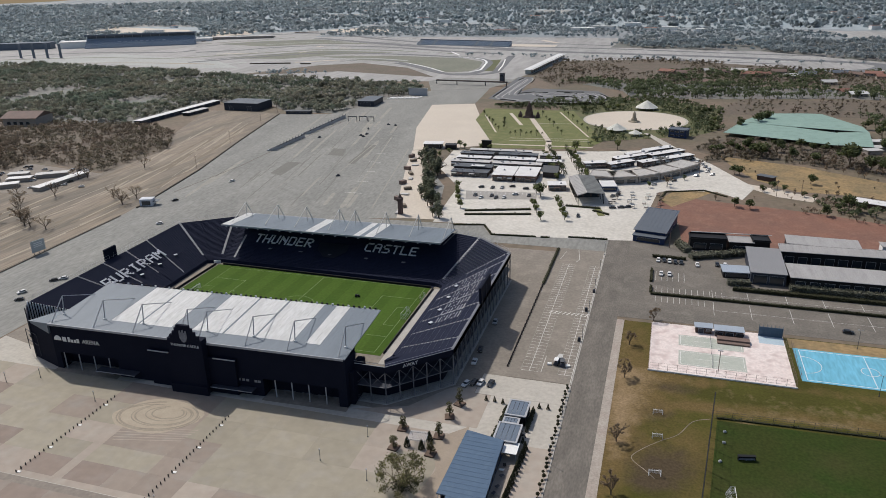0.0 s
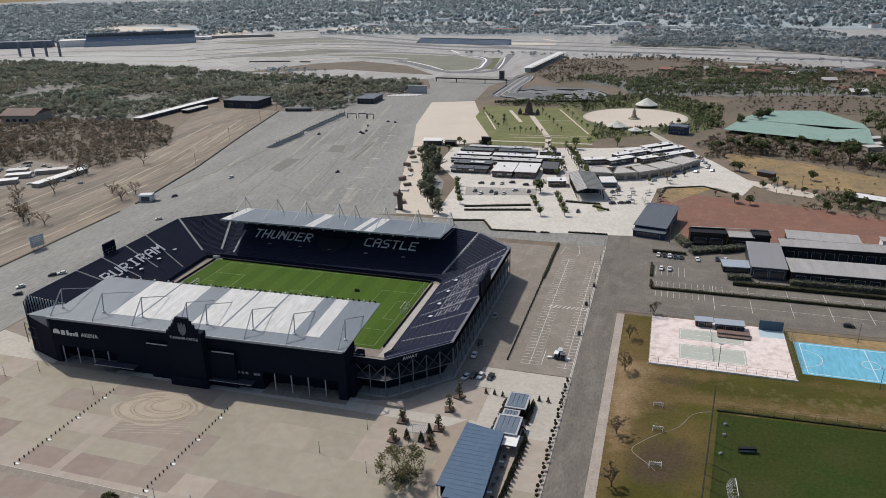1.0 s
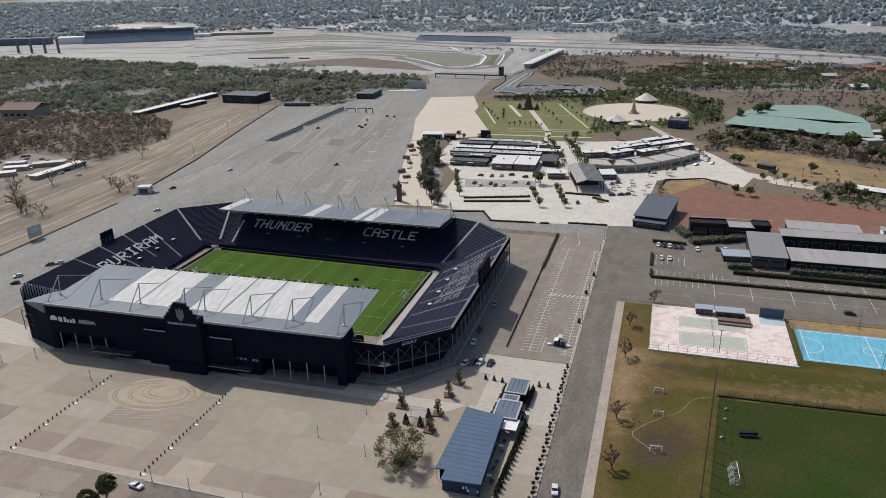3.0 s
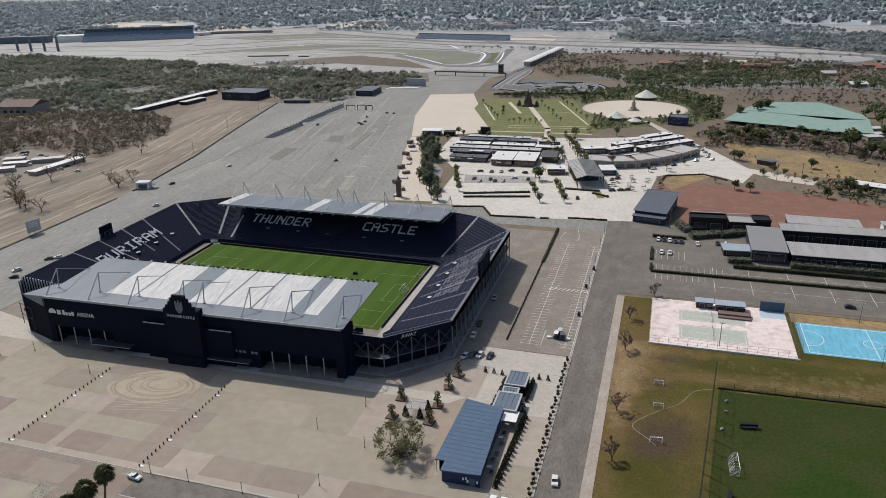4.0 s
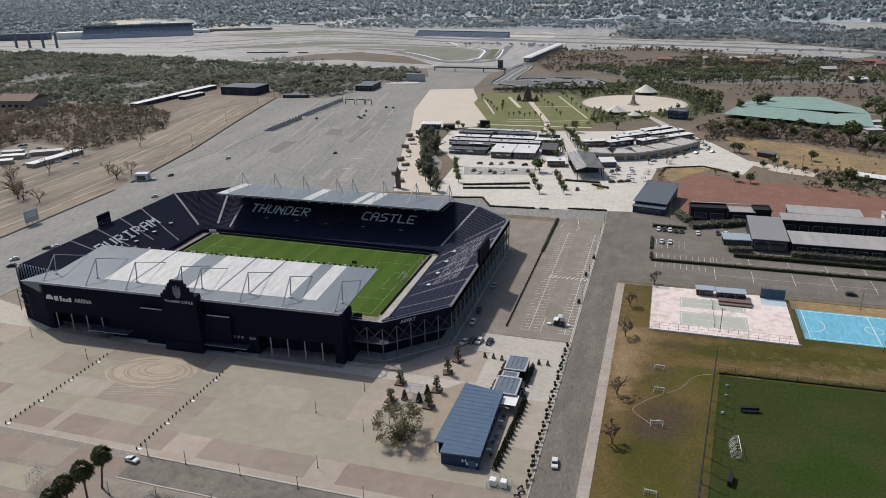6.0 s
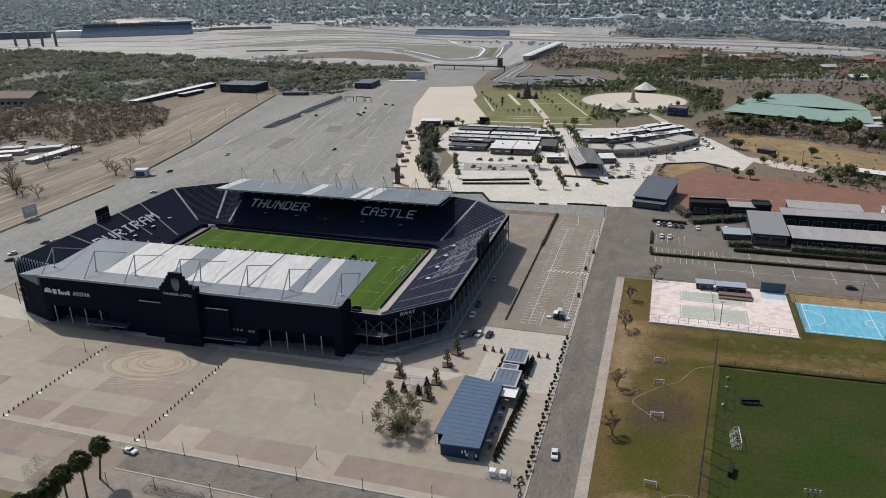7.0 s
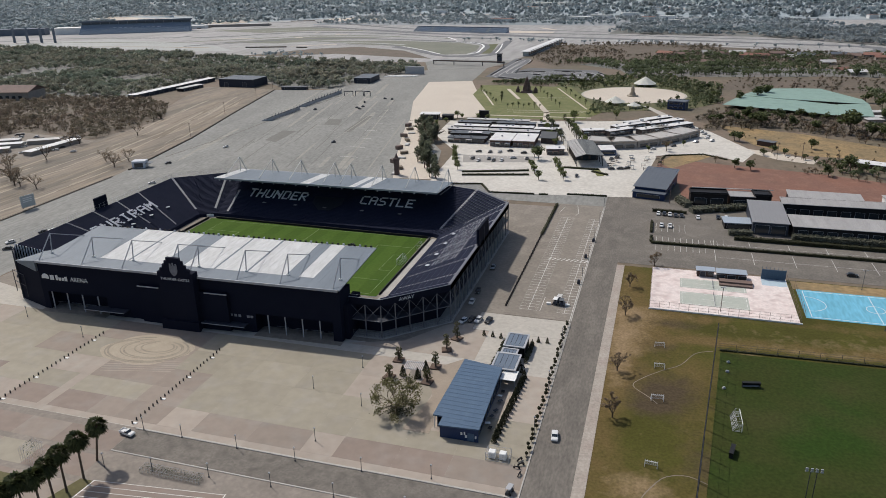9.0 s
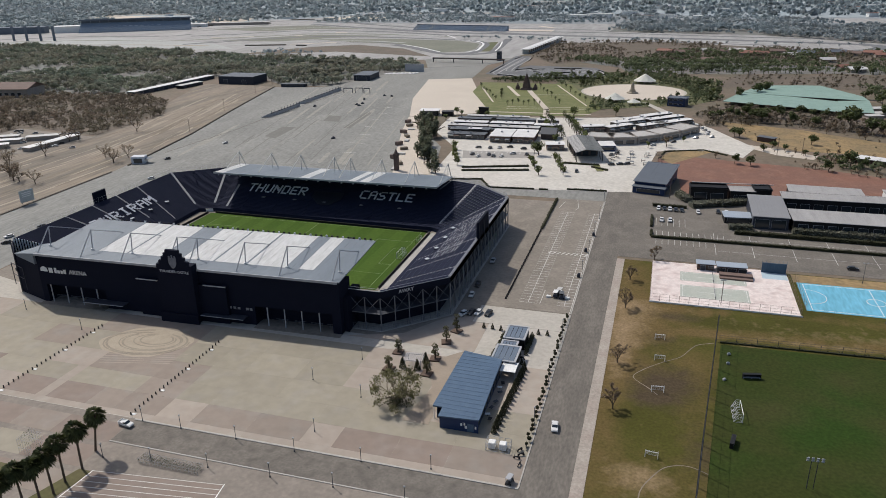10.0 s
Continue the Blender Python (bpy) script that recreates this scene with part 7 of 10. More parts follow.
# practice pitch
fence_pts = [(177.2, -46.0), (171.3, -104), (166, -160)]
wire_fence("ball_fence", fence_pts, 9.5, 5.6, "tall dark ball fence beside the practice pitch", "dark_steel", r=0.16, rails=3)
wire_fence("ball_fence", [(177.2, -46.0), (300, -41.5)], 2.4, 6.0, "low dark fence behind the practice pitch", "dark_steel", r=0.06)
hedge("hedge", (178.5, -46.4), (300, -42.2), 0.8, 0.6, "thin dark hedge along the practice pitch", dens=4)
goal(160.0, -49.3, 4, w=3.0, h=1.8, d=1.2, label="small white training goal on the lawn")
goal(160.2, -63.1, 4, w=3.0, h=1.8, d=1.2, label="small white training goal on the lawn")
goal(160.0, -81.8, 8, w=3.4, h=2.0, d=1.4, label="small white training goal on the lawn")
goal(159.2, -112.5, -4, w=3.0, h=1.8, d=1.2, label="small white training goal on the lawn")
goal(181.6, -87.5, 92, w=7.3, h=2.44, d=2.2, label="white goal at the practice pitch")
for x, y, rz, s in ((186, -67.0, 12, 1.0), (178.6, -101.5, 78, 0.85)):
    b = tagged(empty("team_bench", x, y, 0.12, rz), "black covered team bench at the practice pitch", "bench", group="team benches")
    bm = bmesh.new()
    box(bm, -2.5 * s, 2.5 * s, -0.4, 0.35, 0.35, 0.45)
    for k in (-1, 0, 1):
        box(bm, 2.3 * s * k - 0.05, 2.3 * s * k + 0.05, -0.3, 0.3, 0, 0.35)
    part("seat", bm, M["steel"], b)
    bm = bmesh.new()
    box(bm, -2.5 * s, 2.5 * s, 0.4, 0.5, 0, 1.55)
    part("back_panel", bm, M["black"], b)
    bm = bmesh.new()
    prism(bm, [(-2.6 * s, -0.55), (2.6 * s, -0.55), (2.6 * s, 0.55), (-2.6 * s, 0.55)], 1.55, 1.63)
    part("roof_panel", bm, M["black"], b)
    for k in (-1, 1):
        bm = bmesh.new()
        box(bm, 2.5 * s * k - 0.03, 2.5 * s * k + 0.03, -0.45, 0.4, 0, 1.55)
        part("side_panel", bm, M["black"], b)
for x, y, rz in ((180.6, -54, 20), (180.0, -60, 0), (178.4, -70, 40)):
    bm = bmesh.new()
    box(bm, -0.5, 0.5, -0.35, 0.35, 0, 0.55, 0.08)
    box(bm, -0.35, 0.35, -0.25, 0.25, 0.55, 0.7, 0.05)
    b = finish(bm, "equipment_bag", M["car_silver"])
    b.matrix_basis = pose(x, y, 0.15, 0, 0, rz)
    tagged(b, "pale equipment bag lying beside the pitch", "bag", group="bags beside the pitch")
lm = tagged(empty("light_mast", 194.3, -114.6, 0.15, 4), "tall twin pole mast with eight lamps on the practice pitch", "light mast")
for x in (-0.7, 0.7):
    bm = bmesh.new()
    bar(bm, (x, 0, 0), (x, 0, 8.4), 0.09, 6)
    part("pole", bm, M["dark_steel"], lm)
for z in (7.7, 8.3):
    bm = bmesh.new()
    bar(bm, (-2.0, 0, z), (2.0, 0, z), 0.05, 5)
    part("cross_bar", bm, M["dark_steel"], lm)
    for k in range(4):
        bm = bmesh.new()
        box(bm, -1.85 + 1.05 * k, -1.25 + 1.05 * k, -0.3, -0.06, z - 0.02, z + 0.42, 0.05)
        part("lamp_head", bm, M["steel"], lm)
lm = lamp_post(8.0, heads=2)
for x, y in ((232.0, 15.8), (231.9, -18.6)):
    tagged(copy_thing(lm, pose(x, y, 0.15)), "slim light mast beside the blue court", "light mast", group="light masts beside the courts")
drop_proto(lm)
bm = bmesh.new()
pts = smooth([(176.5, -47.5), (171, -50.5), (166.5, -59), (161, -64), (155.5, -70), (153, -75), (157.5, -80), (160, -83)], 4)
for (x0, y0), (x1, y1) in zip(pts, pts[1:]):
    n = Vector((y1 - y0, x0 - x1)).normalized() * 0.14
    prism(bm, [(x0 - n.x, y0 - n.y), (x1 - n.x, y1 - n.y), (x1 + n.x, y1 + n.y), (x0 + n.x, y0 + n.y)], 0.02, 0.135)
pts = smooth([(182, -117.5), (174, -116), (168, -113.5), (163, -115), (160, -119), (157, -126), (157, -135)], 4)
for (x0, y0), (x1, y1) in zip(pts, pts[1:]):
    n = Vector((y1 - y0, x0 - x1)).normalized() * 0.14
    prism(bm, [(x0 - n.x, y0 - n.y), (x1 - n.x, y1 - n.y), (x1 + n.x, y1 + n.y), (x0 + n.x, y0 + n.y)], 0.02, 0.135)
tagged(finish(bm, "foot_trail", M["dirt"]), "narrow worn trail across the lawn", "trail", kind="structure")
protos = [open_tree(100 + k, 5.2, 2.1, "leaf_dry", per_tip=22, size=0.17, limbs=5, levels=3) for k in range(3)]
for k, (x, y) in enumerate([(148.0, -2.4), (147.9, -28.1), (147.9, -67.7), (148.4, -93.2), (156.5, 21.5)]):
    tagged(set_tree(protos[k % 3], x, y, 1.0 + 0.1 * (k % 2), 60 * k, 0.12), "thin young street tree with brown leaves", "tree", group="young trees along the sidewalk")
for p in protos:
    drop_proto(p)
# ---- car park and offices beside the avenue ----
lotb = bpy.data.objects["cross_road"]
for k in range(6):
    mark(lotb, [(156 + 2.6 * k, 66), (156 + 2.6 * k, 77)], 0.14, 0.09, m="line")
for y0, y1 in ((52, 58), (41, 47.2)):
    for k in range(12 if y0 > 50 else 9):
        mark(lotb, [(156.5 + 2.6 * k, y0), (156.5 + 2.6 * k, y1)], 0.14, 0.09, m="line")
for x in (181, 196, 212, 227, 242, 258):
    mark(lotb, [(x, 50.5), (x, 60)], 0.18, 0.09, m="line")
    mark(lotb, [(x, 33), (x, 46.5)], 0.18, 0.09, m="line")
for y in (38, 54):
    mark(lotb, [(182, y), (262, y)], 0.12, 0.088, m="line")
hedge("hedge", (154.2, 48.8), (275, 48.2), 1.3, 1.2, "long dark brown clipped hedge across the car park", dens=7)
hedge("hedge", (154.2, 50), (154.2, 57), 1.0, 1.3, "short dark clipped hedge beside the car park")
hedge("hedge", (153.9, 63), (153.9, 78), 1.0, 1.3, "short dark clipped hedge beside the car park")
hedge("hedge", (153.6, 96), (170, 95.5), 1.6, 1.5, "dark clipped hedge behind the parked cars")
hedge("hedge", (190, 62.2), (275, 61), 2.2, 1.8, "thick dark hedge in front of the long sheds")
hedge("garden_bed", (172, 98), (186, 105), 5.0, 2.6, "dusty grey green garden shrubs", "hedge_dry", dens=8, size=0.5)
hedge("garden_bed", (186, 103), (199, 110), 4.0, 3.0, "dusty grey green garden shrubs", "hedge_dry", dens=8, size=0.5)
hedge("garden_bed", (166, 117), (171, 106), 4.0, 3.0, "dusty grey green garden shrubs", "hedge_dry", dens=8, size=0.5)
hedge("garden_bed", (214.5, 67.6), (275, 67.0), 3.2, 3.0, "flower shrubs along the long shed", "hedge_dry", dens=9, size=0.45)
hedge("garden_bed", (216, 95), (270, 96.5), 4.2, 2.2, "dark shrubs between the long sheds", "hedge", dens=8, size=0.45)
hedge("garden_bed", (188, 68.5), (198, 70), 3.0, 2.4, "dusty shrubs beside the low roof", "hedge_dry", dens=9, size=0.45)
for kind, x, y, rz in (("car_white", 156.6, 91, 88), ("car_dark", 159.4, 91, 92), ("car_white", 162.0, 90.6, 90), ("car_dark", 164.8, 90, 90), ("car_dark", 167.6, 90, 88), ("car_white", 175.2, 89, 95), ("car_dark", 184.6, 91.5, 90), ("car_white", 188.0, 91.5, 60), ("car_white", 158.4, 73, 90), ("car_white", 162.2, 73.2, 90)):
    park(kind, x, y, rz, ("white" if kind == "car_white" else "black") + " car parked in the office car park", "cars in the office car park", z=0.07)
park("car_dark", 231.3, 29.1, 180, "dark car driving along the side road", "cars on the side road", z=0.07)
building("blue_hall", 154.3, 137.5, 16.2, 33, 5.2, -11, "board_blue", "roof_slate", "dark blue hall with a sloping slate roof", "hall", style="mono", rise=2.8, over=0.9, doors=(("s", -6, -2, 0, 3.2), ("s", 2, 6, 0, 3.2)), windows=(("e", -10, -6, 1, 2.6), ("e", 2, 8, 1, 2.6)), ribs=2)
building("blue_hall_porch", 151.0, 118.6, 16.6, 4.4, 3.6, -11, "board_blue", "roof_slate", "low porch with a slate roof before the blue hall", "porch", over=0.5, windows=(("s", -6, 6, 0.8, 2.6),))
building("office_hall", 205.8, 87.5, 15.0, 31, 6.0, 0, "board_dark", "roof_ash", "dark office hall with a plain grey metal roof", "hall", style="mono", rise=1.1, over=0.5, windows=(("s", -6.5, -0.5, 0.6, 4.6), ("s", 0.5, 6.5, 0.6, 4.6)), doors=(("w", -8, -6, 0, 2.4),), ribs=1.5)
building("low_shelter", 192.4, 81.2, 12.2, 8.6, 3.2, 4, "black", "roof_sky", "open shelter with a pale blue grey roof", "shelter", over=0.5, windows=(("s", -5, 5, 0.6, 2.6),), ribs=2)
building("long_shed", 245, 78.4, 60, 17, 6.0, 0.3, "black", "roof_office", "long black shed with a pale metal roof", "shed", over=0.6, windows=tuple(("s", -28 + 6 * k, -24 + 6 * k, 1.0, 4.2) for k in range(9)), ribs=3)
building("long_shed", 246, 105.5, 64, 8.5, 7.2, 1.5, "black", "roof_office", "long black shed with a pale metal roof", "shed", style="mono", rise=0.7, over=0.6, windows=tuple(("s", -30 + 6 * k, -26 + 6 * k, 1.2, 4.6) for k in range(10)), ribs=3)
building("long_shed", 235, 117.5, 33, 12.5, 7.6, -2, "black", "roof_office", "black shed with a pale grey roof", "shed", over=0.5, ribs=3)
building("plant_room", 264, 118, 5, 6, 8.5, 0, "white", "roof_office", "small white roof house", "plant room")
building("black_block", 180.5, 116, 18, 8, 6.4, 4, "black", "black", "low black block with a pale roof edge", "building", parapet=0.7, windows=(("s", -7, -1, 1, 4), ("s", 1, 7, 1, 4)))
building("black_block", 196.5, 116, 11.5, 9, 6.2, 4, "black", "roof_office", "low black block with a pale flat roof", "building", windows=(("s", -4, 4, 1, 4),))
building("black_block", 206.2, 117.5, 8, 9, 6.8, 4, "black", "black", "low black block with a parapet", "building", parapet=0.7)
bm = bmesh.new()
box(bm, -20, 20, -0.4, 0.4, 0, 0.25)
b = finish(bm, "roof_trim", M["roof_office"])
b.matrix_basis = pose(192.5, 121.4, 7.0, 0, 0, 4)
b.parent = bpy.data.objects["black_block"]
b.matrix_basis = pose(12, 4.2, 7.15)

# ---- market ----
yard_cars = [("car_dark", 37.1, 181.9, 80), ("car_white", 42.1, 177.2, 80), ("car_dark", 48, 182.9, 85), ("car_dark", 51.8, 179.4, 85), ("car_white", 56.9, 180.5, 85), ("car_white", 62.7, 189, 20), ("car_dark", 72, 188.2, 85), ("car_dark", 108.5, 153, 90), ("car_dark", 36.4, 201.4, 10), ("car_dark", 44.3, 201.5, 80), ("car_silver", 50.7, 202.9, 80), ("car_dark", 56.9, 207.4, 15), ("car_dark", 67, 204, 10), ("car_white", 150, 233, 30), ("car_dark", 163, 246, 40), ("car_white", 178, 262, 50), ("car_white", 186, 276, 55), ("car_white", 187, 283, 60), ("car_silver", 185, 290, 60), ("car_white", 183, 297, 62), ("car_white", 180, 305, 62), ("car_silver", 177, 312, 62), ("car_white", 189, 268, 50), ("car_dark", 132, 176, 20), ("car_dark", 127, 174, 15), ("car_dark", 136, 178, 30), ("car_dark", 125, 199, 70), ("car_dark", 128, 204, 70)]
for kind, x, y, rz in yard_cars:
    park(kind, x, y, rz, {"car_white": "white", "car_dark": "black", "car_silver": "silver"}[kind] + " car parked in the market yard", "cars in the market yard", z=0.1)
yard = bpy.data.objects["market_yard"]
bm = bmesh.new()
prism(bm, [(33, 172), (78, 182), (76, 197), (28, 192)], 0, 0.12)
part("asphalt_patch", bm, M["yard_grey"], yard, "grey paved car park patch")
for k in range(16):
    x = 33 + 2.8 * k
    mark(yard, [(x, 192 + 0.2 * k), (x + 0.4, 187 + 0.2 * k)], 0.14, 0.13, m="white")
for pts, lbl in (([(39, 148.2), (78.6, 159.8)], ""), ([(41, 141.1), (80.4, 150.2)], ""), ([(98.4, 172.1), (120, 171)], ""), ([(116, 166), (126, 160)], "")):
    hedge("hedge", pts[0], pts[1], 1.6, 1.1, "dark clipped hedge on the median of the market yard", dens=5)
for a, b in (((39.7, 120.7), (57.4, 124.8)), ((57.4, 124.8), (65.5, 109.4)), ((65.5, 109.4), (90.5, 111.3)), ((93, 111.4), (98, 112)), ((107.9, 115.1), (129.2, 116.2))):
    hedge("hedge", a, b, 0.9, 0.9, "low dark clipped hedge along the road", dens=5)
bm = bmesh.new()
prism(bm, [(116, 172), (120, 172), (124, 158), (120, 157)], 0, 0.3)
tagged(finish(bm, "traffic_island", M["park"]), "small grassed traffic island", "island", kind="structure")


def shop(x, y, w, d, h, rz=0.0, wall="shop_dark", roof="roof_pale", n=3, label="dark market shop with a pale roof", style="flat", rise=0.0):
    k = w / n
    wins = tuple(("s", -w / 2 + k * i + 0.5, -w / 2 + k * (i + 1) - 0.5, 0.5, 2.7) for i in range(n))
    s = building("market_shop", x, y, w, d, h, rz, wall, roof, label, "shop", over=0.6, style=style, rise=rise, windows=wins, group="market shops", z=0.1, ribs=2.5)
    g = np.random.default_rng(int(x * 7 + y))
    for i in range(n):
        if g.uniform() < 0.6:
            bm = bmesh.new()
            a, e = -w / 2 + k * i + 0.2, -w / 2 + k * (i + 1) - 0.2
            vs = [bm.verts.new(v) for v in ((a, -d / 2, 3.0), (e, -d / 2, 3.0), (e, -d / 2 - 1.7, 2.45), (a, -d / 2 - 1.7, 2.45), (a, -d / 2, 3.1), (e, -d / 2, 3.1), (e, -d / 2 - 1.7, 2.55), (a, -d / 2 - 1.7, 2.55))]
            for q in ((0, 1, 2, 3), (7, 6, 5, 4), (0, 4, 5, 1), (1, 5, 6, 2), (2, 6, 7, 3), (3, 7, 4, 0)):
                bm.faces.new([vs[j] for j in q])
            part("awning", bm, M[("roof_pale", "tent", "roof_brown", "roof_dark")[int(g.integers(0, 4))]], s)
    if style == "flat":
        for i in range(max(1, int(w / 9))):
            u, v = float(g.uniform(-w / 2 + 1.5, w / 2 - 1.5)), float(g.uniform(-d / 4, d / 4))
            bm = bmesh.new()
            box(bm, u - 0.6, u + 0.6, v - 0.45, v + 0.45, h - 0.1, h + 1.0, 0.06)
            part("air_unit", bm, M["steel"], s)
    return s


shop(46.4, 233, 14.5, 25, 4.6, 2, "shop_brick", "roof_bright", 4, "brick market shop with a white roof")
shop(62.6, 234, 14.5, 25, 4.6, 2, "shop_brick", "roof_bright", 4, "brick market shop with a white roof")
shop(20.5, 231, 27, 8, 3.6, 1, "shop_dark", "roof_dark", 6, "dark market shop with a dark roof")
shop(20.0, 243, 28, 9, 4.6, 1, "shop_dark", "roof_dark", 6, "dark market shop with a dark roof")
shop(24, 240, 9, 3.5, 5.4, 1, "shop_dark", "roof_bright", 2, "narrow shop roof light of pale metal")
shop(14, 258, 30, 7, 4.2, 1, "shop_dark", "roof_pale", 7)
shop(50, 258, 36, 7, 4.2, 1, "shop_dark", "roof_pale", 8)
shop(13, 271, 26, 7, 4.2, 1, "shop_dark", "roof_bright", 7)
shop(45, 272, 32, 7, 4.2, 1, "shop_dark", "roof_bright", 8)
shop(72, 270, 18, 7, 4.2, 3, "shop_dark", "roof_bright", 4)
shop(12, 286, 26, 7, 4.0, 1, "shop_dark", "roof_dark", 6, "dark market shop with a dark roof")
shop(45, 288, 30, 7, 4.0, 1, "shop_dark", "roof_dark", 6, "dark market shop with a dark roof")
shop(28, 299, 50, 5, 3.8, 1, "shop_dark", "roof_pale", 8)
shop(70, 290, 16, 6, 4.0, 3, "shop_dark", "roof_pale", 4)
building("gabled_kiosk", 78, 243, 10, 13, 4.2, 0, "shop_dark", "roof_dark", "dark kiosk with a steep gabled roof", "kiosk", style="gable", rise=3.2, over=0.8, z=0.1)
shop(87.2, 209.5, 11.5, 9, 4.0, 12, "shop_brick", "roof_bright", 3, "brick market shop with a white roof")
# gate hall with an uneven gabled roof
gate_hall = tagged(empty("gate_hall", 104.9, 199.3, 0.1, 15.3), "open gate hall with a grey gabled roof", "hall")
ROOF = [(-6.0, 6.2), (0.0, 8.0), (11.5, 6.9)]
for (x0, z0), (x1, z1) in zip(ROOF, ROOF[1:]):
    bm = bmesh.new()
    va = [bm.verts.new(v) for v in ((x0, -22, z0 - 0.3), (x1, -22, z1 - 0.3), (x1, -22, z1), (x0, -22, z0))]
    vb = [bm.verts.new((v.co.x, 22, v.co.z)) for v in va]
    bm.faces.new(va)
    bm.faces.new(vb[::-1])
    for i in range(4):
        bm.faces.new((va[i], vb[i], vb[(i + 1) % 4], va[(i + 1) % 4]))
    part("roof_slope", bm, M["roof_office"] if x0 < 0 else M["gate_roof"], gate_hall)
    for k in range(15):
        y = -21 + 3 * k
        bm = bmesh.new()
        bar(bm, (x0, y, z0 + 0.03), (x1, y, z1 + 0.03), 0.07, 4)
        part("seam", bm, M["roof_dark"], gate_hall)
for k in range(9):
    y = -21 + 5.2 * k
    for x, top in ((-5.2, 6.2), (10.8, 6.8)):
        bm = bmesh.new()
        box(bm, x - 0.2, x + 0.2, y - 0.2, y + 0.2, 0, top)
        part("post", bm, M["black"], gate_hall)
bm = bmesh.new()
box(bm, -4.8, 10.4, -6, 19, 0, 4.6)
part("inner_room", bm, M["shop_dark"], gate_hall)
for x0, x1 in ((-4.0, -0.5), (1.0, 4.5), (6.0, 9.5)):
    bm = bmesh.new()
    box(bm, x0, x1, -6.12, -5.9, 0.3, 3.2)
    part("shop_window", bm, M["glass"], gate_hall)
bm = bmesh.new()
bar(bm, (0, -22.2, 8.05), (0, 22.2, 8.05), 0.16, 4)
part("ridge", bm, M["roof_pale"], gate_hall)
building("blue_stall", 120.4, 217.6, 9.5, 14, 3.6, 14, "board_blue", "roof_bright", "blue market stall with a white roof", "stall", over=0.4, z=0.1, windows=(("s", -4, 4, 0.8, 2.4),))
FRONT = [(106, 229.5), (123, 228.5), (139.5, 234.5), (154, 246.5), (168, 262), (181, 281)]
for k in range(5):
    (x0, y0), (x1, y1) = FRONT[k], FRONT[k + 1]
    a = math.atan2(y1 - y0, x1 - x0)
    L = math.hypot(x1 - x0, y1 - y0)
    cx, cy = (x0 + x1) / 2 - math.sin(a) * 8, (y0 + y1) / 2 + math.cos(a) * 8
    building("market_hall", cx, cy, L - 0.6, 16, 5.0, math.degrees(a), "shop_beige", "roof_ash_pale", "beige market hall with a pale metal roof", "hall", over=0.5, z=0.1, parapet=0.35, windows=(("s", -L / 2 + 2.0, -1.0, 0.5, 3.0), ("s", 1.0, L / 2 - 2.0, 0.5, 3.0)), group="market halls", ribs=2.5)
for x, y, w in ((129.4, 298, 28), (149.5, 328.7, 27), (156.2, 317, 33), (162.6, 302.7, 33), (147, 289, 24), (124, 278, 22), (134, 310, 18), (106, 273, 16)):
    shop(x, y, w, 6.5, 4.2, 43 if x > 110 else 20, "shop_dark", "roof_bright", max(3, int(w / 4)))
building("blue_house", 166, 396, 15, 12, 7, -14, "board_blue", "roof_slate", "dark blue two storey house in the park", "house", over=0.8, windows=tuple(("s", -6 + 4.2 * k, -3 + 4.2 * k, z0, z0 + 1.4) for k in range(3) for z0 in (1.2, 4.6)), parapet=0.3)
building("white_pavilion", -34, 313, 15, 10, 4.2, 8, "black", "roof_bright", "open pavilion with a white roof", "pavilion", over=1.0, windows=(("s", -6, 6, 0.4, 3.4),))
building("black_kiosk", -18, 312, 9, 7, 3.6, 8, "black", "black", "small black kiosk beside the lot", "kiosk")
building("black_board", 11, 320, 8, 2.0, 6.5, 0, "black", "black", "tall black board at the edge of the park", "board")

# ---- works yard and tree line beside the asphalt field ----
slab("works_yard", [(26, 128), (14, 160), (-4, 215), (-30, 285), (-44, 300), (-48, 298), (-36, 250), (-14, 175), (2, 126)], 0.11, M["pale"], "strip of pale sandy works yard", "yard")
for k in range(12):
    u = k / 11
    bm = bmesh.new()
    box(bm, -1.4, 1.4, -2.6, 2.6, 0, 1.0 + 0.8 * (k % 3), 0.1)
    b = finish(bm, "building_block", M[("roof_pale", "dirt", "rust")[k % 3]])
    b.matrix_basis = pose(0 - 38 * u + 3 * math.sin(k * 2.2), 135 + 140 * u, 0.1, 0, 0, 31 * k)
    tagged(b, "low stack of building material in the works yard", "stack", group="material stacks")
tw = tagged(empty("stone_tower", 2.0, 133.5, 0.1), "slim dark stone tower in the works yard", "tower")
bm = bmesh.new()
box(bm, -1.3, 1.3, -1.3, 1.3, 0, 8.5, 0.15)
box(bm, -1.6, 1.6, -1.6, 1.6, 8.5, 10.5, 0.3)
cone(bm, (0, 0), 1.3, 0.1, 10.5, 13.5, 8)
part("shaft", bm, M["stone"], tw)
ct = [tree(200 + k, 13.0, 3.6, leaf="leaf_pine", n=380, size=0.55, depth=3, trunk_h=0.3, squash=0.95, name="row_tree") for k in range(4)]
g = np.random.default_rng(21)
for k in range(46):
    u = float(g.uniform(0, 1))
    x, y = 25 - 48 * u ** 0.95 + float(g.normal() * 3.0), 131 + 138 * u + float(g.normal() * 3)
    tagged(set_tree(ct[k % 4], x, y, float(g.uniform(0.65, 1.15)), float(g.uniform(0, 360))), "tall feathery grey green tree in a dense row", "tree", group="tree line beside the yard")
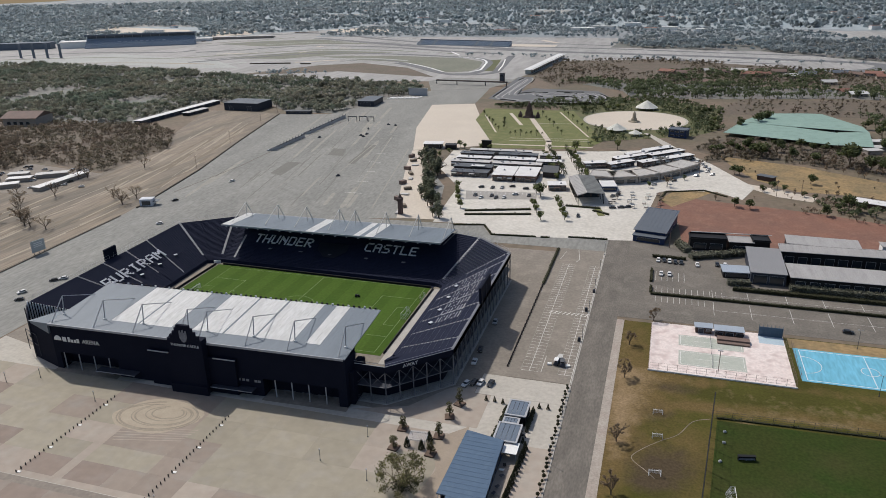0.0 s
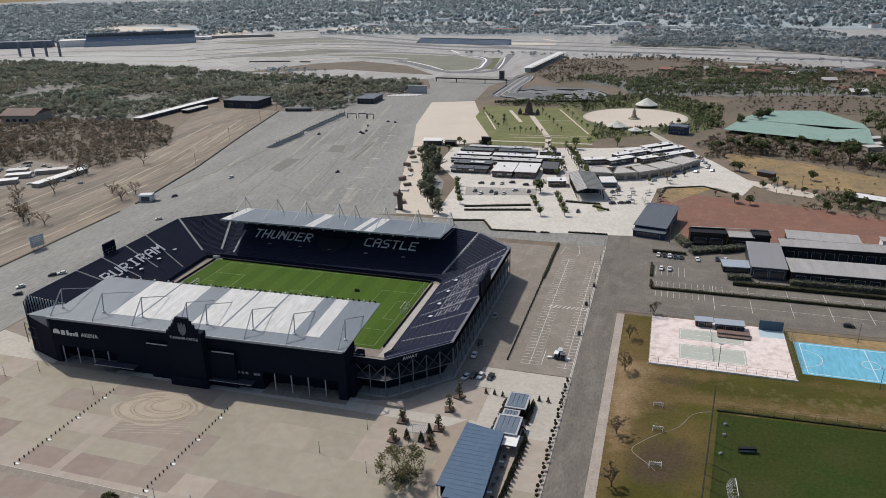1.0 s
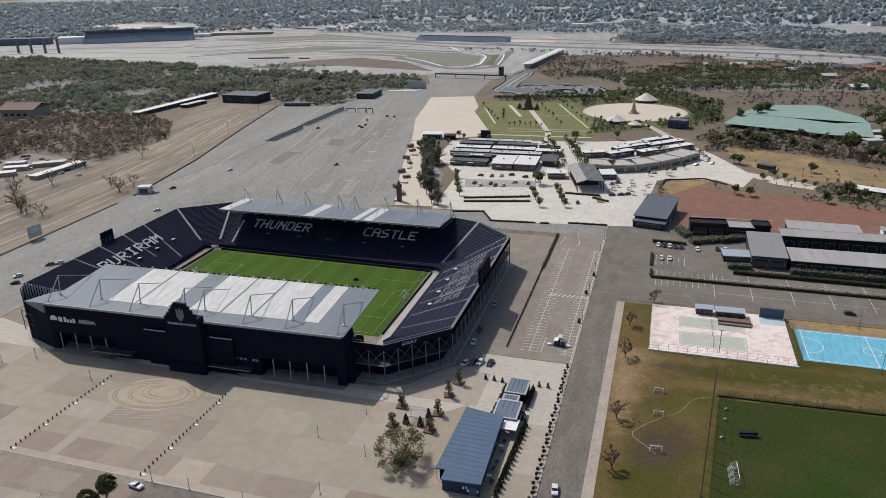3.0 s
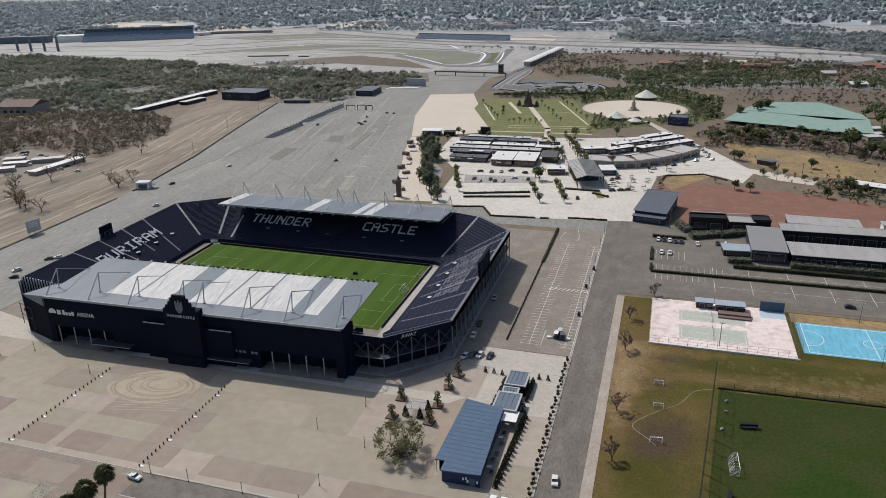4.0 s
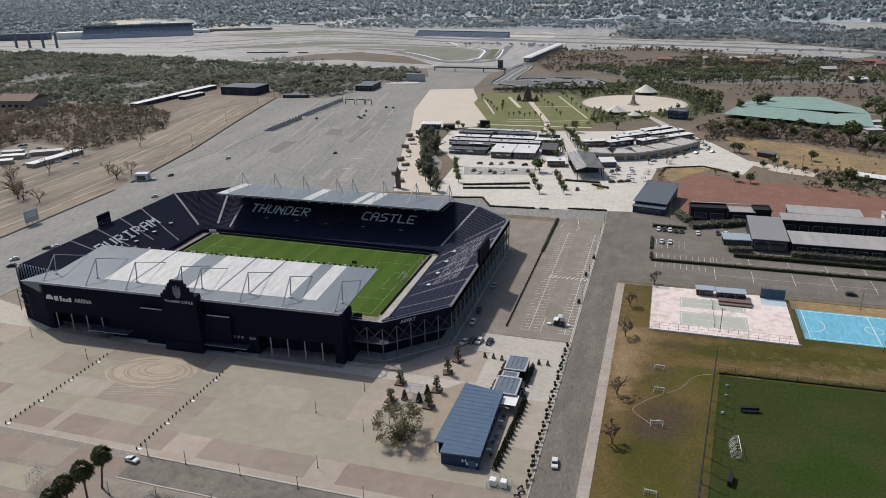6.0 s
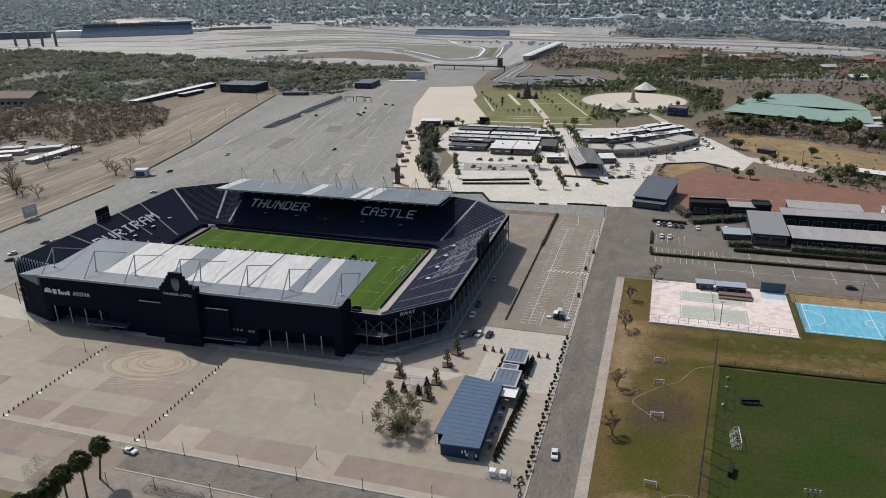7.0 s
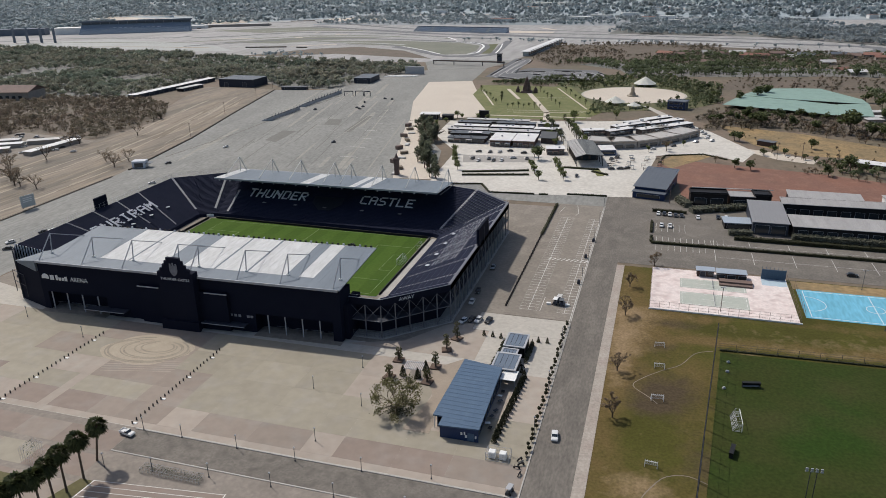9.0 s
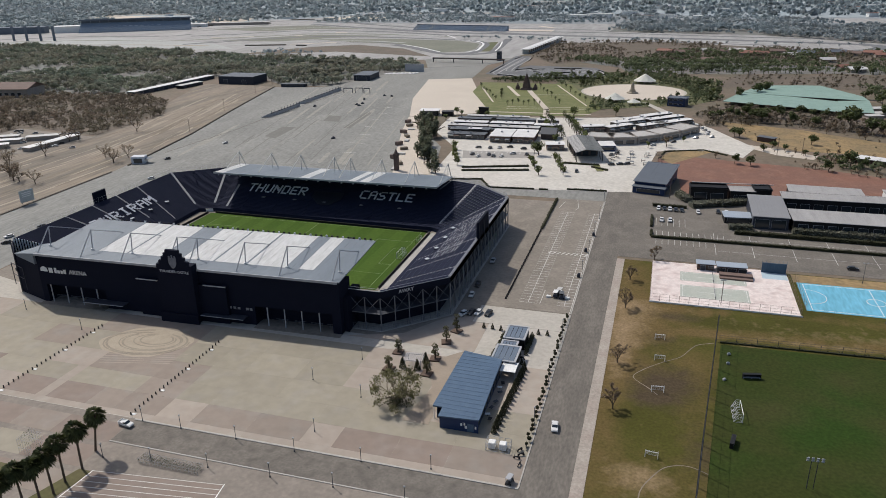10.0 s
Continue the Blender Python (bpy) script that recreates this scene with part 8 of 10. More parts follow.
# trees of the market yard
bt = [tree(220 + k, 7.0, 2.6, leaf="leaf_bright", n=330, size=0.42) for k in range(3)]
for k, (x, y, s) in enumerate([(21.7, 193.5, 1.0), (24, 184, 0.9), (27, 175, 0.9), (30, 165, 0.9), (34.6, 153.7, 0.9), (79.3, 163.8, 1.0), (83, 154, 0.9), (87.8, 141.1, 0.9), (75.5, 196, 0.9), (92.9, 173.5, 1.0), (96, 163, 1.0), (99, 153, 0.9), (101.7, 144.2, 0.9), (132, 241, 0.5), (147, 226, 0.7), (158.7, 238, 0.7), (170, 250, 0.6), (-11.4, 316.6, 1.0), (-6, 312, 0.8), (7.3, 313.2, 0.8), (15.6, 312.6, 0.8), (-14, 292, 0.8), (-18, 280, 0.8), (-20, 268, 0.8), (-24, 256, 0.7), (-22, 262, 0.6), (86, 318, 1.5), (118, 335, 1.3)]):
    tagged(set_tree(bt[k % 3], x, y, s, 77 * k, 0.12), "small round green tree in the market yard", "tree", group="trees of the market yard")
pm = [palm(90 + k, 7.0, 2.6, 22, fan=False, trunk_r=0.2) for k in range(2)]
for k in range(11):
    u = k / 10
    for a, b in (((78.4, 316.1), (100, 240)), ((65, 313.4), (89, 236))):
        tagged(set_tree(pm[k % 2], a[0] + (b[0] - a[0]) * u, a[1] + (b[1] - a[1]) * u, 0.9 + 0.2 * math.sin(5 * k), 50 * k, 0.12), "feather palm lining the paved walk", "palm", group="palms along the walk")

g = np.random.default_rng(25)
for k in range(26):
    u = k / 25
    for a, b in (((83, 312), (106, 238)), ((61, 309), (85, 232))):
        if g.uniform() < 0.75:
            tagged(set_tree(bt[k % 3], a[0] + (b[0] - a[0]) * u + float(g.normal()), a[1] + (b[1] - a[1]) * u, float(g.uniform(0.45, 0.8)), 70 * k, 0.12), "leafy green tree lining the paved walk", "tree", group="trees along the walk")
# stalls in the yard
for k in range(16):
    x, y = 128 + 9 * (k % 4) + float(g.normal() * 1.2), 178 + 9 * (k // 4) + float(g.normal() * 1.2)
    st = tagged(empty("market_stall", x, y, 0.1, float(g.uniform(0, 60))), "small open market stall with a cloth top", "stall", group="stalls in the yard")
    bm = bmesh.new()
    prism(bm, [(-1.3, -1.0), (1.3, -1.0), (1.3, 1.0), (-1.3, 1.0)], 2.1, 2.2)
    part("canopy", bm, M[("shop_dark", "roof_slate", "tent", "shop_brick")[k % 4]], st)
    bm = bmesh.new()
    box(bm, -1.1, 1.1, -0.5, 0.5, 0.75, 0.82)
    part("counter", bm, M["dark_wood"], st)
    for sx in (-1.1, 1.1):
        for sy in (-0.8, 0.8):
            bm = bmesh.new()
            bar(bm, (sx, sy, 0), (sx, sy, 2.1), 0.05, 4)
            part("post", bm, M["dark_steel"], st)

# ---- park ----
walk_m = bpy.data.objects["park_lawn"]
for pts, w in (([(20, 470), (58, 355), (64, 312)], 5.0), ([(-26, 466), (4, 384)], 1.6), ([(47.6, 494.6), (89.6, 378.5)], 1.6), ([(-2, 480), (20, 423)], 3.5), ([(24, 352), (92, 361)], 1.0), ([(22, 362), (90, 368)], 1.0), ([(10, 335), (96, 338)], 3.0), ([(30, 430), (70, 436)], 1.0)):
    mark(walk_m, pts, w, 0.16, m="pale", name="path")
temple = tagged(empty("stone_temple", 20.5, 462, 0.12), "dark stone temple with a tapering tower", "temple")
temple.scale = (0.62, 0.62, 0.8)
bm = bmesh.new()
for k, (w, z0, z1) in enumerate(((9, 0, 1.2), (8, 1.2, 2.4), (5.2, 2.4, 7.5), (4.4, 7.5, 10.0), (3.7, 10.0, 12.5), (2.9, 12.5, 14.8), (2.1, 14.8, 17.0), (1.2, 17.0, 19.0), (0.5, 19.0, 21.0))):
    box(bm, -w, w, -w, w, z0, z1, 0.3)
    if k > 1:
        box(bm, -w * 0.5, w * 0.5, -w * 1.16, w * 1.16, z0, z1 - 0.3, 0.2)
        box(bm, -w * 1.16, w * 1.16, -w * 0.5, w * 0.5, z0, z1 - 0.3, 0.2)
part("tower", bm, M["stone"], temple)
for x in (-14.5, 14.5):
    bm = bmesh.new()
    box(bm, x - 3, x + 3, -3, 3, 0, 4, 0.2)
    box(bm, x - 2, x + 2, -2, 2, 4, 6.0, 0.3)
    box(bm, x - 1, x + 1, -1, 1, 6.0, 7.6, 0.3)
    part("side_shrine", bm, M["stone"], temple)
for x, y, r, h in ((111.6, 408, 9.5, 7.4), (129, 392, 6.2, 5.2), (133.5, 527, 12, 9.5)):
    tent = tagged(empty("pavilion_tent", x, y, 0.12), "white pointed pavilion roof on posts", "pavilion", group="pointed pavilions")
    bm = bmesh.new()
    n = 16
    rings = [(r, 2.4), (r * 0.62, 2.4 + (h - 2.4) * 0.36), (r * 0.28, 2.4 + (h - 2.4) * 0.74), (0.25, h)]
    prev = None
    for rr, z in rings:
        ring = [bm.verts.new((rr * math.cos(6.2832 * i / n) * (1.0 if i % 2 else 0.94), rr * math.sin(6.2832 * i / n) * (1.0 if i % 2 else 0.94), z)) for i in range(n)]
        if prev:
            for i in range(n):
                bm.faces.new((prev[i], prev[(i + 1) % n], ring[(i + 1) % n], ring[i]))
        prev = ring
    part("canopy", bm, M["tent"], tent)
    for i in range(8):
        bm = bmesh.new()
        bar(bm, (r * 0.85 * math.cos(0.785 * i), r * 0.85 * math.sin(0.785 * i), 0), (r * 0.85 * math.cos(0.785 * i), r * 0.85 * math.sin(0.785 * i), 2.8), 0.15, 5)
        part("post", bm, M["steel"], tent)
bm = bmesh.new()
cone(bm, (0, 0), 5.5, 5.2, 0, 1.0, 16)
cone(bm, (0, 0), 3.2, 2.6, 1.0, 3.5, 8)
cone(bm, (0, 0), 1.9, 1.6, 3.5, 8.0, 8)
cone(bm, (0, 0), 1.4, 0.3, 8.0, 10.4, 8)
st = finish(bm, "statue", M["bus_stone"])
st.matrix_basis = pose(124.5, 457, 0.12)
tagged(st, "tall brown stone monument on the round square", "statue")
ring = slab("square_kerb", [(125 + 50 * math.cos(a * math.pi / 24), 466 + 49 * math.sin(a * math.pi / 24)) for a in range(48)], 0.10, M["concrete"], "pale kerb round the sandy square", "kerb")
slab("park_bed", [(92, 345), (104, 365), (180, 400), (200, 430), (205, 540), (150, 590), (40, 570), (44, 505), (60, 505), (92, 400)], 0.06, M["park_dark"], "dark green planted ground of the park", "ground")
slab("park_drive", [(136, 405), (141, 404), (165, 350), (158, 346)], 0.13, M["concrete"], "pale concrete drive through the park", "road")
g = np.random.default_rng(31)
pb = [tree(240 + k, 6.0, 2.6, leaf=("leaf", "leaf_bright", "leaf")[k], n=260, size=0.5, name="park_tree") for k in range(3)]
PARK = [(92, 345), (104, 365), (180, 400), (205, 430), (210, 540), (150, 600), (30, 575), (-20, 520), (-40, 512), (44, 508), (66, 506), (93, 400)]
count = 0
while count < 120:
    x, y = float(g.uniform(-40, 210)), float(g.uniform(340, 600))
    if not inside(x, y, PARK) or ((x - 125) / 52) ** 2 + ((y - 466) / 51) ** 2 < 1 or math.hypot(x - 111.6, y - 408) < 11 or math.hypot(x - 129, y - 392) < 8 or math.hypot(x - 133.5, y - 527) < 14 or math.hypot(x - 166, y - 396) < 13:
        continue
    if abs((x - 138) + (y - 405) * 0.45) < 4 and y < 412:
        continue
    if g.uniform() < 0.2:
        tagged(set_tree(pm[count % 2], x, y, float(g.uniform(0.6, 1.0)), float(g.uniform(0, 360))), "small feather palm in the park", "palm", group="palms of the park")
    else:
        tagged(set_tree(pb[count % 3], x, y, float(g.uniform(0.35, 1.15)), float(g.uniform(0, 360))), "bushy green tree in the park", "tree", group="trees of the park")
    count += 1
for k in range(26):
    u = k / 25
    for (a, b) in (((-30, 470), (10, 380)), ((52, 492), (95, 372)), ((0, 440), (8, 400)), ((30, 478), (70, 370)), ((20, 372), (50, 374))):
        if (k * 7 + int(a[0])) % 4 == 0:
            tagged(set_tree(pm[k % 2], a[0] + (b[0] - a[0]) * u, a[1] + (b[1] - a[1]) * u, 0.55 + 0.25 * (k % 3) / 2, 60 * k, 0.12), "small palm standing on the park lawn", "palm", group="palms of the lawn")

# ---- fields to the east ----
et = [tree(260 + k, 8.5, 4.2, leaf="leaf", n=420, size=0.6, trunk_h=0.28) for k in range(3)]
for k, (x, y, s) in enumerate([(199.1, 194.3, 0.78), (207.9, 191.9, 0.8), (79.6, 189.5, 1.25), (220.3, 444, 1.2), (236, 461, 1.5), (245, 478, 1.5), (217, 346, 1.5), (222, 339, 1.2), (228, 331, 1.6), (243.9, 352, 1.2), (284, 309, 2.3), (296, 300, 1.6), (302, 294, 1.5), (308, 302, 1.7), (315, 310, 1.7), (249.5, 186.5, 0.85), (263.7, 201, 1.25), (257.5, 197.5, 0.7), (270, 199, 0.8), (251.4, 258, 0.9), (263.3, 320, 1.1), (250, 330, 1.1), (204.3, 273, 0.9), (207, 270, 1.0), (205.2, 352, 1.0), (197, 342, 0.9), (191.7, 338, 0.9), (212, 340, 1.0), (260, 365, 1.1), (268, 360, 0.9), (276, 358, 0.9), (240, 372, 0.7), (320, 370, 1.4), (330, 360, 1.5), (330, 420, 1.4), (338, 440, 1.6), (325, 455, 1.2), (225, 240, 0.7), (232, 236, 0.6), (219, 232, 0.6), (243, 225, 0.5)]):
    tagged(set_tree(et[k % 3], x, y, s, 63 * k), "spreading dark green tree in the dry field", "tree", group="trees of the east fields")
et2 = [tree(280 + k, 6.5, 2.8, leaf="leaf_dry", n=150, size=0.4, bare=0.3, name="dry_bush") for k in range(3)]
g = np.random.default_rng(41)
for k in range(90):
    u = float(g.uniform(0, 1))
    x, y = 195 + 125 * u + float(g.normal() * 6), 338 - 88 * u * u + float(g.normal() * 9) + 8
    tagged(set_tree(et2[k % 3], x, y, float(g.uniform(0.35, 0.9)), float(g.uniform(0, 360))), "dry brown bush at the field's edge", "bush", group="dry bushes of the east fields")
for k in range(110):
    x = float(g.uniform(212, 330))
    y = 236 - 0.62 * max(0.0, x - 262) - float(g.uniform(0, 1)) ** 1.5 * 34 if k % 2 else 186 - 0.36 * (x - 250) + float(g.normal() * 4)
    if k % 2 == 0 and x < 236:
        continue
    tagged(set_tree(et2[k % 3], x, y, float(g.uniform(0.2, 0.6)), float(g.uniform(0, 360))), "low dry brown bush above the red field", "bush", group="dry bushes above the red field")
tagged(set_tree(et2[1], 188.6, 206.3, 0.7, 40), "small brown tree beside the red field", "tree")
tagged(set_tree(et2[0], 158.7, 231, 1.3, 20), "leafless tree beside the red field", "tree")
slab("tan_corner", [(154, 200), (166, 226), (190, 227), (176, 205), (162, 185)], 0.07, M["brown"], "corner of dry tan grass", "ground")
hedge("hedge", (154.6, 196), (158, 217), 1.0, 0.8, "low hedge round the field's corner", dens=4)
hedge("hedge", (158, 217), (182, 226), 1.0, 0.8, "low hedge round the field's corner", dens=4)
hedge("hedge", (182, 226), (196, 214), 1.0, 0.8, "low hedge round the field's corner", dens=4)
slab("gravel_edge", [(212, 238), (206, 252), (232, 238), (250, 224), (246, 214), (226, 222)], 0.06, M["pale"], "pale gravel edge of the yard", "ground")
building("low_farm_shed", 280, 212, 26, 9, 3.0, -24, "dark_wood", "roof_bright", "low farm shed with a white roof", "shed", over=0.6)
building("field_shelter", 224, 262, 11, 5, 3.2, -30, "dark_wood", "roof_dark", "small dark shelter beside the field", "shelter", over=0.6)
net = tagged(empty("shade_nets", 260, 430, 0), "wide pale green shade nets over a nursery", "nursery")
for k, poly in enumerate(([(203, 405), (250, 386), (262, 440), (222, 458), (245, 503), (240, 500)], [(250, 386), (287, 368), (296, 420), (262, 440)], [(222, 458), (262, 440), (275, 508), (245, 503)], [(262, 440), (321, 425), (321, 449), (297, 509), (275, 508)], [(287, 368), (312, 365), (321, 425), (296, 420)])):
    bm = bmesh.new()
    prism(bm, [(x - 260, y - 430) for x, y in (poly[:4] if k == 0 else poly)], 3.2 + 0.15 * k, 3.4 + 0.15 * k)
    part("net_sheet", bm, M["green_net"], net)
g = np.random.default_rng(43)
for k in range(40):
    x, y = float(g.uniform(205, 315)), float(g.uniform(370, 500))
    bm = bmesh.new()
    bar(bm, (x - 260, y - 430, 0), (x - 260, y - 430, 3.3), 0.1, 4)
    part("post", bm, M["steel"], net)
for x, y, w in ((322, 395, 14), (330, 385, 12), (318, 372, 16), (310, 360, 12)):
    building("nursery_shed", x, y, w, 8, 3.4, 20, "shop_beige", "roof_pale", "small nursery shed with a grey roof", "shed", over=0.6, group="nursery sheds")
HOUSES = [(150.8, 825, "roof_red", 22), (260, 812, "roof_red", 24), (296, 838, "roof_brown", 18), (307, 795, "roof_pale", 16), (203, 722, "roof_brown", 14), (246, 845, "roof_pale", 20), (342, 740, "roof_pale", 16), (347, 668, "roof_red", 14), (412, 832, "roof_red", 20), (416, 802, "roof_red", 16), (356, 650, "roof_bright", 18), (400, 640, "roof_brown", 26), (170, 812, "roof_brown", 14), (225, 830, "roof_brown", 14), (275, 806, "roof_red", 14), (330, 820, "roof_slate", 20), (372, 835, "roof_slate", 18), (205, 838, "roof_pale", 12), (388, 820, "roof_brown", 16), (440, 815, "roof_red", 14)]
for k, (x, y, r, w) in enumerate(HOUSES):
    building("village_house", x, y, w, w * 0.62, 3.6, 17 * k % 60 - 30, "shop_beige", r, "low village house with a hipped " + {"roof_red": "red", "roof_brown": "brown", "roof_pale": "grey", "roof_bright": "white", "roof_slate": "slate"}[r] + " roof", "house", style="gable", rise=2.6, over=1.2, windows=(("s", -3, -1, 1, 2.4), ("s", 1, 3, 1, 2.4)), group="village houses")

# ---- west side ----
slab("earth_bank", [(-171.2, 90), (-169.9, 89), (-165.9, -3), (-165.5, -160), (-167.4, -160), (-167.6, -3)], 0.5, M["ditch"], "low dark earth bank beside the road", "bank")
for a, b in (((-171.4, 105.7), (-189.8, 199.5)), ((-189.8, 199.5), (-217.5, 304)), ((-217.5, 304), (-249, 433))):
    d = Vector((b[0] - a[0], b[1] - a[1])).normalized()
    n = Vector((-d.y, d.x)) * 0.6
    bm = bmesh.new()
    prism(bm, [(a[0] - n.x, a[1] - n.y), (b[0] - n.x, b[1] - n.y), (b[0] + n.x, b[1] + n.y), (a[0] + n.x, a[1] + n.y)], 0, 0.8)
    tagged(finish(bm, "low_kerb_wall", M["ditch"]), "low dark kerb wall beside the field", "wall")
mark(bpy.data.objects["asphalt_lot"], [(-171, 143), (-165, 220), (-166, 262), (-160, 430)], 0.7, 0.09, m="ditch")
alot = bpy.data.objects["asphalt_lot"]
for pts, w in (([(-46.9, 178.4), (-84.7, 345.4)], 1.1), ([(-79.2, 222.8), (-90.3, 318.2)], 0.8), ([(-20.3, 141.3), (-52.7, 301.4)], 1.0), ([(-104, 166), (-120, 300)], 0.5)):
    mark(alot, pts, w, 0.075, m="line_dim")
for k in range(7):
    y = 170 + 28 * k
    mark(alot, [(-52 - 0.2 * (y - 170), y), (-40 - 0.23 * (y - 170), y)], 0.5, 0.075, m="line")
for poly in ([(-84, 246), (-78, 244), (-86, 312), (-92, 312)], [(-112, 268), (-98, 268), (-106, 292), (-118, 292)], [(-130, 205), (-118, 200), (-122, 240), (-134, 240)]):
    bm = bmesh.new()
    prism(bm, poly, 0, 0.07)
    part("repair_patch", bm, M["asphalt_dark"], alot, "darker patch of repaired asphalt")
g = np.random.default_rng(63)
for k in range(70):
    y0 = float(g.uniform(130, 430))
    L = float(g.uniform(18, 90))
    x0 = -30 - 0.24 * (y0 - 130) - float(g.uniform(0, 1)) * (128 - 0.1 * (y0 - 130))
    if x0 < -166 - 0.16 * (y0 - 130):
        continue
    sl = -0.21 + float(g.normal() * 0.012)
    worn_strip(alot, smooth([(x0, y0), (x0 + sl * L * 0.5, y0 + L * 0.5), (x0 + sl * L, y0 + L)], 4), float(g.uniform(0.25, 0.8)) if k % 3 else float(g.uniform(1.5, 4.0)), 0.06 + 0.0004 * k, ("line_dim", "asphalt_dark", "asphalt_dark")[k % 3], "asphalt_seam")
for k in range(16):
    y0 = 150 + 15.5 * k
    xr = -38 - 0.215 * (y0 - 150)
    mark(alot, [(xr, y0), (xr - float(g.uniform(6, 15)), y0 + 1.2)], 0.28, 0.1, m="line_dim")
g = np.random.default_rng(61)
field = bpy.data.objects["dirt_field"]
for k in range(80):
    u = float(g.uniform(0, 1))
    y0 = float(g.uniform(-40, 330))
    L = float(g.uniform(25, 90))
    xw = -171 - 0.22 * max(0.0, y0 - 95)
    x0 = xw - 4 - float(g.uniform(0, 1)) ** 1.2 * (75 if y0 < 150 else 50)
    sl = -0.05 - 0.2 * min(1.0, max(0.0, (y0 - 60) / 120)) + float(g.normal() * 0.05)
    if x0 + sl * L < -325:
        continue
    worn_strip(field, smooth([(x0, y0), (x0 + sl * L * 0.5 + float(g.normal()), y0 + L * 0.5), (x0 + sl * L, y0 + L)], 6), float(g.uniform(0.5, 2.2)), 0.04 + 0.0008 * k, ("rut_dark", "rut_pale")[k % 2], "wheel_rut")
bb = tagged(empty("billboard", -167.5, 22.0, 0.1, 80), "pale green billboard on posts", "billboard")
bm = bmesh.new()
box(bm, -4.0, 4.0, -0.15, 0.15, 1.6, 8.0, 0.05)
part("panel", bm, M["bill_green"], bb)
bm = bmesh.new()
for z in (6.4, 5.4, 4.4):
    box(bm, -2.6, 2.6, -0.2, -0.15, z, z + 0.45)
part("writing_bars", bm, M["white"], bb)
for x in (-3, 0, 3):
    bm = bmesh.new()
    bar(bm, (x, 0.1, 0), (x, 0.3, 7.6), 0.14, 5)
    part("post", bm, M["dark_steel"], bb)
con = tagged(empty("site_office", -167.5, 114, 0.1, 20), "white site office container with an awning", "container")
bm = bmesh.new()
box(bm, -5.5, 3.0, -3, 3, 0.1, 4.6, 0.06)
part("body", bm, M["seat_white"], con)
bm = bmesh.new()
box(bm, 3.0, 6.5, -2.6, 2.6, 2.8, 3.0)
part("awning", bm, M["roof_slate"], con)
bm = bmesh.new()
box(bm, -4, 1.5, -3.07, -3.0, 0.5, 3.4)
part("door", bm, M["glass"], con)
for kind, x, y, rz in (("car_dark", -156.5, 125.7, 60), ("car_white", -135, 81.3, 35), ("car_white", -145.3, 176.6, 70), ("car_white", -246.4, 139.6, 30), ("car_dark", -264.8, 149, 60), ("car_white", -263, 141, 50), ("car_white", -133.6, -22.9, 60), ("car_dark", -127.9, -30, 30), ("car_dark", -130.1, -7, 40), ("car_white", -127, -4, 40)):
    park(kind, x, y, rz, ("white" if kind == "car_white" else "black") + " car on the asphalt west of the stadium", "cars west of the stadium", z=0.05)
slab("west_parking", [(-345, 110), (-262, 118), (-258, 175), (-345, 190)], 0.05, M["lot"], "grey gravel car park beside the woods", "car park")
for k, (x, y, w, rz) in enumerate([(-318, 154, 14, 30), (-306, 143, 16, 30), (-292, 160, 22, 35), (-270, 146, 46, 88), (-330, 136, 16, 20), (-300, 128, 12, 40)]):
    building("carport", x, y, w, 7, 3.0, rz, "shop_beige", "roof_bright" if k % 2 else "roof_pale", "low carport with a pale metal roof", "carport", over=0.5, group="carports beside the woods")
g = np.random.default_rng(47)
for k in range(26):
    park(("car_white", "car_dark", "car_silver")[k % 3], float(g.uniform(-340, -275)), float(g.uniform(116, 182)), float(g.uniform(20, 60)), ("white", "black", "silver")[k % 3] + " car in the gravel car park", "cars in the gravel car park", z=0.05)
wt = [open_tree(300 + k, 8.6, 5.0, "leaf_dry", per_tip=4, size=0.3, limbs=5, levels=3) for k in range(4)]
for k, (x, y, s) in enumerate([(-202.4, 121.3, 1.0), (-186.5, 110.5, 1.1), (-190, 114, 0.8), (-186.8, 124.8, 1.0), (-238.7, 198.9, 1.1), (-215.8, 59, 1.2), (-210.4, 57.9, 1.0), (-219, 62, 1.1), (-197, 56.4, 1.0), (-226, 66, 1.2), (-232, 72, 1.2), (-247.2, 115.8, 1.1), (-262, 100, 1.2), (-255, 92, 0.9), (-240, 60, 1.1), (-236, 52, 1.0), (-262, 163, 1.3), (-266, 158, 1.2), (-258, 70, 1.0)]):
    tagged(set_tree(wt[k % 4], x, y, s, 83 * k), "half bare brown tree on the dry field", "tree", group="bare trees on the dry field")
pl = empty("utility_pole")
bm = bmesh.new()
bar(bm, (0, 0, 0), (0, 0, 11), 0.16, 6)
part("pole", bm, M["rust"], pl)
bm = bmesh.new()
box(bm, -1.0, 1.0, -0.08, 0.08, 10.2, 10.4)
part("cross_arm", bm, M["rust"], pl)
for x, y in ((-193, 202.6), (-220.5, 292.9), (-237.8, 376.3), (-255, 440), (161.7, 111.1), (226, 222), (241, 226), (180, 262)):
    tagged(copy_thing(pl, pose(x, y, 0.05, 0, 0, 15)), "slim brown utility pole", "pole", group="utility poles")
drop_proto(pl)
building("black_warehouse", -303, 460, 43, 31, 8.5, 0, "navy_shed", "roof_slate", "dark navy warehouse with a slate grey roof", "warehouse", over=0.4, doors=(("s", -15, -10, 0, 5), ("s", 8, 13, 0, 5)), ribs=4)
building("race_shed", -174.0, 512, 19, 35, 6.0, 4, "navy_shed", "roof_slate", "dark shed with a slate grey roof", "shed", over=0.4, doors=(("s", -6, 6, 0, 4.2),), ribs=4)
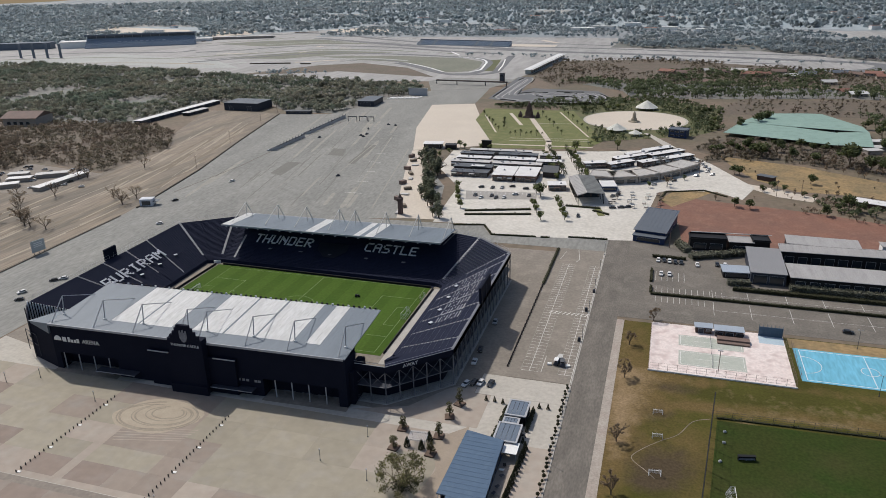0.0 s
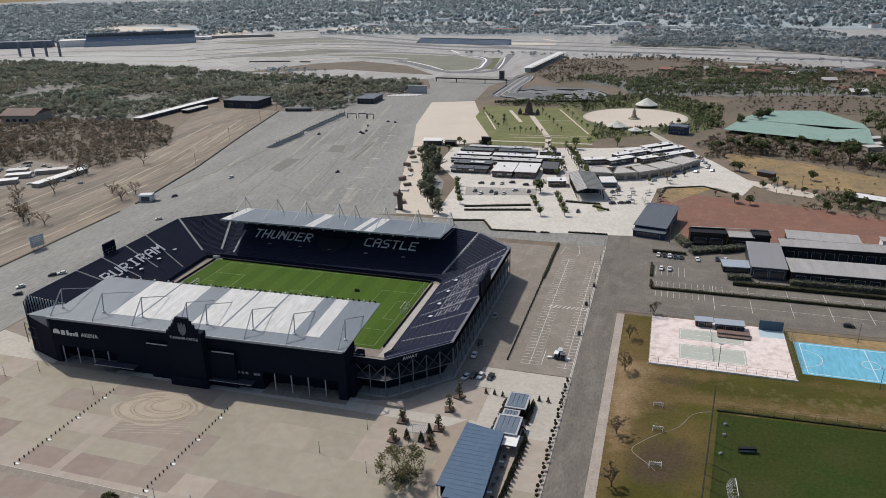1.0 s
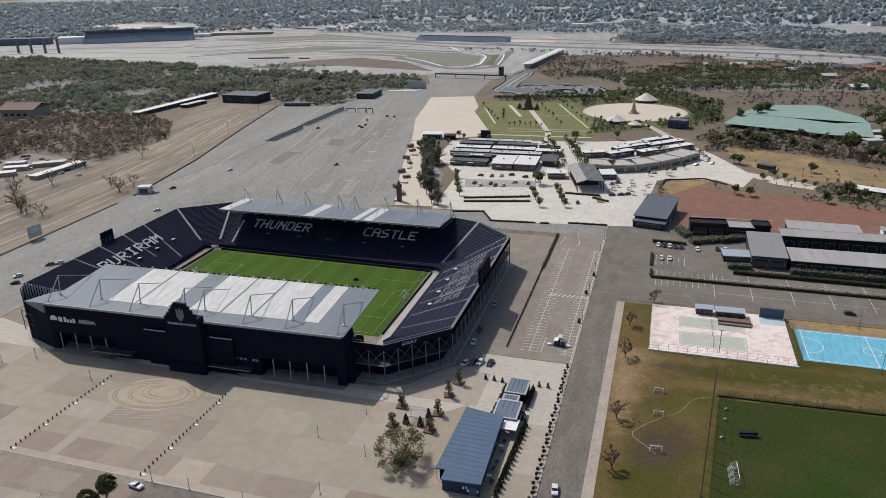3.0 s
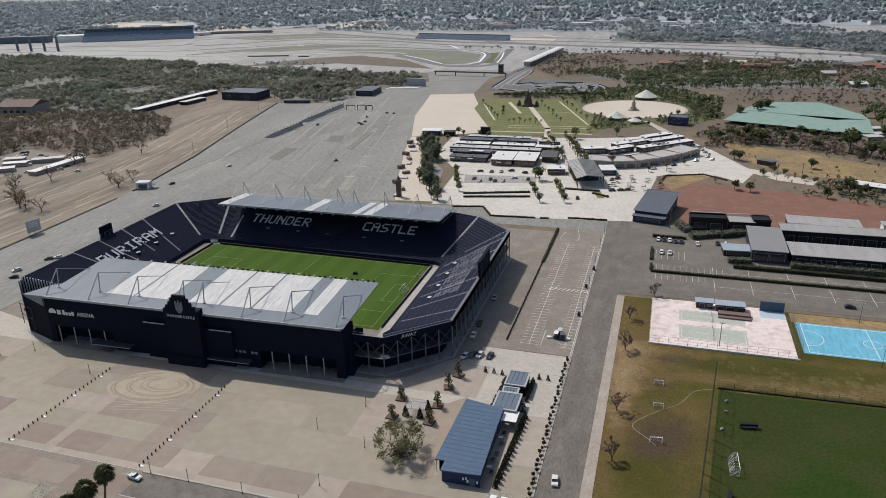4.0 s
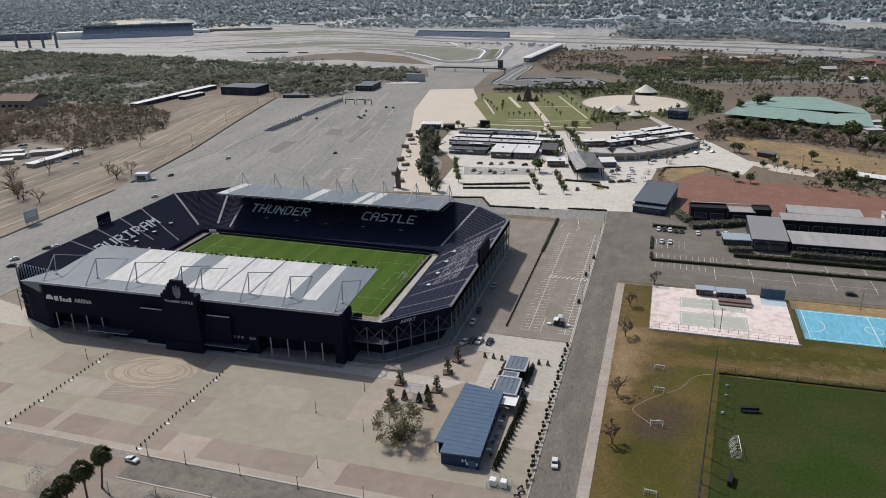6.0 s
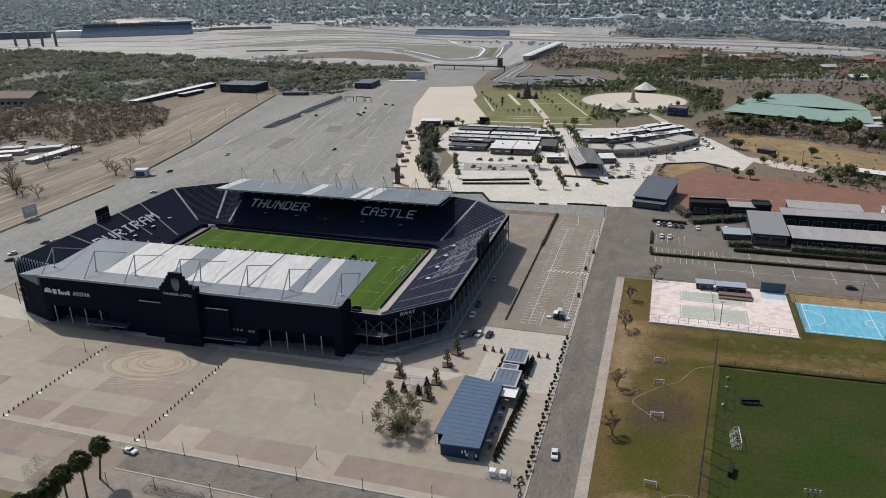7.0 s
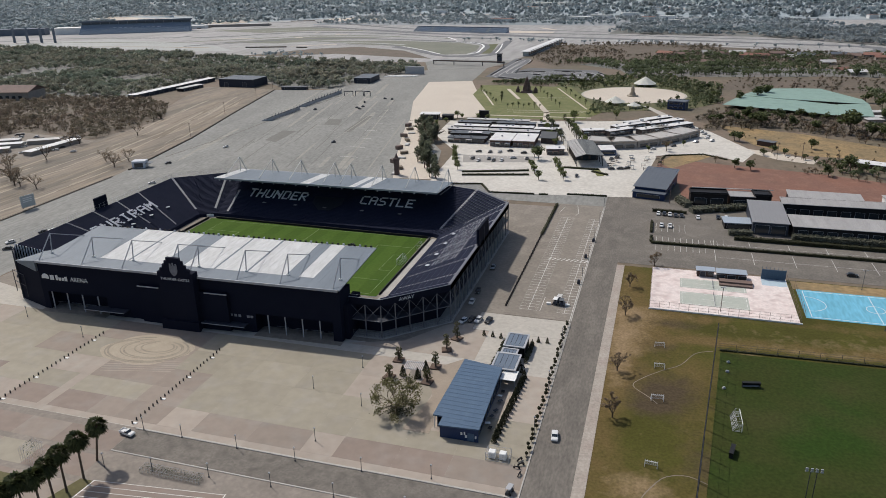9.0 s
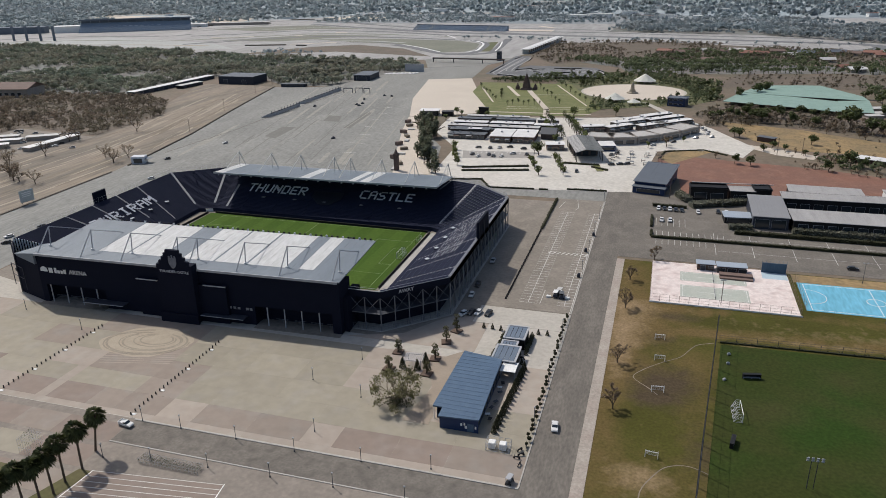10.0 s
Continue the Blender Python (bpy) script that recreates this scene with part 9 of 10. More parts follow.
building("long_stable", -364, 418, 9, 132, 4.0, -3, "navy_shed", "roof_bright", "very long low shed with a white roof", "shed", over=0.6, doors=tuple(("e", -60 + 15 * k, -53 + 15 * k, 0, 2.8) for k in range(8)))
building("open_shed", -346, 421, 8, 33, 3.4, -6, "black", "roof_pale", "low open shed with a pale roof", "shed", over=0.6, doors=tuple(("e", -14 + 8 * k, -9 + 8 * k, 0, 2.6) for k in range(4)))
building("guard_hut", -228.5, 440, 27, 7, 3.2, 10, "navy_shed", "roof_dark", "long low dark hut", "hut", over=0.4, windows=(("s", -10, -2, 1, 2.2), ("s", 2, 10, 1, 2.2)))
building("country_house", -492, 335, 36, 30, 8.5, 12, "shop_beige", "roof_brown", "large country house with a brown roof among the trees", "house", style="gable", rise=5, over=2.0, windows=tuple(("s", -14 + 7 * k, -10 + 7 * k, 1.5, 4.5) for k in range(4)))
building("white_board", -139, 579, 24, 1.2, 9.0, 0, "steel", "steel", "pair of pale boards on a frame", "billboard")
for k in range(8):
    bm = bmesh.new()
    box(bm, -1.5, 1.5, -6, 6, 0, 0.5 + 0.1 * (k % 2), 0.08)
    b = finish(bm, "concrete_barrier", M["white"])
    b.matrix_basis = pose(-165 + 4.6 * k, 556 + 1.0 * k, 0.05, 0, 0, -20)
    tagged(b, "pale stacked concrete barriers", "barrier", group="concrete barriers")
# mobile bleachers in two rows
bl = empty("bleacher")
for k in range(5):
    bm = bmesh.new()
    box(bm, -2.1, 2.1, -2.6 + 1.05 * k, -1.6 + 1.05 * k, 0.45 + 0.5 * k, 0.58 + 0.5 * k)
    part("seat_plank", bm, M["dark_steel"], bl)
bm = bmesh.new()
prism(bm, [(-2.2, -2.7), (2.2, -2.7), (2.2, 2.7), (-2.2, 2.7)], 0.1, 0, top=[0.3, 0.3, 2.6, 2.6])
part("deck", bm, M["steel"], bl)
for x in (-2.0, 2.0):
    bm = bmesh.new()
    bar(bm, (x, -2.6, 0.2), (x, 2.6, 2.8), 0.1, 4)
    bar(bm, (x, 2.6, 0), (x, 2.6, 4.2), 0.1, 4)
    bar(bm, (x, -2.6, 0.15), (x, 2.6, 0.15), 0.1, 4)
    part("side_frame", bm, M["dark_steel"], bl)
for k in range(23):
    y = 274 + 5.6 * k if k < 10 else 342 + 6.6 * (k - 10)
    c = copy_thing(bl, pose(-167.2 if k < 10 else -169.8, y, 0.06, 0, 0, -62))
    c.scale = (0.5, 1.7, 1.2)
    tagged(c, "small dark steel bleacher in a row", "bleacher", group="bleachers on the asphalt")
drop_proto(bl)
for x, y, w in ((-151.5, 409, 9), (-141, 412, 8), (-132, 411, 6)):
    gt = tagged(empty("gantry", x, y, 0.06, 10), "dark steel gantry frame standing on the asphalt", "gantry", group="gantries")
    bm = bmesh.new()
    for sx in (-w / 2, w / 2):
        box(bm, sx - 0.3, sx + 0.3, -0.3, 0.3, 0, 5)
    box(bm, -w / 2, w / 2, -0.3, 0.3, 4.4, 5.2)
    part("frame", bm, M["dark_steel"], gt)
for k, (x, y) in enumerate([(-110.5, 340.5), (-108, 398), (-112, 352), (-120, 375), (-100, 396), (-115, 345), (-75, 208), (-150, 330)]):
    bm = bmesh.new()
    box(bm, -1.6, 1.6, -0.8, 0.8, 0, 0.9, 0.1)
    box(bm, -1.0, 0.4, -0.6, 0.6, 0.9, 1.6, 0.1)
    b = finish(bm, "equipment_cart", M["dark_steel"])
    b.matrix_basis = pose(x, y, 0.06, 0, 0, 35 * k)
    tagged(b, "dark equipment cart standing on the asphalt", "cart", group="carts on the asphalt")

# ---- race circuit ----


def band(name, pts, w, z, m, label, category="track"):
    bm = bmesh.new()
    n = len(pts)
    left, right = [], []
    for i, p in enumerate(pts):
        a, b = Vector(pts[max(0, i - 1)]), Vector(pts[min(n - 1, i + 1)])
        d = (b - a).normalized()
        s = Vector((-d.y, d.x)) * w / 2
        left.append((p[0] + s.x, p[1] + s.y))
        right.append((p[0] - s.x, p[1] - s.y))
    for i in range(n - 1):
        prism(bm, [left[i], right[i], right[i + 1], left[i + 1]], 0.0, z)
    bmesh.ops.remove_doubles(bm, verts=list(bm.verts), dist=0.01)
    return tagged(finish(bm, name, M[m]), label, category, kind="structure")


# each run: its line, width, surface and height above the infield
slab("infield_dry", [(-488, 729), (-413, 859), (-348, 899), (-248, 845), (-170, 742), (-235, 760), (-340, 789), (-418, 751)], 0.05, M["undergrowth_dry"], "dry brown grass bank of the circuit", "ground")
slab("infield_west", [(-1095, 863), (-950, 1006), (-642, 907), (-536, 813), (-628, 802), (-877, 846), (-1021, 794)], 0.05, M["runoff"], "tan bare ground of the circuit", "ground")
slab("infield_green", [(-478, 990), (-329, 1013), (-196, 986), (-147, 936), (-133, 858), (-136, 813), (-167, 796), (-273, 915), (-367, 942)], 0.06, M["far_grass"], "dull green infield grass", "ground")
slab("infield_green_east", [(-143, 954), (-124, 974), (-101, 818), (-119, 815)], 0.06, M["park_dark"], "green grass between the bends", "ground")
slab("infield_green_mid", [(-849, 1220), (-763, 1299), (-656, 1350), (-466, 1239), (-598, 1232), (-690, 1173)], 0.055, M["far_grass"], "dull green infield grass", "ground")
slab("infield_green_west", [(-643, 945), (-592, 1023), (-518, 1096), (-352, 1074), (-459, 1023), (-525, 946)], 0.057, M["far_grass"], "dull green infield grass", "ground")
band("race_track_far", smooth([(-963, 1308), (-882, 1449), (-732, 1526), (-486, 1355), (-286, 1234), (-149, 1155), (-32, 1097)]), 16, 0.18, "tarmac", "grey asphalt race track", "track")
band("race_track_mid", smooth([(-778, 1042), (-699, 1096), (-663, 1148), (-578, 1192), (-415, 1176), (-259, 1103), (-151, 1068)]), 14, 0.19, "tarmac", "grey asphalt race track", "track")
band("race_track_near", smooth([(-679, 875), (-622, 937), (-560, 1004), (-485, 1053), (-341, 1042), (-208, 1003), (-161, 979), (-135, 929), (-125, 858), (-124, 794), (-153, 777)]), 13, 0.2, "tarmac", "grey asphalt race track", "track")
band("race_track_bend", smooth([(-289, 905), (-246, 868), (-173, 788), (-134, 773), (-98, 797), (-100, 861), (-112, 975), (-117, 1030)]), 13, 0.21, "tarmac", "grey asphalt race track", "track")
band("main_straight", smooth([(-672, 1383), (-347, 1192), (-144, 1133), (50, 1083), (210, 1049), (335, 1008), (424, 977), (448, 943), (421, 892), (368, 873), (320, 894)]), 22, 0.17, "tarmac", "long grey main straight", "track")
band("back_road", smooth([(-159, 1202), (43, 1167), (258, 1099), (477, 1054)]), 12, 0.16, "tarmac", "grey service road", "track")
band("verge_far", smooth([(-1009, 1374), (-928, 1525), (-761, 1585), (-511, 1420), (-302, 1288)]), 10, 0.12, "runoff", "pale run-off strip", "run-off")
band("verge_mid", smooth([(-748, 999), (-671, 1050), (-635, 1100), (-554, 1142), (-397, 1128), (-246, 1060)]), 9, 0.12, "runoff", "pale run-off strip", "run-off")
band("verge_straight", smooth([(-135, 1090), (54, 1045), (209, 1013), (330, 976)]), 12, 0.13, "runoff", "pale run-off strip", "run-off")
band("white_edge", smooth([(-208, 1003), (-164, 979), (-141, 937), (-130, 873), (-125, 829), (-135, 806)]), 3.6, 0.24, "white", "white painted edge of the bend", "line")
band("white_edge_west", smooth([(-270, 907), (-225, 863), (-175, 802)]), 2.6, 0.24, "white", "white painted edge of the bend", "line")
band("white_edge_east", smooth([(-117, 974), (-103, 892), (-95, 825)]), 2.2, 0.24, "white", "white painted edge of the track", "line")
band("white_edge_north", [(-248, 1092), (-214, 1032)], 3, 0.24, "white", "white painted edge of the track", "line")
band("pale_patch_1", [(-712, 1013), (-634, 1042)], 9, 0.22, "pale", "pale painted run-off", "run-off")
band("pale_patch_2", [(-552, 1059), (-543, 1071)], 12, 0.22, "pale", "pale painted run-off", "run-off")
band("pale_patch_3", [(-475, 895), (-408, 938)], 9, 0.22, "pale", "pale painted run-off", "run-off")
band("pale_patch_4", [(-572, 1180), (-559, 1180)], 12, 0.22, "pale", "pale painted run-off", "run-off")
band("pale_patch_5", [(-504, 1145), (-479, 1147)], 12, 0.22, "pale", "pale painted run-off", "run-off")
band("pale_patch_6", [(-114, 1337), (-75, 1283)], 12, 0.22, "pale", "pale painted run-off", "run-off")
band("barrier_1", [(-544, 862), (-474, 878)], 2.5, 1.8, "ditch", "dark low barrier of the circuit", "barrier")
band("barrier_2", [(-452, 872), (-433, 873)], 2.5, 1.8, "ditch", "dark low barrier of the circuit", "barrier")
band("barrier_3", [(-819, 1396), (-805, 1414)], 2.5, 1.8, "ditch", "dark low barrier of the circuit", "barrier")
band("barrier_4", [(-926, 1278), (-917, 1359)], 2.5, 1.8, "ditch", "dark low barrier of the circuit", "barrier")
band("barrier_5", [(-820, 1545), (-759, 1565)], 2.5, 1.8, "ditch", "dark low barrier of the circuit", "barrier")
slab("pale_ground_far", [(-774, 1649), (-695, 1715), (-579, 1646), (-552, 1565), (-671, 1545)], 0.14, M["pale"], "pale bare ground beyond the circuit", "ground")
slab("pale_ground_stand", [(-1526, 1567), (-1613, 1790), (-1235, 1656), (-1143, 1566), (-1218, 1503), (-1337, 1442)], 0.14, M["pale"], "pale bare ground behind the grandstand", "ground")
slab("pale_ground_hall", [(-1086, 1484), (-1137, 1654), (-968, 1608), (-922, 1486), (-975, 1410)], 0.14, M["pale"], "pale paving beside the paddock halls", "ground")
slab("pale_ground_north", [(-164, 1253), (-67, 1232), (-67, 1196), (-159, 1202)], 0.17, M["pale"], "pale paving beyond the main straight", "ground")
band("circuit_band_1", smooth([(-862, 1163), (-766, 1254), (-638, 1335), (-451, 1267), (-280, 1171)]), 8, 0.07, "tarmac", "strip of dark asphalt inside the circuit", "ground")
band("circuit_band_2", smooth([(-720, 959), (-651, 1018), (-595, 1067), (-517, 1120), (-364, 1106), (-236, 1061)]), 11, 0.073, "far_grass", "strip of dull green grass inside the circuit", "ground")
band("circuit_band_3", smooth([(-639, 818), (-570, 886), (-498, 939), (-378, 969), (-282, 941)]), 10, 0.076, "runoff", "strip of pale paving inside the circuit", "ground")
band("circuit_band_4", smooth([(-1157, 921), (-1027, 1012), (-836, 1038), (-810, 1088)]), 14, 0.079, "tarmac", "strip of dark asphalt inside the circuit", "ground")
band("circuit_band_5", smooth([(-1105, 873), (-939, 929), (-760, 935), (-681, 1005)]), 9, 0.082, "far_grass", "strip of dull green grass inside the circuit", "ground")
band("circuit_band_6", smooth([(-912, 842), (-751, 859), (-608, 855)]), 9, 0.085, "rut_pale", "strip of tan bare ground inside the circuit", "ground")
band("circuit_band_7", smooth([(-893, 1218), (-823, 1297), (-742, 1398)]), 9, 0.088, "far_grass", "strip of dull green grass inside the circuit", "ground")
band("circuit_band_8", smooth([(-714, 1213), (-619, 1275), (-504, 1265), (-376, 1203)]), 6, 0.091, "runoff", "strip of pale paving inside the circuit", "ground")
band("circuit_band_9", smooth([(-706, 1451), (-504, 1403), (-340, 1329)]), 7, 0.094, "tarmac", "strip of dark asphalt inside the circuit", "ground")
band("circuit_band_10", smooth([(-670, 914), (-626, 977), (-574, 1035)]), 7, 0.097, "tarmac", "strip of dark asphalt inside the circuit", "ground")
band("circuit_band_11", smooth([(-170, 1279), (-54, 1258), (39, 1225)]), 10, 0.1, "tarmac", "strip of dark asphalt inside the circuit", "ground")
band("circuit_band_12", smooth([(75, 1010), (208, 979), (312, 950)]), 9, 0.103, "tarmac", "strip of dark asphalt inside the circuit", "ground")
band("circuit_band_13", smooth([(-41, 1162), (116, 1129), (256, 1080), (378, 1028)]), 6, 0.106, "runoff", "strip of pale paving inside the circuit", "ground")
band("circuit_band_14", smooth([(-400, 920), (-326, 946), (-206, 834)]), 6, 0.109, "tarmac", "strip of dark asphalt inside the circuit", "ground")
slab("apron_track", [(-135, 618), (-66, 650), (-52, 700), (-48, 735), (-150, 740), (-165, 700)], 0.14, M["asphalt"], "grey asphalt apron at the circuit", "apron")
slab("kart_track_ground", [(-49, 571), (-50, 758), (-29, 760), (-21, 630), (-11, 657), (72, 644), (92, 594), (82, 555), (47, 538), (-27, 558)], 0.15, M["runoff_dark"], "grey go-kart ground", "kart track")
KT = smooth([(-39, 581), (-37, 735), (-28, 725), (-28, 606), (1, 620), (62, 624), (82, 592), (68, 565), (39, 552), (-23, 567), (-39, 581)])
KI = smooth([(0, 610), (35, 620), (64, 602), (73, 582), (43, 569), (31, 580), (53, 592), (41, 603), (12, 598), (0, 610)])
for k, run in enumerate((KT, KI)):
    band("kart_kerb", run, 8.0, 0.22 + 0.02 * k, "roof_ash_pale", "pale edge of the go-kart track", "kerb")
    band("kart_track", run, 6, 0.27 + 0.02 * k, "tarmac", "dark winding go-kart track")
    for i in range(0, len(run) - 6, 7):
        a, b = Vector(run[i]), Vector(run[i + 4])
        d = b - a
        bm = bmesh.new()
        box(bm, 0, d.length, -0.25, 0.25, 0, 0.8, 0.08)
        o = finish(bm, "tyre_barrier", M["black"])
        o.matrix_basis = Matrix.Translation((a.x - d.normalized().y * 6.4, a.y + d.normalized().x * 6.4, 0.15)) @ Matrix.Rotation(math.atan2(d.y, d.x), 4, "Z")
        tagged(o, "low black tyre barrier beside the kart track", "barrier", group="tyre barriers")
hedge("fence_hedge", (-30, 528), (88, 550), 1.6, 2.2, "dark planted fence before the kart track", "hedge", dens=3, size=0.6)
building("pit_building", -34, 900, 9, 220, 6.5, -4.5, "pit_wall", "roof_bright", "long pit building with a white roof", "pit building", over=2.5, windows=tuple(("e", -110 + 12 * k, -101 + 12 * k, 1, 7) for k in range(18)))
building("timing_tower", -62, 705, 6, 6, 12, 0, "board_dark", "black", "slim dark timing tower", "tower", windows=(("s", -2.5, 2.5, 8, 10.5),))
br = tagged(empty("track_bridge", -97, 673, 0, -4.9), "long dark footbridge across the track", "bridge")
bm = bmesh.new()
box(bm, -50, 50, -1.6, 1.6, 4.6, 5.1)
part("deck", bm, M["dark_steel"], br)
bm = bmesh.new()
for y in (-2, 2):
    box(bm, -50, 50, y * 0.8 - 0.06, y * 0.8 + 0.06, 5.1, 5.9)
part("railing", bm, M["rust"], br)
for x in (-49, -20, 20, 49):
    bm = bmesh.new()
    box(bm, x - 0.4, x + 0.4, -0.6, 0.6, 0, 4.6)
    part("pier", bm, M["dark_steel"], br)
# far stands use seat and sheet colours with haze painted in
gs = tagged(empty("grandstand", -1010, 1168, 0, 29), "very long dark grandstand of the race circuit", "grandstand")
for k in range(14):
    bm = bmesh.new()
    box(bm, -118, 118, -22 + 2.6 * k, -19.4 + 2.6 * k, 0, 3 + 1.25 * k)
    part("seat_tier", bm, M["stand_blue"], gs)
bm = bmesh.new()
prism(bm, [(-122, 6), (122, 6), (122, 20), (-122, 20)], 24.5, 0, top=[27.5, 27.5, 25.5, 25.5])
part("roof", bm, M["stand_roof"], gs)
bm = bmesh.new()
box(bm, -118, 118, 14.5, 18, 0, 24.6)
part("rear_wall", bm, M["stand_roof"], gs)
for k in range(13):
    bm = bmesh.new()
    bar(bm, (-117 + 19.5 * k, 13.5, 0), (-117 + 19.5 * k, 13.5, 25), 0.5, 5)
    part("column", bm, M["steel"], gs)
for k in range(9):
    bm = bmesh.new()
    box(bm, -50 + 12 * k, -43 + 12 * k, -3.6, -1.2, 11.8, 12.3)
    part("seat_block", bm, M["seat_letters"], gs)
building("white_hall", -1150, 1120, 60, 40, 14, 29, "white", "roof_bright", "white hall beside the grandstand", "hall", over=1)
building("dark_hall", -1290, 1060, 200, 30, 14, 24, "stand_roof", "stand_roof", "long dark hall far across the circuit", "hall", over=1)
building("paddock_hall", -960, 1290, 90, 24, 7, 18, "white", "roof_bright", "white paddock hall at the circuit", "hall", over=1)
building("paddock_hall", -870, 1360, 160, 16, 6, 20, "shop_beige", "roof_pale", "long low paddock hall", "hall", over=1)
far = tagged(empty("far_stand", -262, 1210, 0, -11.0), "long low seating bank at the back of the circuit", "stand")
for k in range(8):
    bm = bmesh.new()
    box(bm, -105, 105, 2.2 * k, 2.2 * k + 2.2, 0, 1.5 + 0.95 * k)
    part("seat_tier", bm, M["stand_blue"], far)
for u in (-0.95, -0.62, 0.3, 0.62):
    bm = bmesh.new()
    for k in range(8):
        box(bm, 105 * u - 3, 105 * u + 3, 2.2 * k - 0.1, 2.2 * k + 2.2, 1.5 + 0.95 * k, 1.75 + 0.95 * k)
    part("stairway", bm, M["runoff"], far)
bm = bmesh.new()
box(bm, -105, 105, 17.6, 18.6, 0, 10.0)
part("rear_wall", bm, M["stand_roof"], far)
for x, y in ((-1093, 908), (-1062, 910), (-1031, 913), (-1000, 915)):
    bm = bmesh.new()
    box(bm, -2.2, 2.2, -1.6, 1.6, 0, 28, 0.3)
    o = finish(bm, "concrete_pylon", M["stand_roof"])
    o.matrix_basis = pose(x, y, 0)
    tagged(o, "tall dark concrete pylon", "pylon", group="pylons of the circuit")
for p in ct + bt + pm + pb + et + et2 + wt:
    drop_proto(p)
for p in (*cars.values(), *trucks.values()):
    drop_proto(p)

# ---- woods ----


def woods(name, polys, spacing, hmin, hmax, n, material, label, seed, size=0.9, holes=(), trunks=True, gaps=-0.35, floor=""):
    """A wood: many uneven crowns of leaf clumps over the given ground."""
    g = np.random.default_rng(seed)
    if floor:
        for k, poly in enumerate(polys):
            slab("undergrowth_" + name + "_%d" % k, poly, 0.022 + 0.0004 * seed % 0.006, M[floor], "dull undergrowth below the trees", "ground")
    quads, tones = [], []
    for poly in polys:
        xs, ys = [p[0] for p in poly], [p[1] for p in poly]
        area = (max(xs) - min(xs)) * (max(ys) - min(ys))
        for _ in range(int(area / spacing ** 2)):
            x, y = float(g.uniform(min(xs), max(xs))), float(g.uniform(min(ys), max(ys)))
            if not inside(x, y, poly) or any(inside(x, y, q) for q in holes):
                continue
            if noise.noise((x * 0.012 + seed, y * 0.012, 0.3)) < gaps:
                continue
            h = float(g.uniform(hmin, hmax)) * (0.85 + 0.5 * noise.noise((x * 0.02, y * 0.02, seed)))
            r = h * float(g.uniform(0.48, 0.72))
            p = crown_points(n, r, h * 0.36, h * 0.62, g, lobes=6)
            skin = (p - (0, 0, h * 0.62)) / (r, r, h * 0.36)
            p[:, 0] += x
            p[:, 1] += y
            quads.append(clumps(p, size * h / hmax, g, 0.35, skin))
            tone = float(np.clip(g.normal(0.5, 0.24) + 0.5 * noise.noise((x * 0.015, y * 0.015, seed + 4)), 0, 1))
            tones.append(np.full(n, tone))
            if trunks:
                w = 0.035 * h
                quads.append(np.array([[(x - w, y, 0), (x + w, y, 0), (x + w * 0.6, y, h * 0.6), (x - w * 0.6, y, h * 0.6)], [(x, y - w, 0), (x, y + w, 0), (x, y + w * 0.6, h * 0.6), (x, y - w * 0.6, h * 0.6)]]))
                tones.append(np.full(2, 0.2))
    me = quads_mesh(name, np.concatenate(quads), M[material])
    me.attributes.new("tone", "FLOAT", "POINT").data.foreach_set("value", np.repeat(np.concatenate(tones), 4).astype(np.float32))
    return tagged(new(name, me), label, "woods", kind="stuff")


SHEDS = [[(-375, 345), (-338, 345), (-336, 495), (-372, 495)], [(-330, 440), (-278, 440), (-278, 480), (-330, 480)], [(-515, 312), (-468, 312), (-468, 360), (-515, 360)], [(-245, 430), (-212, 430), (-212, 447), (-245, 447)], [(-188, 488), (-155, 488), (-155, 535), (-188, 535)]]
woods("woodland_west", [[(-480, 350), (-380, 352), (-378, 500), (-285, 482), (-250, 450), (-212, 447), (-193, 447), (-168, 540), (-145, 620), (-170, 660), (-420, 700), (-900, 800), (-1250, 780), (-1050, 520), (-720, 335)]], 6.6, 6, 11.5, 44, "wood_leaf", "grey green woodland of uneven trees", 3, size=1.5, holes=SHEDS, gaps=-0.42, floor="undergrowth")
HOLES = [[(125 + 53 * math.cos(a * 0.3), 466 + 52 * math.sin(a * 0.3)) for a in range(21)], rect(99, 124, 396, 420), rect(121, 138, 383, 401), rect(119, 148, 512, 542), rect(157, 176, 386, 406), [(132, 412), (144, 412), (168, 350), (154, 346)]]
woods("park_planting", [PARK], 4.0, 2.5, 6.0, 34, "wood_green", "low green planting and young trees of the park", 33, size=0.7, holes=HOLES, gaps=-0.6)
woods("dry_woods", [[(-262, 262), (-300, 320), (-345, 345), (-480, 350), (-720, 335), (-640, 220), (-480, 120), (-350, 105), (-345, 195), (-262, 180)]], 4.2, 3.5, 7.5, 28, "wood_dry", "dry brown scrub wood", 5, size=0.8, holes=SHEDS[2:3], gaps=-0.75, floor="undergrowth_dry")
woods("woods_east", [[(114, 600), (100, 652), (45, 702), (10, 706), (30, 730), (70, 745), (330, 700), (470, 660), (470, 620), (330, 630), (230, 610)]], 6.5, 5, 10, 40, "wood_green", "green belt of trees behind the park", 7, size=1.2, floor="undergrowth")
woods("scrub_east", [[(20, 670), (-30, 760), (-20, 960), (140, 1000), (330, 900), (480, 800), (480, 700), (330, 720), (60, 720)]], 8, 3, 7, 26, "wood_dry", "dry brown scrub with scattered trees", 9, size=0.9, floor="undergrowth_dry")
woods("trees_village", [[(120, 740), (140, 850), (480, 860), (490, 640), (360, 690), (200, 700)]], 7.5, 4, 9, 36, "wood_green", "scattered green trees between the village houses", 11, size=1.1)
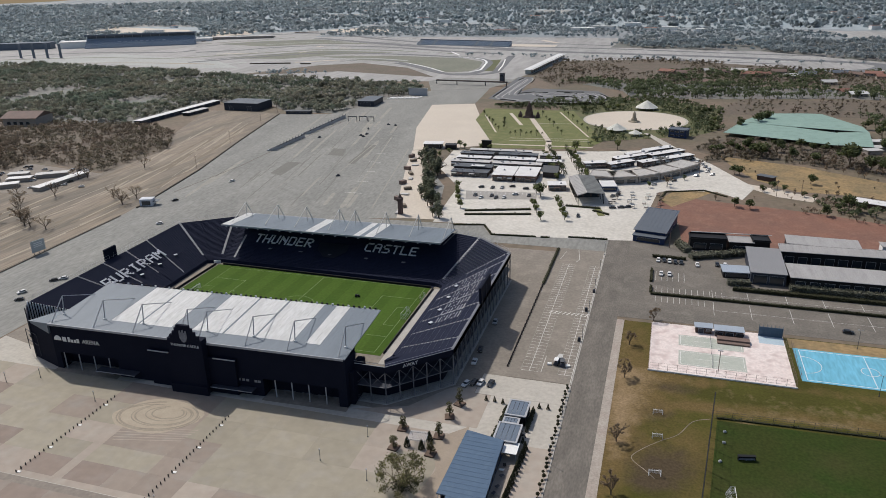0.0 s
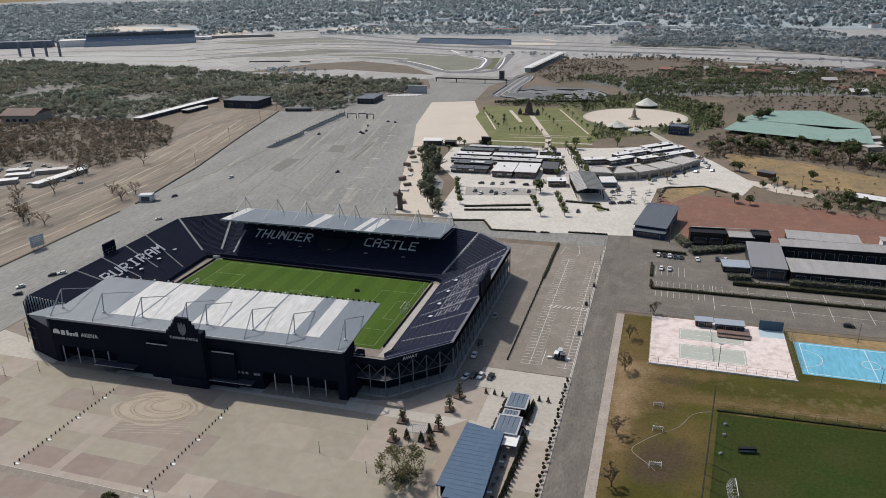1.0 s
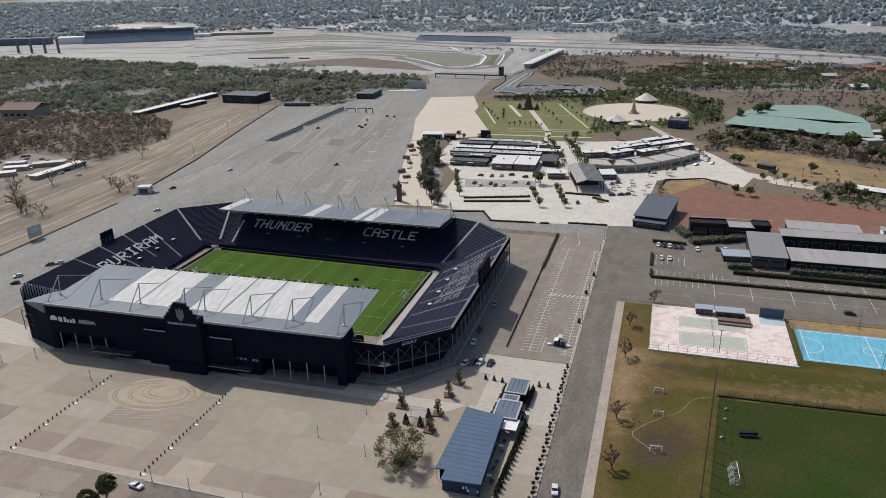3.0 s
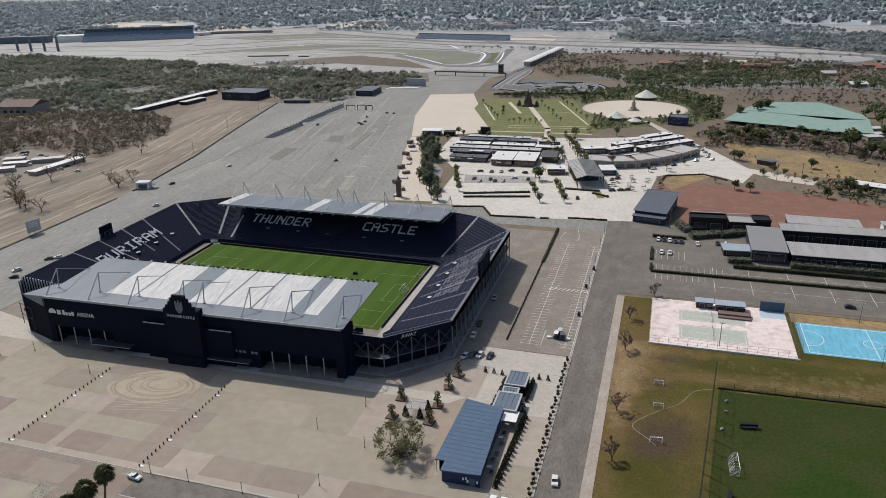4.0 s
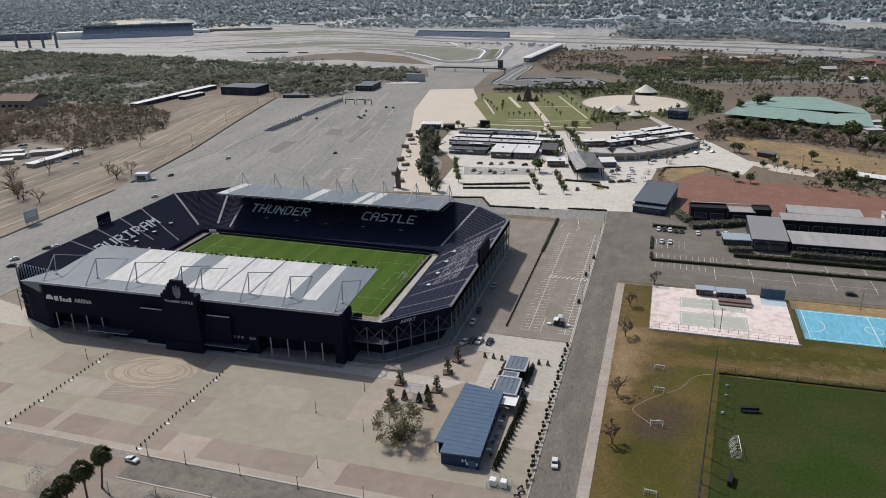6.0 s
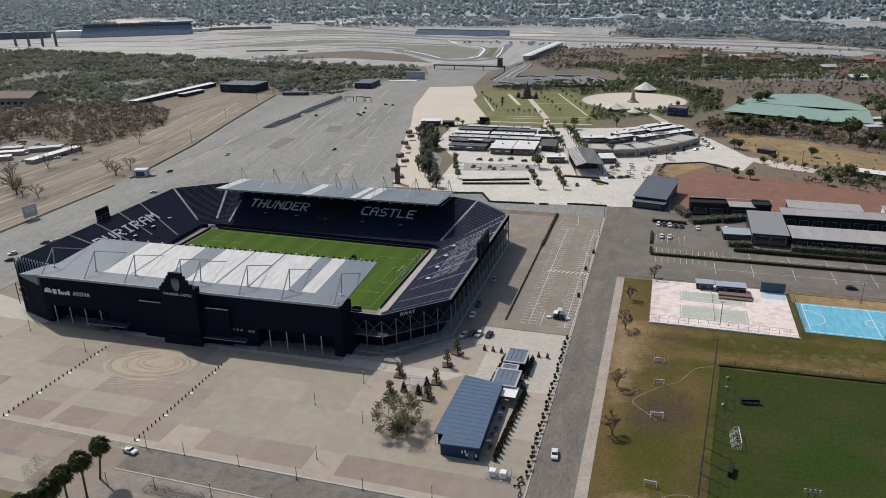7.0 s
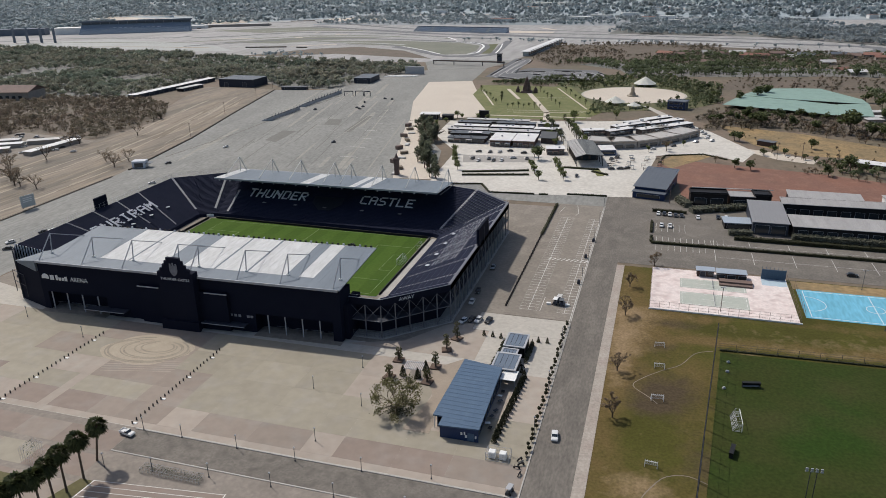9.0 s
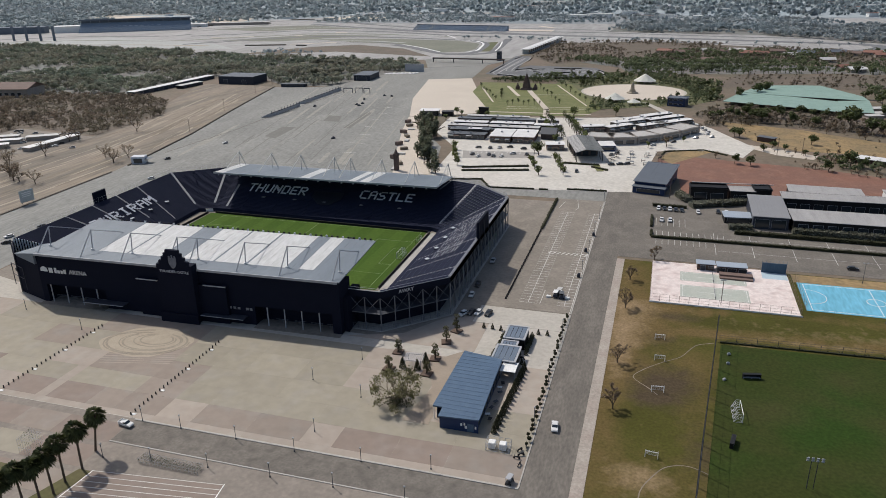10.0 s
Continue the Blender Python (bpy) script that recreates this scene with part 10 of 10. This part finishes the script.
woods("scrub_field_edge", [[(200, 512), (330, 515), (420, 480), (420, 620), (230, 605)]], 9, 2, 5, 24, "wood_dry", "dry brown scrub in a bare field", 13, size=0.8, floor="undergrowth_dry")
woods("scrub_nursery", [[(178, 297), (207, 316), (254, 313), (300, 289), (320, 300), (320, 345), (300, 362), (252, 382), (205, 400), (190, 380), (176, 345), (192, 330)]], 5.2, 2.5, 6.0, 34, "wood_dry", "dense grey brown scrub before the shade nets", 35, size=0.8, gaps=-0.5, floor="undergrowth_dry")
woods("bushes_field", [[(197, 328), (253, 306), (298, 272), (420, 215), (420, 180), (300, 224), (278, 234), (240, 237), (216, 262), (203, 300)]], 15, 1.2, 3.2, 26, "wood_dry", "low dry bushes in the golden field", 37, size=0.5, gaps=-0.1)
woods("thicket_east", [[(246, 192), (248, 222), (300, 205), (420, 165), (420, 150), (300, 180), (264, 188)]], 5.5, 2.5, 6.5, 40, "wood_green", "dark green thicket beside the red field", 39, size=0.8, gaps=-0.15)
woods("trees_nursery", [[(320, 300), (420, 250), (430, 520), (330, 515), (340, 420)], [(268, 175), (420, 120), (420, 190), (285, 212)]], 8, 4, 9, 44, "wood_green", "dark green trees and bushes", 15, size=1.0)
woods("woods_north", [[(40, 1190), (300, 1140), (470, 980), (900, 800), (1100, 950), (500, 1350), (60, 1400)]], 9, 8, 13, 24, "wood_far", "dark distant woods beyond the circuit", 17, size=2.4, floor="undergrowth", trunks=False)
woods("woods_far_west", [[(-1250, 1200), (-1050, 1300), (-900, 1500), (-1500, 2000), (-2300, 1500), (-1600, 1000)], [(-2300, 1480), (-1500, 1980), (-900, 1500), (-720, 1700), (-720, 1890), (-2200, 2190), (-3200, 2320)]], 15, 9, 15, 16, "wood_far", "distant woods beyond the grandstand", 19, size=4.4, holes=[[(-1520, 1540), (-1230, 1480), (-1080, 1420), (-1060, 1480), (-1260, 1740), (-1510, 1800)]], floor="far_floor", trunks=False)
FAR_FIELDS = []
g = np.random.default_rng(73)
for k in range(26):
    x, y = float(g.uniform(-2400, 1900)), float(g.uniform(1750, 4300))
    w, d = float(g.uniform(60, 260)), float(g.uniform(40, 130)) * y / 2400
    FAR_FIELDS.append([(x - w, y - d * 0.6), (x + w * 0.7, y - d), (x + w, y + d * 0.5), (x - w * 0.6, y + d)])
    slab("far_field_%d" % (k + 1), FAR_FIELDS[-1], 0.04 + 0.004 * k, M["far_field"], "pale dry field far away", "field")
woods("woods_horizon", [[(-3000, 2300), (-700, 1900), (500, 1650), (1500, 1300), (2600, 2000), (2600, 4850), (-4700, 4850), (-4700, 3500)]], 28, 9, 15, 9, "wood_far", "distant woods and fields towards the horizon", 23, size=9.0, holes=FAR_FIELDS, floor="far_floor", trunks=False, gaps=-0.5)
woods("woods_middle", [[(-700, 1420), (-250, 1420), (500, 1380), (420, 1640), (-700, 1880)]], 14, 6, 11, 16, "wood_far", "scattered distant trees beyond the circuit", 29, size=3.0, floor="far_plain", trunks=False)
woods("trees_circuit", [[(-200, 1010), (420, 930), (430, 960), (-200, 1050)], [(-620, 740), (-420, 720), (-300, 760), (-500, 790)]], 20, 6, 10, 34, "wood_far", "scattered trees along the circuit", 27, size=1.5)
g = np.random.default_rng(51)
for k in range(60):
    x, y = float(g.uniform(-1500, 1400)), float(g.uniform(1500, 3000))
    building("distant_house", x, y, float(g.uniform(20, 60)), float(g.uniform(12, 25)), float(g.uniform(5, 10)), float(g.uniform(-30, 30)), "white", ("roof_bright", "roof_pale", "roof_red")[k % 3], "distant pale building among the trees", "building", over=1, group="distant buildings")
